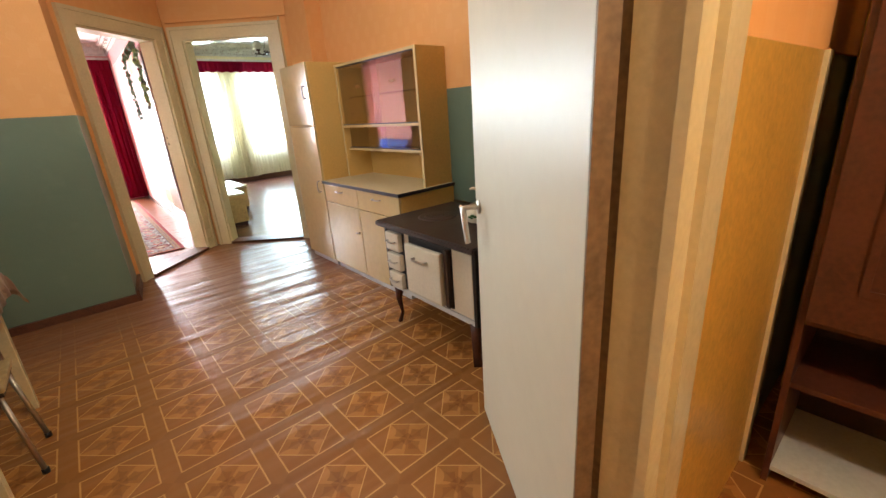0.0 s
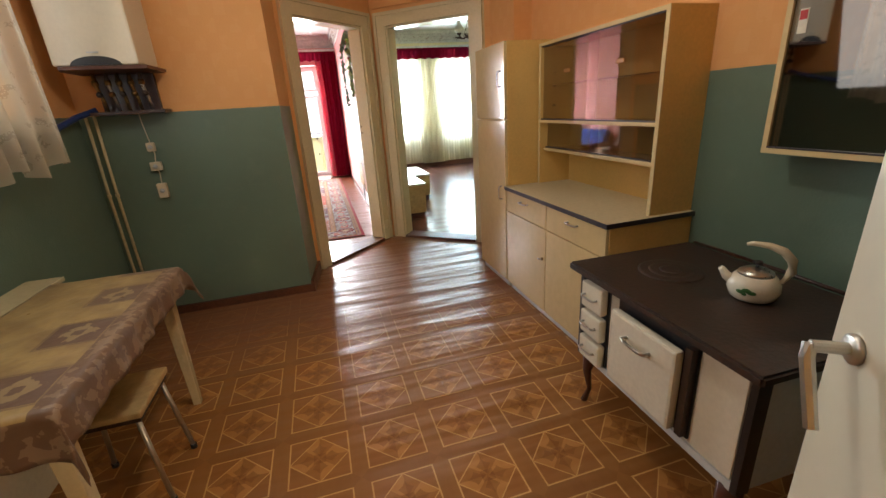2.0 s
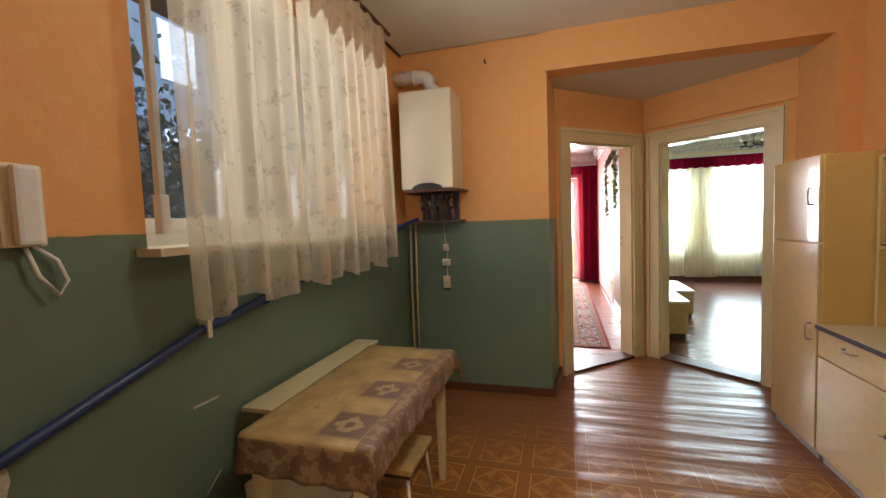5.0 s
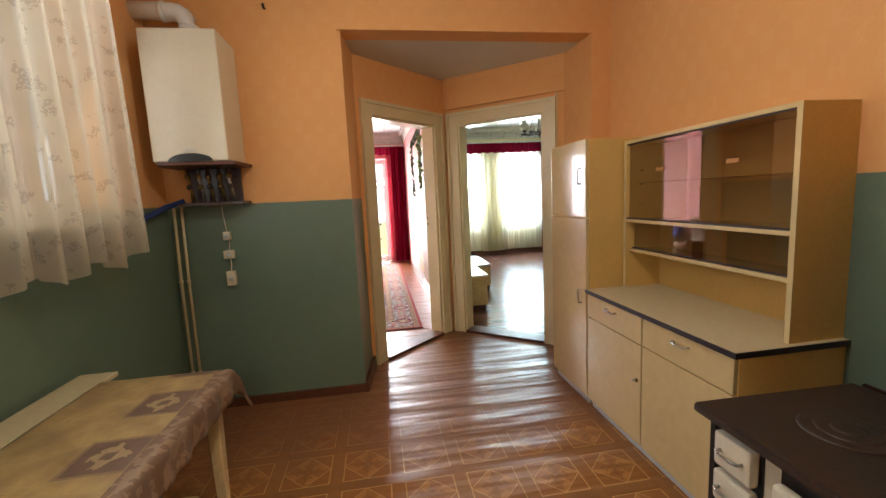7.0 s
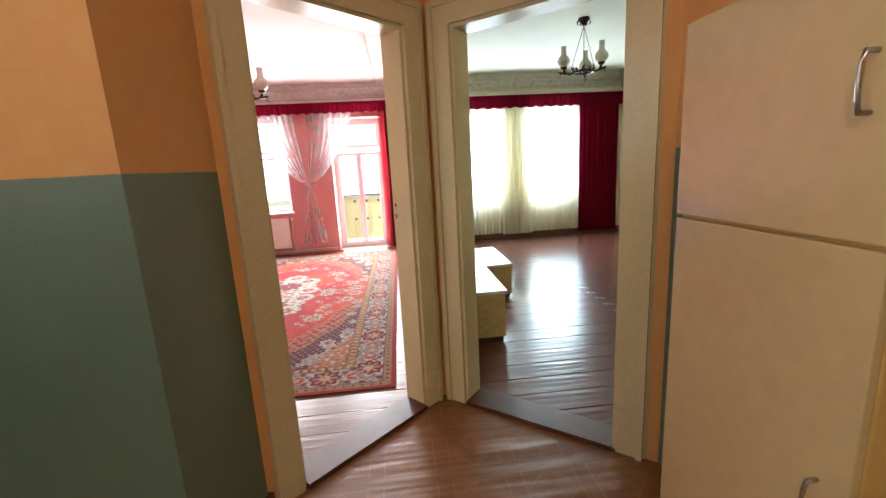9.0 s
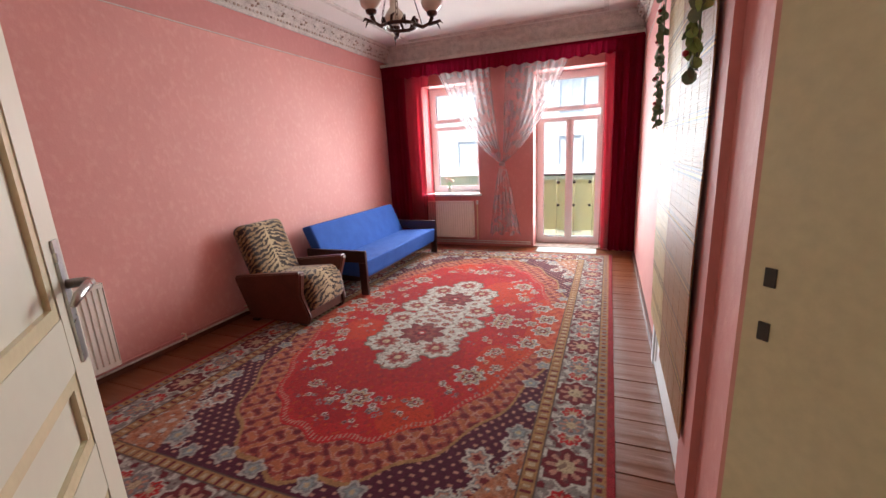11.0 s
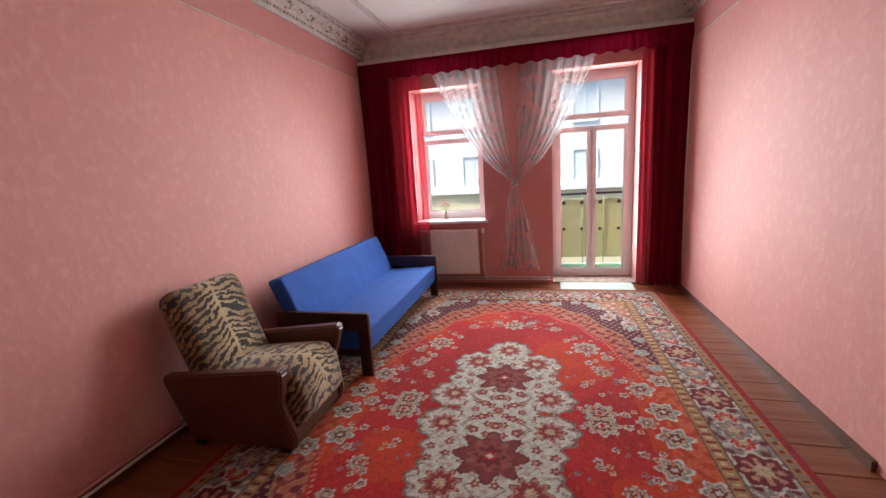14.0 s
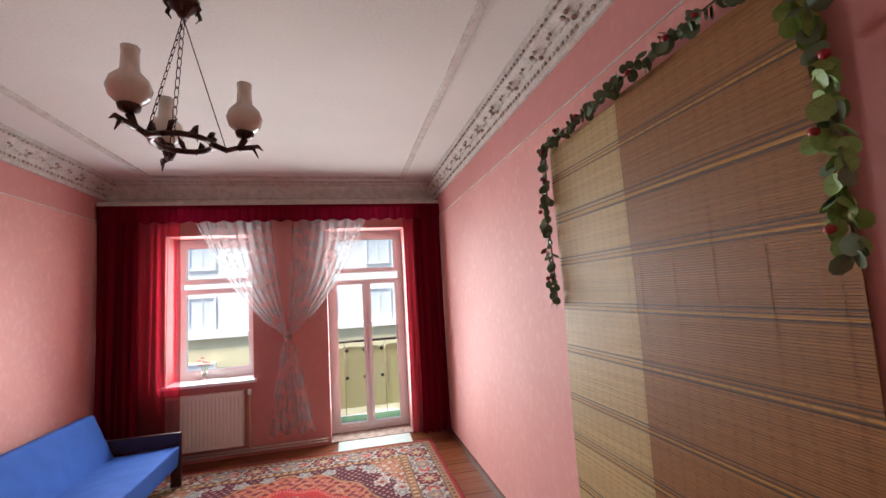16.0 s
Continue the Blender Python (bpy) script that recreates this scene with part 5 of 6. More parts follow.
    for cx, cy, r in ((0.0, 0.40, 0.30), (0.0, 0.0, 0.24), (0.21, 0.60, 0.19), (0.0, 0.83, 0.18), (0.30, 0.16, 0.17), (0.24, 0.36, 0.15)):
        dx, dy = a - cx, b - cy
        core |= np.hypot(dx, dy) < r * (0.93 + 0.07 * np.cos(9 * np.arctan2(dy, dx)))
    rim = np.zeros_like(core)
    rim[2:-2, 2:-2] = core[2:-2, 2:-2] & ~(core[:-4, 2:-2] & core[4:, 2:-2] & core[2:-2, :-4] & core[2:-2, 4:])
    put(core, white)
    # small blossoms strewn over the white ground, with thin stems
    gu, gv = (a + 0.0) / 0.092, b / 0.092 + np.floor(a / 0.092) * 0.5
    du, dv = (gu % 1 - 0.5) * 0.092, (gv % 1 - 0.5) * 0.092
    rr_, an_ = np.hypot(du, dv), np.arctan2(dv, du)
    put(core & (np.abs(np.sin(a * 34 + 2 * np.sin(b * 21))) < 0.11), grey, 0.7)
    put(core & (rr_ < 0.030 * (0.80 + 0.20 * np.cos(5 * an_))), (0.26, 0.030, 0.035))
    put(core & (rr_ < 0.010), cream)
    # scalloped lobes: dark outline, white ring, red-brown blossom
    for cx, cy, r_ in ((0.21, 0.62, 0.175), (0.0, 0.83, 0.165), (0.30, 0.16, 0.15)):
        flower(core, cx, cy, r_, 9, ((1.0, (0.20, 0.13, 0.10)), (0.95, white), (0.62, maroon), (0.56, pinkish), (0.46, (0.26, 0.030, 0.035)), (0.2, cream)))
    flower(core, 0.0, 0.40, 0.20, 8, ((1.0, (0.12, 0.02, 0.02)), (0.93, (0.20, 0.035, 0.035)), (0.60, (0.28, 0.06, 0.05)), (0.42, maroon), (0.20, red), (0.10, white)))
    for cx, cy in ((0.0, 0.0), (0.09, 0.07), (0.0, 0.15), (0.12, 0.20)):
        flower(core, cx, cy, 0.036, 5, ((1.0, (0.26, 0.030, 0.035)), (0.4, cream)))
    put(core & (ripple > 0.42), (0.30, 0.13, 0.10), 0.45)
    put(rim, (0.13, 0.08, 0.06), 0.8)
    # corner sprays
    corner = (oval > 1.12) & (a < hw - 0.40) & (b < hl - 0.40)
    for k in range(34):
        t = rng.rand()
        cx, cy = 1.02 - t * 0.45 * rng.rand(), 2.06 - (1 - t) * 0.85 * rng.rand()
        s = 0.03 + rng.rand() * 0.05
        flower(corner & (cx + cy > 2.35), cx, cy, s, 6, ((1.0, white), (0.75, grey), (0.6, pinkish), (0.3, maroon)), k)
    for cx, cy, r_ in ((1.01, 0.66, 0.055), (0.97, 0.90, 0.06), (1.02, 1.14, 0.06), (0.99, 1.38, 0.07), (0.16, 2.02, 0.07), (0.38, 1.99, 0.07), (0.58, 2.03, 0.06), (0.76, 1.96, 0.09)):
        flower((oval > 1.0) & (a < hw - 0.40) & (b < hl - 0.40), cx, cy, r_, 5, ((1.0, (0.40, 0.38, 0.34)), (0.72, grey), (0.5, (0.26, 0.30, 0.30)), (0.25, cream)), cx * 9)
    far_corner = corner & (a / 1.05 + b / 2.09 > 1.72)
    put(far_corner & (ripple > -0.3), (0.42, 0.15, 0.06), 0.8)
    put(far_corner & (ripple < -0.42), white, 0.8)
    # border, from the inside out
    d = np.minimum(hw - a, hl - b)
    along = np.where(hw - a < hl - b, gy, gx)
    put(d < 0.400, (0.10, 0.06, 0.05))
    put(d < 0.392, gold)
    put((d < 0.385) & (d > 0.335) & ((along / 0.065) % 1 < 0.22), maroon)
    put((d < 0.375) & (d > 0.345) & ((along / 0.065 + 0.5) % 1 < 0.30), cream)
    put(d < 0.330, (0.09, 0.06, 0.05))
    put(d < 0.322, (0.24, 0.205, 0.185))
    put((d < 0.322) & (ripple > 0.28), (0.50, 0.46, 0.40))
    put((d < 0.322) & (ripple < -0.30), maroon)
    per = 0.62
    ph = (along / per) % 1
    for off, r, cc in ((0.5, 0.125, maroon), (0.17, 0.06, red), (0.83, 0.06, red), (0.0, 0.085, white)):
        dd = np.hypot((ph - off - np.round(ph - off)) * per, d - 0.21)
        ang = np.arctan2(d - 0.21, (ph - off - np.round(ph - off)) * per)
        inb = (d < 0.322) & (d > 0.098)
        e1 = r * (0.9 + 0.1 * np.cos(8 * ang))
        put(inb & (dd < e1 * 1.14), white)
        put(inb & (dd < e1), cc if cc != white else grey)
        put(inb & (dd < e1 * 0.72) & (np.cos(8 * ang) > 0), pinkish)
        put(inb & (dd < e1 * 0.38), cream)
    put(d < 0.100, (0.09, 0.06, 0.05))
    put(d < 0.092, gold)
    put((d < 0.085) & (d > 0.045) & ((along / 0.065) % 1 < 0.26), grey)
    put((d < 0.075) & (d > 0.052) & ((along / 0.065 + 0.5) % 1 < 0.3), maroon)
    put(d < 0.036, (0.30, 0.016, 0.022))
    mott = sum(np.sin(gx * fx + gy * fy + ph_) for fx, fy, ph_ in ((71, 23, 0.3), (-53, 67, 1.1), (97, -61, 2.0), (37, 89, 0.7), (-113, 31, 0.2), (141, 77, 1.9))) / 6
    put((oval < 0.92) & ~core & (mott > 0.36), maroon, 0.55)
    put((oval < 0.92) & ~core & (mott < -0.44), orange, 0.7)
    put((d < 0.322) & (d > 0.1) & (mott > 0.38), (0.10, 0.04, 0.04), 0.7)
    col *= (0.72 * (0.80 + 0.40 * grain) * (1 + 0.22 * mott))[..., None]
    n_top = (nx + 1) * (ny + 1)
    co = np.stack([gx, gy, 0.012 + 0.0015 * np.sin(gx * 9) * np.sin(gy * 5)], -1).reshape(-1, 3)
    idx = np.arange(n_top).reshape(nx + 1, ny + 1)
    quads = np.stack([idx[:-1, :-1], idx[1:, :-1], idx[1:, 1:], idx[:-1, 1:]], -1).reshape(-1, 4)
    me = bpy.data.meshes.new("woven_field")
    me.vertices.add(n_top)
    me.vertices.foreach_set("co", co.ravel())
    me.loops.add(quads.size)
    me.loops.foreach_set("vertex_index", quads.ravel().astype(np.int32))
    me.polygons.add(len(quads))
    me.polygons.foreach_set("loop_start", np.arange(0, quads.size, 4, dtype=np.int32))
    me.update(calc_edges=True)
    layer = me.color_attributes.new("weave", "FLOAT_COLOR", "POINT")
    layer.data.foreach_set("color", np.concatenate([col.reshape(-1, 3), np.ones((n_top, 1))], 1).ravel().astype(np.float32))
    me.materials.append(M["rug"])
    e = thing("rug", -0.83, 3.965, 0.0, 0, "large red oriental rug with white flower medallions", "rug")
    ob = new("woven_field", me)
    ob.parent = e
    boxes("backing", [(-hw + 0.002, hw - 0.002, -hl + 0.002, hl - 0.002, 0.001, 0.0095)], M["wood_bar"], e)
    return e


rug()
dm = thing("doormat", 0.02, 6.62, 0.0, 0, "pale mint doormat before the balcony door", "doormat")
box("mat_body", (-0.40, 0.40, -0.16, 0.13, 0.002, 0.016), M["doormat"], dm, bevel=0.004)


def sofa():
    e = thing("sofa", -2.12, 5.23, 0, 0, "blue upholstered sofa bed with dark wooden arms", "sofa")
    hl = 0.93

    def cushion(name, prof, material, label=""):
        bm = bmesh.new()
        v0 = [bm.verts.new((x, -hl, z)) for x, z in prof]
        v1 = [bm.verts.new((x, hl, z)) for x, z in prof]
        bm.faces.new(v0)
        bm.faces.new(v1[::-1])
        n_ = len(prof)
        for k in range(n_):
            bm.faces.new((v0[k], v1[k], v1[(k + 1) % n_], v0[(k + 1) % n_]))
        bmesh.ops.recalc_face_normals(bm, faces=bm.faces)
        bmesh.ops.bevel(bm, geom=bm.edges[:], offset=0.022, segments=3, affect="EDGES", profile=0.5)
        return part(name, bm, material, e, label)
    seat = cushion("seat", ((-0.22, 0.205), (0.335, 0.185), (0.350, 0.375), (-0.20, 0.345)), M["blue"])
    back = cushion("backrest", ((-0.30, 0.33), (-0.155, 0.315), (-0.335, 0.735), (-0.455, 0.705)), M["blue"])
    box("seat_frame", (-0.25, 0.28, -hl + 0.01, hl - 0.01, 0.14, 0.205), M["wood_dark"], e, "dark wooden seat frame")
    for y in (-1, 1):
        arm = box("arm", (-0.38, 0.355, y * (hl + 0.02) - 0.018, y * (hl + 0.02) + 0.018, 0.36, 0.487), M["wood_dark"], e, "dark stained arm board", 0.006)
        box("leg", (0.27, 0.355, y * (hl + 0.02) - 0.018, y * (hl + 0.02) + 0.018, 0.0, 0.36), M["wood_dark"], e, "dark stained leg", 0.005)
        box("leg", (-0.38, -0.31, y * (hl + 0.02) - 0.018, y * (hl + 0.02) + 0.018, 0.0, 0.36), M["wood_dark"], e, "dark stained leg", 0.005)


sofa()


def armchair():
    e = thing("armchair", -2.22, 3.69, 0, 0, "red-brown wooden armchair with tiger-striped plush", "armchair")

    def pad(name, size, at, tilt, puff):
        bm = bmesh.new()
        bmesh.ops.create_cube(bm, size=1, matrix=Matrix.Diagonal((*size, 1)))
        bmesh.ops.bevel(bm, geom=bm.edges[:], offset=min(size) * puff, segments=4, affect="EDGES", profile=0.5)
        bmesh.ops.transform(bm, matrix=Matrix.Translation(at) @ Matrix.Rotation(radians(tilt), 4, "Y"), verts=bm.verts)
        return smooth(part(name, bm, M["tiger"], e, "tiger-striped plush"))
    pad("seat", (0.58, 0.49, 0.18), (0.10, 0, 0.345), -6, 0.45)
    pad("front_roll", (0.15, 0.48, 0.28), (0.345, 0, 0.275), -4, 0.46)
    pad("backrest", (0.15, 0.54, 0.62), (-0.245, 0, 0.585), -19, 0.46)
    for y in (-1, 1):
        prof = ((-0.30, 0.02), (0.36, 0.02), (0.395, 0.10), (0.345, 0.30), (0.40, 0.50), (0.385, 0.525), (-0.36, 0.44), (-0.37, 0.40))
        bm = bmesh.new()
        v0 = [bm.verts.new((x, y * (0.225 + 0.09 * z), z)) for x, z in prof]
        v1 = [bm.verts.new((x, y * (0.265 + 0.15 * z), z)) for x, z in prof]
        bm.faces.new(v0)
        bm.faces.new(v1[::-1])
        for k in range(len(prof)):
            bm.faces.new((v0[k], v1[k], v1[(k + 1) % len(prof)], v0[(k + 1) % len(prof)]))
        bmesh.ops.recalc_face_normals(bm, faces=bm.faces)
        bmesh.ops.bevel(bm, geom=bm.edges[:], offset=0.012, segments=3, affect="EDGES")
        part("arm", bm, M["wood_red"], e, "polished red-brown arm panel")
        box("foot", (0.28, 0.34, y * 0.25 - 0.025, y * 0.25 + 0.025, 0.0, 0.02), M["black"], e, bevel=0)
        box("foot", (-0.28, -0.22, y * 0.25 - 0.025, y * 0.25 + 0.025, 0.0, 0.02), M["black"], e, bevel=0)
    box("base", (-0.28, 0.30, -0.228, 0.228, 0.06, 0.25), M["wood_dark"], e)
    box("front_rail", (0.335, 0.365, -0.232, 0.232, 0.055, 0.135), M["wood_red"], e, "polished front rail")


armchair()


def radiator(x, y, z, rz, w, h, label):
    """A panel radiator: its back to local -y... front faces +y, x along it."""
    e = thing("radiator", x, y, z, rz, label, "radiator")
    n_ = int(w / 0.036)
    step = w / n_
    bm = bmesh.new()
    pts = []
    for k in range(n_):
        x0 = -w / 2 + k * step
        pts += [(x0, 0.088), (x0 + step * 0.20, 0.088), (x0 + step * 0.30, 0.100), (x0 + step * 0.90, 0.100)]
    pts.append((w / 2, 0.088))
    lo = [bm.verts.new((px, py, 0.035)) for px, py in pts]
    hi = [bm.verts.new((px, py, h - 0.035)) for px, py in pts]
    for k in range(len(pts) - 1):
        bm.faces.new((lo[k], lo[k + 1], hi[k + 1], hi[k]))
    part("ribbed_panel", bm, M["rad"], e)
    for za, zb in ((0.0, 0.035), (h - 0.035, h - 0.012)):
        box("rim", (-w / 2, w / 2, 0.04, 0.098, za, zb), M["rad"], e, "", 0.004)
    box("back_panel", (-w / 2, w / 2, 0.02, 0.035, 0.01, h - 0.02), M["rad"], e)
    for s in (-1, 1):
        box("side_cover", (s * w / 2 - (0.004 if s > 0 else 0), s * w / 2 + (0.004 if s < 0 else 0), 0.02, 0.099, 0, h), M["rad"], e, bevel=0.001)
    m = int(w / 0.12)
    for k in range(m):
        xa = -w / 2 + w * k / m
        box("grille_bar", (xa + 0.004, xa + w / m - 0.004, 0.022, 0.096, h - 0.012, h), M["rad"], e, bevel=0.002)
    boxes("bracket", [(-w / 2 + 0.08, -w / 2 + 0.11, 0, 0.02, 0.05, h - 0.1), (w / 2 - 0.11, w / 2 - 0.08, 0, 0.02, 0.05, h - 0.1)], M["rad"], e)
    return e


radiator(PW, 1.74, 0.105, -90, 1.20, 0.60, "cream ribbed panel radiator on the pink wall")
radiator(-1.72, PN, 0.14, 180, 0.74, 0.56, "cream ribbed panel radiator under the window")
valve = thing("radiator_valve", -1.29, PN - 0.06, 0.62, 0, "white radiator valve with pipe", "valve")
lathe("head", [(0.018, 0), (0.02, 0.02), (0.02, 0.055), (0.014, 0.06), (0, 0.06)], M["white"], valve, (0, 0, 0.03), 14)
tube("pipe", [(0, 0, 0.04), (0, 0, -0.55)], 0.009, M["pipe_cream"], valve)
for k, z in enumerate((0.055, 0.085)):
    p = thing("skirting_pipe", PW + 0.035, 0.5, z, 0, "thin pink-painted heating pipe above the baseboard", "pipe", "skirting pipes")
    tube("run", [(0, 0.0, 0), (0, 2.0, 0.0), (0, 4.3, 0.0), (0, 6.18, 0)], 0.009, M["pink_band"] if k else M["stucco"], p, segs=8)
    for yy in (2.35, 3.0, 3.6):
        boxes("clip", [(-0.034, 0.012, yy, yy + 0.012, -0.012, 0.014)], M["plastic"], p)
    q = thing("skirting_pipe", PW + 0.05, PN - 0.035, z, 0, "thin pale heating pipe above the baseboard", "pipe", "skirting pipes")
    tube("run", [(0.0, 0, 0), (1.3, 0, 0), (2.14, 0, 0)], 0.009, M["stucco"], q, segs=8)

# window and balcony door
pvc_window("window_2", pose(-1.26, PN + 0.30, 0.80, 0, 0, 180), 0.87, 1.60, [(0.05, 0.82, 0.05, 1.02), (0.05, 0.82, 1.08, 1.55)], "white plastic window with transom", (0.10, 0.5))
structure(boxes("window_sill_2", [(-2.16, -1.23, PN - 0.06, PN + 0.30, 0.775, 0.805)], M["white"]), "white window sill", "sill")
bd = pvc_window("door_4", pose(0.47, PN + 0.30, 0.0, 0, 0, 180), 0.93, 2.45, [(0.05, 0.47, 0.06, 1.84), (0.46, 0.88, 0.06, 1.84), (0.05, 0.88, 1.93, 2.40)], "white plastic double balcony door with transom", (0.50, 1.05))
structure(boxes("door_sill", [(-0.46, 0.47, PN, PN + 0.30, -0.02, 0.02)], M["stucco_old"]), "pale sill of the balcony door", "sill")
v = thing("flower_vase", -1.78, PN + 0.10, 0.805, 0, "small glass vase with pink artificial flowers", "vase")
lathe("vase", [(0.025, 0), (0.03, 0.01), (0.022, 0.06), (0.03, 0.11), (0.027, 0.11), (0.018, 0.06), (0.0, 0.012)], M["glass_dark"], v, (0, 0, 0), 14)
random.seed(9)
for k in range(9):
    ang, rr, hh = k * 2.4, random.uniform(0.02, 0.08), random.uniform(0.17, 0.27)
    px, py = rr * math.cos(ang), rr * math.sin(ang) * 0.7
    tube("stem", [(0, 0, 0.05), (px * 0.5, py * 0.5, hh * 0.7), (px, py, hh)], 0.0025, M["leaf_light"], v, segs=5)
    bm = bmesh.new()
    for j in range(6):
        bmesh.ops.create_uvsphere(bm, u_segments=6, v_segments=4, radius=0.014, matrix=Matrix.Translation((px + 0.012 * math.cos(j * 1.05), py + 0.012 * math.sin(j * 1.05), hh)) @ Matrix.Diagonal((1, 1, 0.6, 1)))
    part("blossom", bm, M["pink_band"] if k % 3 else M["wood_pale"], v)

# curtains
rail = thing("curtain_rail", PW, 6.53, 2.70, 0, "long cream wooden curtain board", "curtain rail")
box("board", (0.01, PE - PW - 0.01, 0.0, 0.13, -0.025, 0.035), M["stucco"], rail)
boxes("bracket", [(0.4, 0.43, 0.13, 0.23, -0.02, 0.01), (1.7, 1.73, 0.13, 0.23, -0.02, 0.01), (3.0, 3.03, 0.13, 0.23, -0.02, 0.01)], M["stucco"], rail)


def drape(name, x0, x1, z0, z1, y, folds, depth, material, label, nu=120, hem=0.0, gather=1.0):
    e = thing(name, (x0 + x1) / 2, y, 0, 0, label, "curtain")
    w = x1 - x0

    def f(u, v):
        ph = u * folds * 2 * math.pi + 0.9 * math.sin(u * 9)
        k = 0.55 + 0.45 * v
        return ((u - 0.5) * w * (1 - (1 - gather) * v) + 0.010 * math.sin(ph * 0.5 + 3 * v), depth * k * math.sin(ph) + 0.3 * depth * math.sin(ph * 2.3 + v * 2),
                z1 + (z0 + hem * math.sin(ph * 0.5) - z1) * v)
    sheet("cloth", f, nu, 20, material, e)
    if name == "valance":
        boxes("heading_tape", [(-w / 2, w / 2, -0.020, -0.016, z1 - 0.035, z1 - 0.004)], material, e, "gathered heading band")
        boxes("hem", [(-w / 2, w / 2, -0.004, 0.004, z0 + 0.010, z0 + 0.018)], material, e)
    return e


drape("curtain", PW + 0.004, -2.30, 0.05, 2.68, 6.56, 5, 0.035, M["red"], "dark red heavy curtain", 90)
drape("sheer_curtain", -2.40, -1.94, 0.06, 2.68, 6.60, 6, 0.028, M["red_sheer"], "translucent red curtain beside the window", 100)
drape("curtain", 0.56, PE - 0.004, 0.05, 2.68, 6.56, 5, 0.035, M["red"], "dark red heavy curtain", 90)
drape("sheer_curtain", 0.44, 0.62, 0.06, 2.68, 6.60, 4, 0.026, M["red_sheer"], "translucent red curtain beside the balcony door", 70)
drape("valance", PW + 0.03, PE - 0.02, 2.51, 2.69, 6.51, 44, 0.014, M["red"], "dark red gathered valance", 420, 0.012)


def tied_lace():
    e = thing("lace_curtain", -0.88, 6.63, 0, 0, "white lace curtains tied together between the windows", "curtain")

    def wing(x0, x1, side):
        def f(u, v):
            top = x0 + (x1 - x0) * u
            k = v ** (1.0 + 0.35 * math.sin(u * 3.1))
            x = top + (0.0 + side * 0.02 * (1 - u) - top) * k
            z = 2.66 + (1.24 - 2.66) * (v + 0.16 * math.sin(math.pi * v) * abs(top))
            ph = u * 52 + 2 * math.sin(v * 3)
            return (x, (0.020 * (1 - v) + 0.012) * math.sin(ph) + side * 0.008, z)
        sheet("lace", f, 120, 40, M["lace"], e)
    wing(-0.98, -0.17, -1)
    wing(0.94, 0.07, 1)

    def tail(u, v):
        w = 0.035 + 0.20 * v ** 0.8
        return ((u - 0.5) * 2 * w + 0.03 * v, (0.012 + 0.022 * v) * math.sin(u * 34 + v), 1.24 - v * (1.02 + 0.03 * math.sin(u * 20)))
    sheet("lace", tail, 80, 30, M["lace"], e)
    lathe("tie", [(0.036, 0), (0.046, 0.02), (0.046, 0.04), (0.036, 0.06)], M["lace"], e, (0, 0, 1.21), 18)


tied_lace()


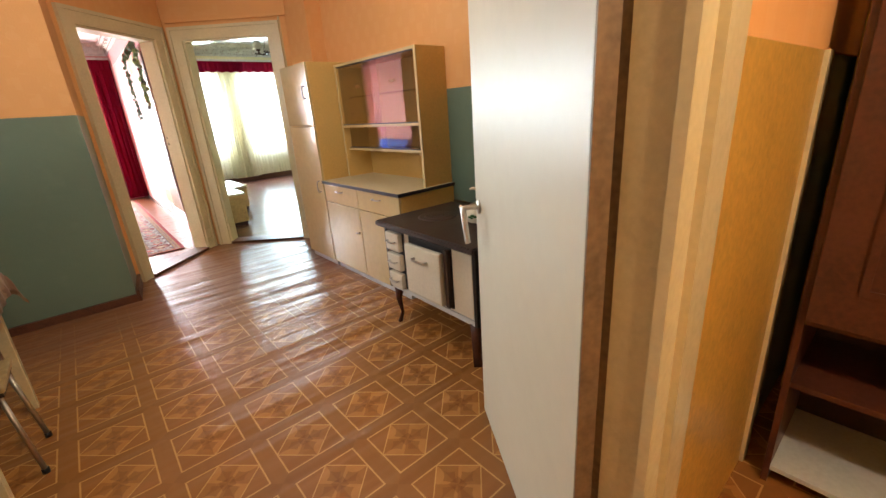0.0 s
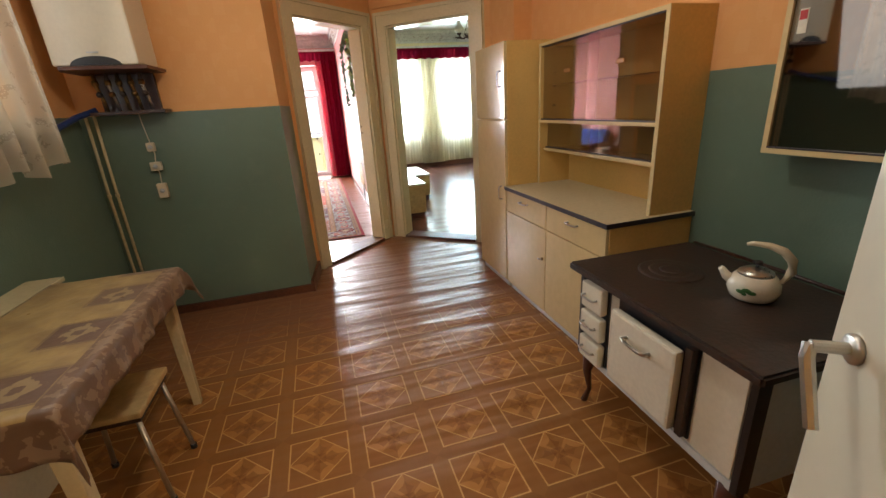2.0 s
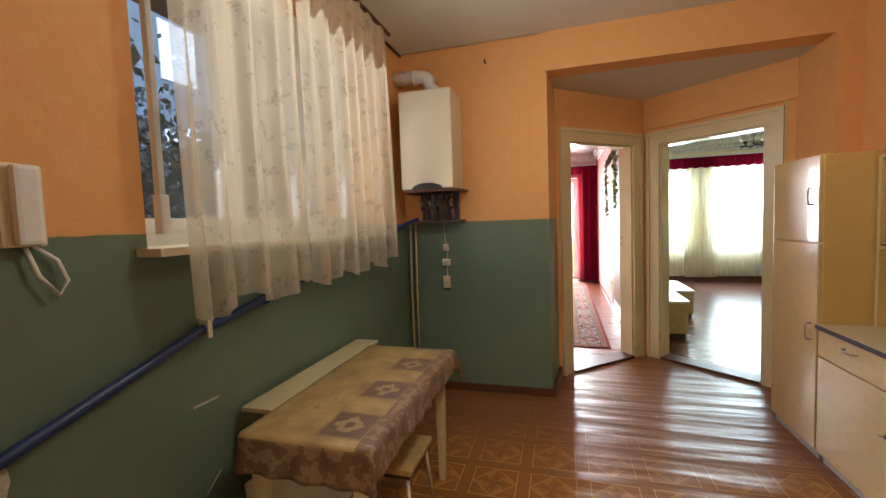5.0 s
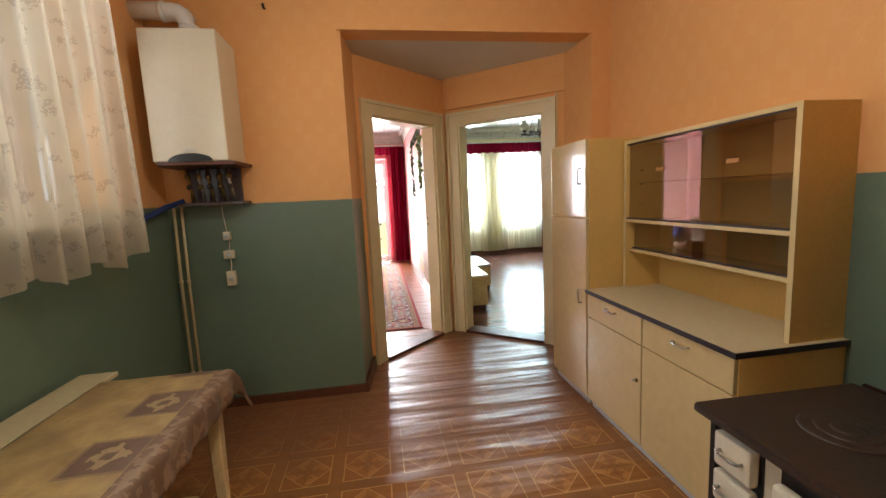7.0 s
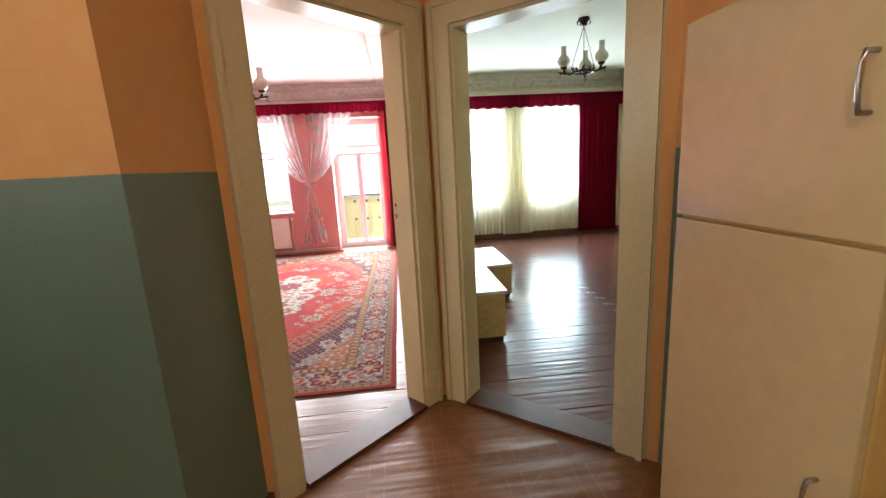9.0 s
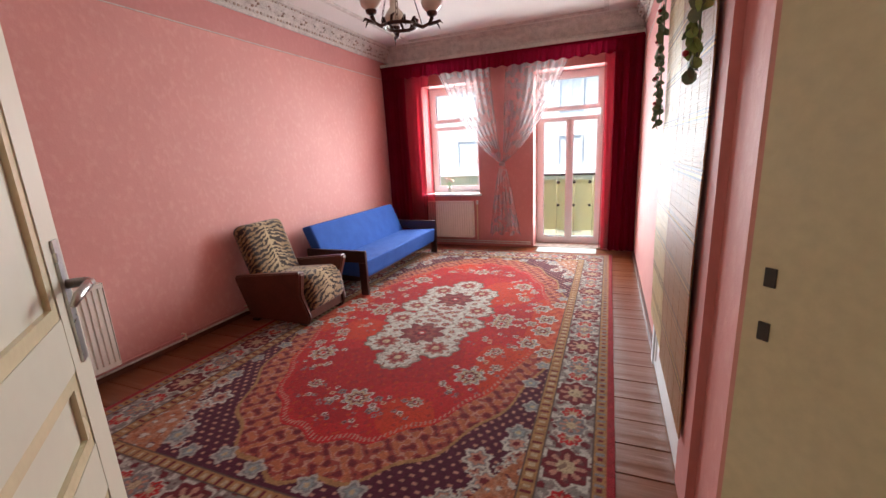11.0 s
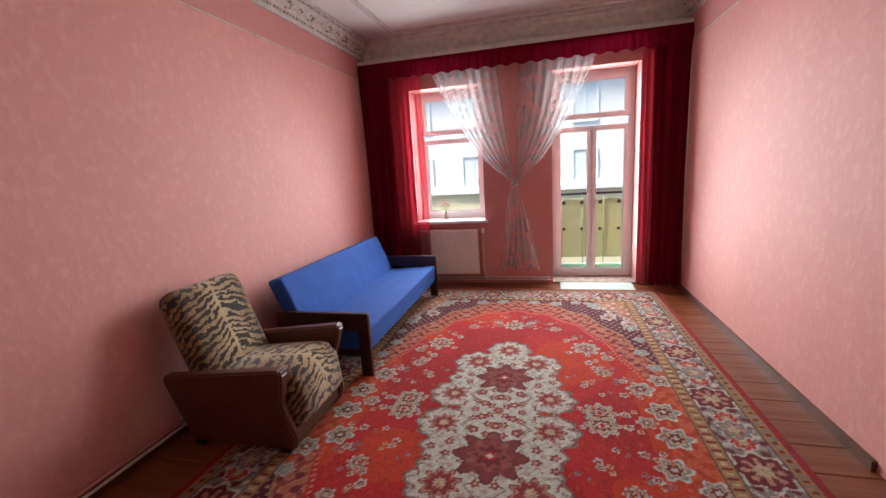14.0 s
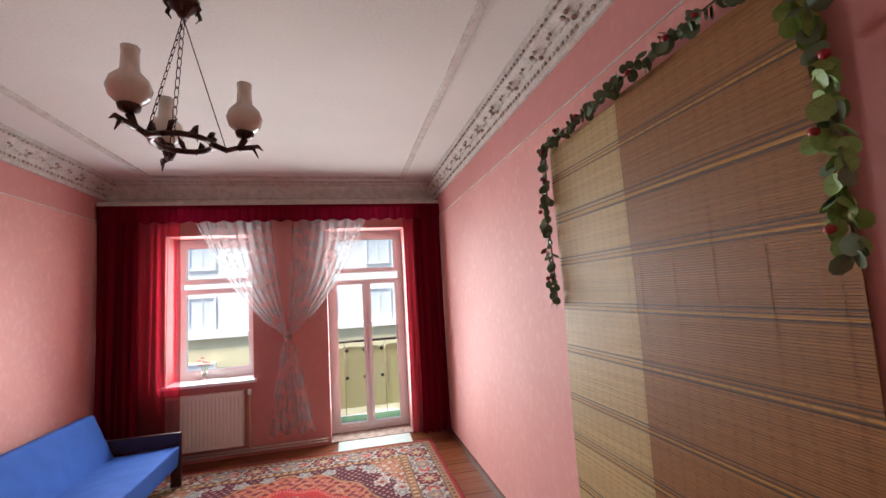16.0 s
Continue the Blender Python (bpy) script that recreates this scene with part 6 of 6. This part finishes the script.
# stucco cornice with flowers, and the frame on the ceiling
def cornice(name, p, q, inward, h0, h1, material, flowers=True):
    d = Vector((q[0] - p[0], q[1] - p[1], 0))
    n = Vector((inward[0], inward[1], 0))
    prof = ((0.0, h0), (0.022, h0), (0.026, h0 + 0.022), (0.016, h0 + 0.032), (0.03, h0 + 0.075), (0.06, h0 + 0.125), (0.098, h0 + 0.155), (0.100, h0 + 0.178), (0.118, h0 + 0.186), (0.118, h1), (0.0, h1))
    bm = bmesh.new()
    ends = []
    for c in (p, q):
        ends.append([bm.verts.new(Vector((c[0], c[1], z)) + n * o) for o, z in prof])
    for k in range(len(prof)):
        bm.faces.new((ends[0][k], ends[1][k], ends[1][(k + 1) % len(prof)], ends[0][(k + 1) % len(prof)]))
    bmesh.ops.recalc_face_normals(bm, faces=bm.faces)
    ob = structure(part(name, bm, material), "old stucco cornice with worn flower ornament", "cornice")
    if flowers:
        u = d.normalized()
        L = d.length
        bm2, bm3 = bmesh.new(), bmesh.new()
        random.seed(len(name))
        k = 0.0
        tilt = Matrix.Rotation(math.atan2(u.y, u.x), 4, "Z")
        while k < L - 0.06:
            c = Vector((p[0], p[1], 0)) + u * (k + 0.08)
            big = int(k / 0.17) % 2 == 0
            for j in range(6 if big else 4):
                rr = 0.030 if big else 0.022
                o = 0.058 + 0.7 * rr * math.cos(j * 1.05)
                z = h0 + 0.108 + 0.9 * rr * math.sin(j * 1.05)
                bmesh.ops.create_uvsphere(bm2 if random.random() < 0.55 else bm3, u_segments=6, v_segments=4, radius=0.016 if big else 0.012,
                                          matrix=Matrix.Translation(c + n * o + Vector((0, 0, z)) + u * (rr * math.cos(j * 1.05))) @ Matrix.Diagonal((1, 1, 0.75, 1)))
            for j in (-1, 1):
                bmesh.ops.create_uvsphere(bm3, u_segments=6, v_segments=4, radius=0.02, matrix=Matrix.Translation(c + n * 0.05 + Vector((0, 0, h0 + 0.10)) + u * (j * 0.055)) @ tilt @ Matrix.Rotation(radians(35 * j), 4, "X") @ Matrix.Diagonal((1.5, 0.4, 0.5, 1)))
            k += 0.17
        for i in range(int(L / 0.045)):
            c = Vector((p[0], p[1], 0)) + u * (0.02 + i * 0.045)
            put = bm2 if i % 3 else bm3
            bmesh.ops.create_cube(put, size=0.018, matrix=Matrix.Translation(c + n * 0.022 + Vector((0, 0, h0 + 0.052))) @ tilt)
            bmesh.ops.create_cube(put, size=0.012, matrix=Matrix.Translation(c + n * 0.106 + Vector((0, 0, h0 + 0.170))) @ tilt)
        a_ = part("flower_relief", bm3, M["stucco"], ob)
        b_ = part("bare_relief", bm2, M["stucco_old"], ob, "relief worn to bare plaster")
        a_["kind"] = b_["kind"] = "stuff"
    return ob


cornice("cornice_east", (PE, 1.42), (PE, PN), (-1, 0), 2.785, PH, M["stucco"])
cornice("cornice_west", (PW, 0.47), (PW, PN), (1, 0), 2.785, PH, M["stucco"])
cornice("cornice_north", (PW, PN), (PE, PN), (0, -1), 2.785, PH, M["stucco"], False)
fx0, fx1, fy0, fy1 = PW + 0.46, PE - 0.42, 1.1, PN - 0.24
for nm, d in (("trim_frame_west", (fx0, fx0 + 0.05, fy0, fy1)), ("trim_frame_east", (fx1 - 0.05, fx1, fy0, fy1)), ("trim_frame_north", (fx0 + 0.05, fx1 - 0.05, fy1 - 0.05, fy1)), ("trim_frame_south", (fx0 + 0.05, fx1 - 0.05, fy0, fy0 + 0.05))):
    structure(box(nm, (*d, PH - 0.022, PH + 0.004), M["stucco"], None, "", 0.008), "stucco frame moulding on the ceiling", "trim")


def chandelier(x, y, top, drop, label, turn=0.0):
    e = thing("chandelier", x, y, top, turn, label, "chandelier")
    can = lathe("canopy", [(0.0, -0.085), (0.02, -0.08), (0.035, -0.05), (0.060, -0.03), (0.066, 0.0)], M["bronze"], e, (0, 0, 0), 16)
    for k in range(6):
        a_ = k * math.pi / 3
        tube("canopy_leaf", [(0.055 * math.cos(a_), 0.055 * math.sin(a_), -0.01), (0.075 * math.cos(a_), 0.075 * math.sin(a_), -0.05), (0.055 * math.cos(a_), 0.055 * math.sin(a_), -0.08)], [0.010, 0.009, 0.003], M["bronze"], can, segs=6)
    zb = -drop
    ringr = 0.115
    pts = [(ringr * math.cos(t * 0.3491), ringr * math.sin(t * 0.3491), zb + 0.02) for t in range(19)]
    tube("ring", pts, 0.013, M["bronze"], e, segs=8)
    for k in range(9):
        a_ = k * 0.698
        tube("ring_leaf", [(ringr * math.cos(a_), ringr * math.sin(a_), zb + 0.03), ((ringr + 0.01) * math.cos(a_ + 0.1), (ringr + 0.01) * math.sin(a_ + 0.1), zb + 0.06), ((ringr - 0.01) * math.cos(a_ + 0.25), (ringr - 0.01) * math.sin(a_ + 0.25), zb + (0.085 if k % 2 else 0.0))], [0.011, 0.013, 0.002], M["bronze"], e, segs=6)
    for k in range(3):
        a_ = k * 2.0944 + 0.35
        ca, sa = math.cos(a_), math.sin(a_)
        arm = tube("arm", [(ringr * ca, ringr * sa, zb + 0.02), (0.17 * ca, 0.17 * sa, zb - 0.005), (0.22 * ca, 0.22 * sa, zb + 0.01), (0.245 * ca, 0.245 * sa, zb + 0.05)], [0.014, 0.013, 0.012, 0.016], M["bronze"], e)
        for j, (bo, bz) in enumerate(((0.03, -0.035), (0.05, 0.0))):
            tube("leaf", [(0.22 * ca, 0.22 * sa, zb + 0.005), ((0.25 + bo) * ca, (0.25 + bo) * sa, zb + 0.02 + bz * 0.3), ((0.27 + bo) * ca, (0.27 + bo) * sa, zb + bz)], [0.013, 0.010, 0.002], M["bronze"], arm, segs=6)
        lamp_at = (0.245 * ca, 0.245 * sa, zb + 0.05)
        cup = lathe("cup", [(0.012, 0.0), (0.035, 0.012), (0.040, 0.03), (0.034, 0.038)], M["bronze"], arm, lamp_at, 14)
        lathe("shade", [(0.034, 0.030), (0.066, 0.062), (0.076, 0.097), (0.064, 0.132), (0.033, 0.167), (0.030, 0.236), (0.032, 0.262), (0.029, 0.262), (0.027, 0.236), (0.029, 0.170)], M["opal"], e, lamp_at, 20, "opal glass lamp chimney")
        # chain of real links
        p0, p1 = Vector((0, 0, -0.085)), Vector((0.165 * ca, 0.165 * sa, zb + 0.012))
        m_ = 14
        bm = bmesh.new()
        dirn = (p1 - p0).normalized()
        for i in range(m_):
            c = p0.lerp(p1, (i + 0.5) / m_)
            side = dirn.cross(Vector((0, 0, 1)) if i % 2 else Vector((ca, sa, 0.2))).normalized()
            hl_ = (p1 - p0).length / m_ * 0.62
            loop = [c + dirn * (hl_ * math.cos(t * 0.7854)) + side * (0.008 * math.sin(t * 0.7854)) for t in range(9)]
            tube_into(bm, loop, 0.0022, 5)
        part("chain", bm, M["bronze"], e)
    return e


chandelier(-0.90, 3.68, PH, 0.68, "dark bronze chandelier with three opal glass chimneys", -15)


# bamboo wall mat over a closed door, with its garland
def mat_on_wall():
    hid = thing("door_5", PE, 2.90, 0, 0, "white panelled door hidden behind the bamboo mat", "door")
    hid["kind"] = "structure"
    boxes("frame", [(-0.03, 0.0, 0.66, 0.74, 0, 2.2), (-0.03, 0.0, -0.44, 0.66, 2.12, 2.2)], M["enamel_grey"], hid)
    boxes("frame", [(-0.03, 0.0, -0.62, -0.40, 0, 2.3)], M["pink_band"], hid, "pink-painted side of the frame")
    boxes("slab", [(-0.022, -0.002, -0.40, 0.66, 0.01, 2.12)], M["white"], hid)
    boxes("moulding", [(-0.03, -0.022, 0.08, 0.56, 0.30, 0.325), (-0.03, -0.022, 0.535, 0.56, 0.08, 0.30), (-0.03, -0.022, -0.40, 0.0, 0.30, 0.325)], M["white"], hid)
    e = thing("bamboo_mat", PE - 0.048, 3.02, 0, 0, "brown woven bamboo mats hung on the wall", "wall mat")
    random.seed(3)
    for nm, y0, y1, z0, z1, mt, xo in (("mat", -0.61, 0.11, 0.27, 2.36, "bamboo", 0.0), ("mat", 0.1105, 0.66, 0.31, 2.34, "bamboo_glare", 0.0)):
        bm = bmesh.new()
        z = z0
        while z < z1:
            hgt = random.uniform(0.0065, 0.0095)
            j = random.uniform(-0.0003, 0.0003)
            xx = xo + 0.004 * math.sin(z * 5) + random.uniform(-0.0008, 0.0008)
            put_box(bm, xx - 0.0028, xx + 0.0028, y0 + j, y1 + j, z, z + hgt - 0.0008)
            z += hgt
        sticks = part(nm, bm, M[mt], e, "pale bamboo strip mat with window glare in its colour" if mt == "bamboo_glare" else "")
        sticks["kind"] = "stuff"
        bm = bmesh.new()
        for k in range(int((y1 - y0) / 0.16) + 1):
            yy = y0 + 0.04 + k * 0.16
            if yy < y1:
                tube_into(bm, [(xo + 0.004 * math.sin(zt * 5) - 0.0034, yy, zt) for zt in (z0 + (z1 - z0) * i / 16 for i in range(17))], 0.0004, 4)
        part("binding_thread", bm, M[mt], e)

    g = thing("garland", PE - 0.07, 3.02, 0, 0, "artificial green ivy garland with red berries", "garland")
    path = [Vector((0, 0.68, 1.56)), Vector((-0.01, 0.69, 1.95)), Vector((-0.01, 0.66, 2.36)), Vector((-0.01, 0.2, 2.39)), Vector((-0.01, -0.3, 2.41)), Vector((-0.015, -0.60, 2.40)), Vector((-0.025, -0.63, 2.05)), Vector((-0.03, -0.64, 1.66))]
    tube("stem", path, 0.004, M["leaf"], g, segs=5)
    meshes = []
    for s in range(2):
        bm = bmesh.new()
        rim = [(0, 0), (0.22, 0.33), (0.55, 0.44), (0.88, 0.28), (1.0, 0.0), (0.88, -0.28), (0.55, -0.44), (0.22, -0.33)]
        c = bm.verts.new((0.5, 0, 0.06))
        vs = [bm.verts.new((x, y, -0.03 if s else 0.02)) for x, y in rim]
        for k in range(8):
            bm.faces.new((c, vs[k], vs[(k + 1) % 8]))
        me = bpy.data.meshes.new("leaf")
        bm.to_mesh(me)
        bm.free()
        me.materials.append(M["leaf_light" if s else "leaf"])
        meshes.append(me)
    seg_len = [(path[i + 1] - path[i]).length for i in range(len(path) - 1)]
    total = sum(seg_len)
    count = 290
    for k in range(count):
        s = total * k / count
        i = 0
        while s > seg_len[i]:
            s -= seg_len[i]
            i += 1
        c = path[i].lerp(path[i + 1], s / seg_len[i])
        fresh_ = i >= 5
        ob = new("leaf", meshes[1 if fresh_ and random.random() < 0.7 else 0])
        ob.parent = g
        size = random.uniform(0.045, 0.07) * (0.9 if fresh_ else 0.75)
        ob.matrix_basis = Matrix.Translation(c + Vector((random.uniform(-0.025, 0.0), random.uniform(-0.02, 0.02), random.uniform(-0.02, 0.02)))) @ Euler((random.uniform(0, 6.28), random.uniform(0.6, 1.5), random.uniform(0, 6.28))).to_matrix().to_4x4() @ Matrix.Diagonal((size, size, size, 1))
    for k in range(16):
        s = total * (k + 0.5) / 16
        i = 0
        while s > seg_len[i]:
            s -= seg_len[i]
            i += 1
        c = path[i].lerp(path[i + 1], s / seg_len[i]) + Vector((-0.03, random.uniform(-0.03, 0.03), random.uniform(-0.03, 0.03)))
        lathe("berry", [(0.0, -0.013), (0.011, -0.006), (0.012, 0.004), (0.0, 0.013)], M["berry"], g, c, 8)


mat_on_wall()


# ---- cream room, seen through its doorway ----
for x in (1.75, 3.27):
    pvc_window("window_3", pose(x + (1.05 if x < 2 else 0.98), 7.22, 0.75, 0, 0, 180), 1.05 if x < 2 else 0.98, 1.70, [(0.05, 0.5, 0.05, 1.65), (0.5, 0.95, 0.05, 1.65)], "white window behind net curtains")
rail_c = thing("curtain_rail", 1.12, 6.72, 2.74, 0, "cream wooden curtain board in the cream room", "curtain rail")
box("board", (0.0, 4.05, 0.0, 0.23, -0.02, 0.03), M["stucco"], rail_c)
drape("valance", 1.15, 5.15, 2.50, 2.73, 6.72, 40, 0.014, M["red"], "dark red gathered valance", 360, 0.010)
drape("net_curtain", 1.15, 4.36, 0.12, 2.72, 6.82, 44, 0.030, M["net"], "long cream net curtain over the windows", 480)
drape("curtain", 2.72, 3.32, 0.10, 2.72, 6.77, 12, 0.030, M["net"], "gathered cream curtain between the windows", 160)
drape("curtain", 4.28, 5.08, 0.06, 2.72, 6.76, 9, 0.035, M["red"], "dark red heavy curtain", 140)
cornice("cornice_cream_north", (1.10, 6.95), (5.22, 6.95), (0, -1), 2.86, 3.12, M["stucco"])
cornice("cornice_cream_east", (5.22, 0.7), (5.22, 6.95), (-1, 0), 2.86, 3.12, M["stucco"], False)
chandelier(3.05, 3.9, 3.12, 0.62, "bronze chandelier with opal shades", 40)


def low_chest(x, y, w, d, h, label):
    e = thing("low_chest", x, y, 0, 0, label, "chest")
    box("body", (-w / 2, w / 2, -d / 2, d / 2, 0.05, h - 0.03), M["wood_pale"], e, "pale wooden body")
    box("lid", (-w / 2 - 0.01, w / 2 + 0.015, -d / 2 - 0.015, d / 2 + 0.015, h - 0.03, h), M["enamel"], e, "white top board", 0.006)
    box("plinth", (-w / 2 + 0.02, w / 2 - 0.02, -d / 2 + 0.02, d / 2 - 0.02, 0, 0.05), M["wood_dark"], e, bevel=0)


low_chest(1.34, 2.55, 0.44, 1.0, 0.46, "low pale wooden chest beside the doorway")
low_chest(1.52, 3.65, 0.80, 0.95, 0.40, "wide low pale wooden chest by the wall")


# ---- balcony, street and the house across it ----
ground = structure(boxes("ground", [(-400, 400, -400, 400, -7.2, -7.0)], M["asphalt"]), "grey street far below", "ground")
bal = thing("balcony", 0.0, 7.16, -0.12, 0, "balcony with iron railing, reed screen and green carpet", "balcony")
boxes("slab", [(-1.3, 1.3, 0.0, 1.15, -0.15, 0.0)], M["facade"], bal)
box("carpet", (-1.25, 1.25, 0.02, 1.05, 0.0, 0.012), M["green"], bal, "green artificial grass", 0)
tube("handrail", [(-1.28, 1.10, 1.08), (1.28, 1.10, 1.08)], 0.018, M["wood_dark"], bal)
for k in range(9):
    tube("baluster", [(-1.2 + k * 0.3, 1.10, 0.0), (-1.2 + k * 0.3, 1.10, 1.07)], 0.006, M["pipe_cream"], bal, segs=6)
    lathe("rosette", [(0.03, 0), (0.03, 0.012), (0.0, 0.012)], M["iron"], bal, (-1.05 + k * 0.26, 1.085, 0.95), 8, "", Matrix.Rotation(radians(90), 4, "X"))
    lathe("rosette", [(0.025, 0), (0.025, 0.012), (0.0, 0.012)], M["iron"], bal, (-1.05 + k * 0.26, 1.085, 0.55), 8, "", Matrix.Rotation(radians(90), 4, "X"))
bm = bmesh.new()
random.seed(2)
for k in range(120):
    put_box(bm, -1.25 + k * 0.0208, -1.25 + k * 0.0208 + 0.019, 1.125 + random.uniform(-0.003, 0.003), 1.140, 0.10, 1.0 + random.uniform(-0.02, 0.01))
part("reed_screen", bm, M["reed"], bal, "yellow reed screen")


def house(x, y, w, h, cols, storeys, label):
    e = thing("house", x, y, -7.0, 0, label, "house")
    box("wall", (-w / 2, w / 2, 0, 8, 0, h), M["facade"], e, bevel=0)
    box("ground_floor", (-w / 2 - 0.05, w / 2 + 0.05, -0.12, 8, 0, h * 0.52), M["facade_low"], e, "yellow lower storeys", 0)
    boxes("string_course", [(-w / 2 - 0.1, w / 2 + 0.1, -0.25, 0, h * 0.52, h * 0.52 + 0.25)], M["facade"], e)
    prism("roof", [(-w / 2 - 0.4, -0.5), (w / 2 + 0.4, -0.5), (w / 2 + 0.4, 8.4), (-w / 2 - 0.4, 8.4)], h, h + 0.5, M["roof"], e, "red-brown tiled roof")
    for i in range(cols):
        for j in range(storeys):
            cx = -w / 2 + w * (i + 0.5) / cols
            z0 = 1.0 + j * (h - 1.0) / storeys
            yy = -0.12 if z0 < h * 0.5 else 0.0
            wd = boxes("window", [(cx - 0.62, cx + 0.62, yy - 0.05, yy + 0.02, z0 - 0.08, z0), (cx - 0.62, cx + 0.62, yy - 0.05, yy + 0.02, z0 + 1.7, z0 + 1.78), (cx - 0.62, cx - 0.54, yy - 0.05, yy + 0.02, z0, z0 + 1.7), (cx + 0.54, cx + 0.62, yy - 0.05, yy + 0.02, z0, z0 + 1.7), (cx - 0.03, cx + 0.03, yy - 0.03, yy + 0.02, z0, z0 + 1.7)], M["white"], e)
            boxes("pane", [(cx - 0.54, cx + 0.54, yy - 0.012, yy - 0.006, z0, z0 + 1.7)], M["pane_far"], wd)


house(0.0, 24.0, 34.0, 13.5, 12, 4, "pale rendered town house across the street")


# added wing, raised to 30 m to keep the sun off the courtyard
cw = thing("house", -11.0, -2.0, -7.0, 0, "made-up tall grey wing that shades the courtyard outside the kitchen", "house")
box("wall", (-2, 0, -22, 14, 0, 30), M["facade_grey"], cw, bevel=0)
prism("roof", [(-2.5, -22.4), (0.4, -22.4), (0.4, 14.4), (-2.5, 14.4)], 30.0, 30.5, M["roof"], cw)
for j in range(9):
    for i in range(5):
        wd = boxes("window", [(0, 0.05, -10 + i * 4.5, -8.8 + i * 4.5, 1 + j * 3, 2.7 + j * 3)], M["white"], cw)
        boxes("pane", [(0.05, 0.06, -9.92 + i * 4.5, -8.88 + i * 4.5, 1.08 + j * 3, 2.62 + j * 3)], M["pane_far"], wd)
def courtyard_tree(x, y, top):
    """A leafy tree: tapered trunk, forked limbs, a loose crown of single leaves."""
    e = thing("tree", x, y, -7.0, 0, "leafy courtyard tree outside the kitchen window", "tree")
    tube("trunk", [(0, 0, 0), (0.1, 0.05, 3.0), (0.0, 0.15, 6.0), (0.1, 0.1, top - 1.5)], [0.26, 0.20, 0.14, 0.05], M["wood_worn"], e)
    random.seed(12)
    tips = []
    for k in range(16):
        a, z0 = k * 2.4, 4.2 + k * (top - 5.6) / 16
        ln = random.uniform(1.1, 2.1) * (1.15 - 0.4 * k / 16)
        mid = Vector((ln * 0.5 * math.cos(a), ln * 0.5 * math.sin(a), z0 + 0.35))
        tip = Vector((ln * math.cos(a), ln * math.sin(a), z0 + random.uniform(0.5, 1.1)))
        tube("limb", [(0.05, 0.1, z0), mid, tip], [0.07, 0.04, 0.012], M["wood_worn"], e, segs=6)
        tips += [mid, tip, (mid + tip) / 2]
    bm = bmesh.new()
    for c in tips:
        for k in range(210):
            p = c + Vector((random.gauss(0, 0.36), random.gauss(0, 0.36), random.gauss(0, 0.28)))
            m = Matrix.Translation(p) @ Euler((random.uniform(0, 6.3), random.uniform(0, 6.3), random.uniform(0, 6.3))).to_matrix().to_4x4()
            h = random.uniform(0.045, 0.085)
            bm.faces.new([bm.verts.new(m @ Vector(v_)) for v_ in ((-h, 0, 0), (0, -h * 0.55, 0.01), (h, 0, 0), (0, h * 0.55, 0.01))])
    crown = part("crown", bm, M["tree_leaf"], e, "loose green foliage")
    crown["kind"] = "stuff"


courtyard_tree(-4.6, -1.6, 12.0)
courtyard_tree(-5.4, 1.4, 11.2)
# outer shell that closes the flat around the rooms
structure(boxes("wall_outer", [(-3.2, -2.9, -0.2, 7.2, -7.0, 4.2), (5.82, 6.1, -6.2, 7.4, -7.0, 4.2), (-1.72, 6.1, -6.4, -6.12, -7.0, 4.2), (2.42, 2.6, -6.1, 0.5, -0.3, 4.2)], M["facade"]), "rendered outer wall of the house", "wall")
structure(boxes("roof", [(-3.2, 6.1, -6.4, 7.18, 3.4, 3.6)], M["roof"]), "house slab above", "roof")
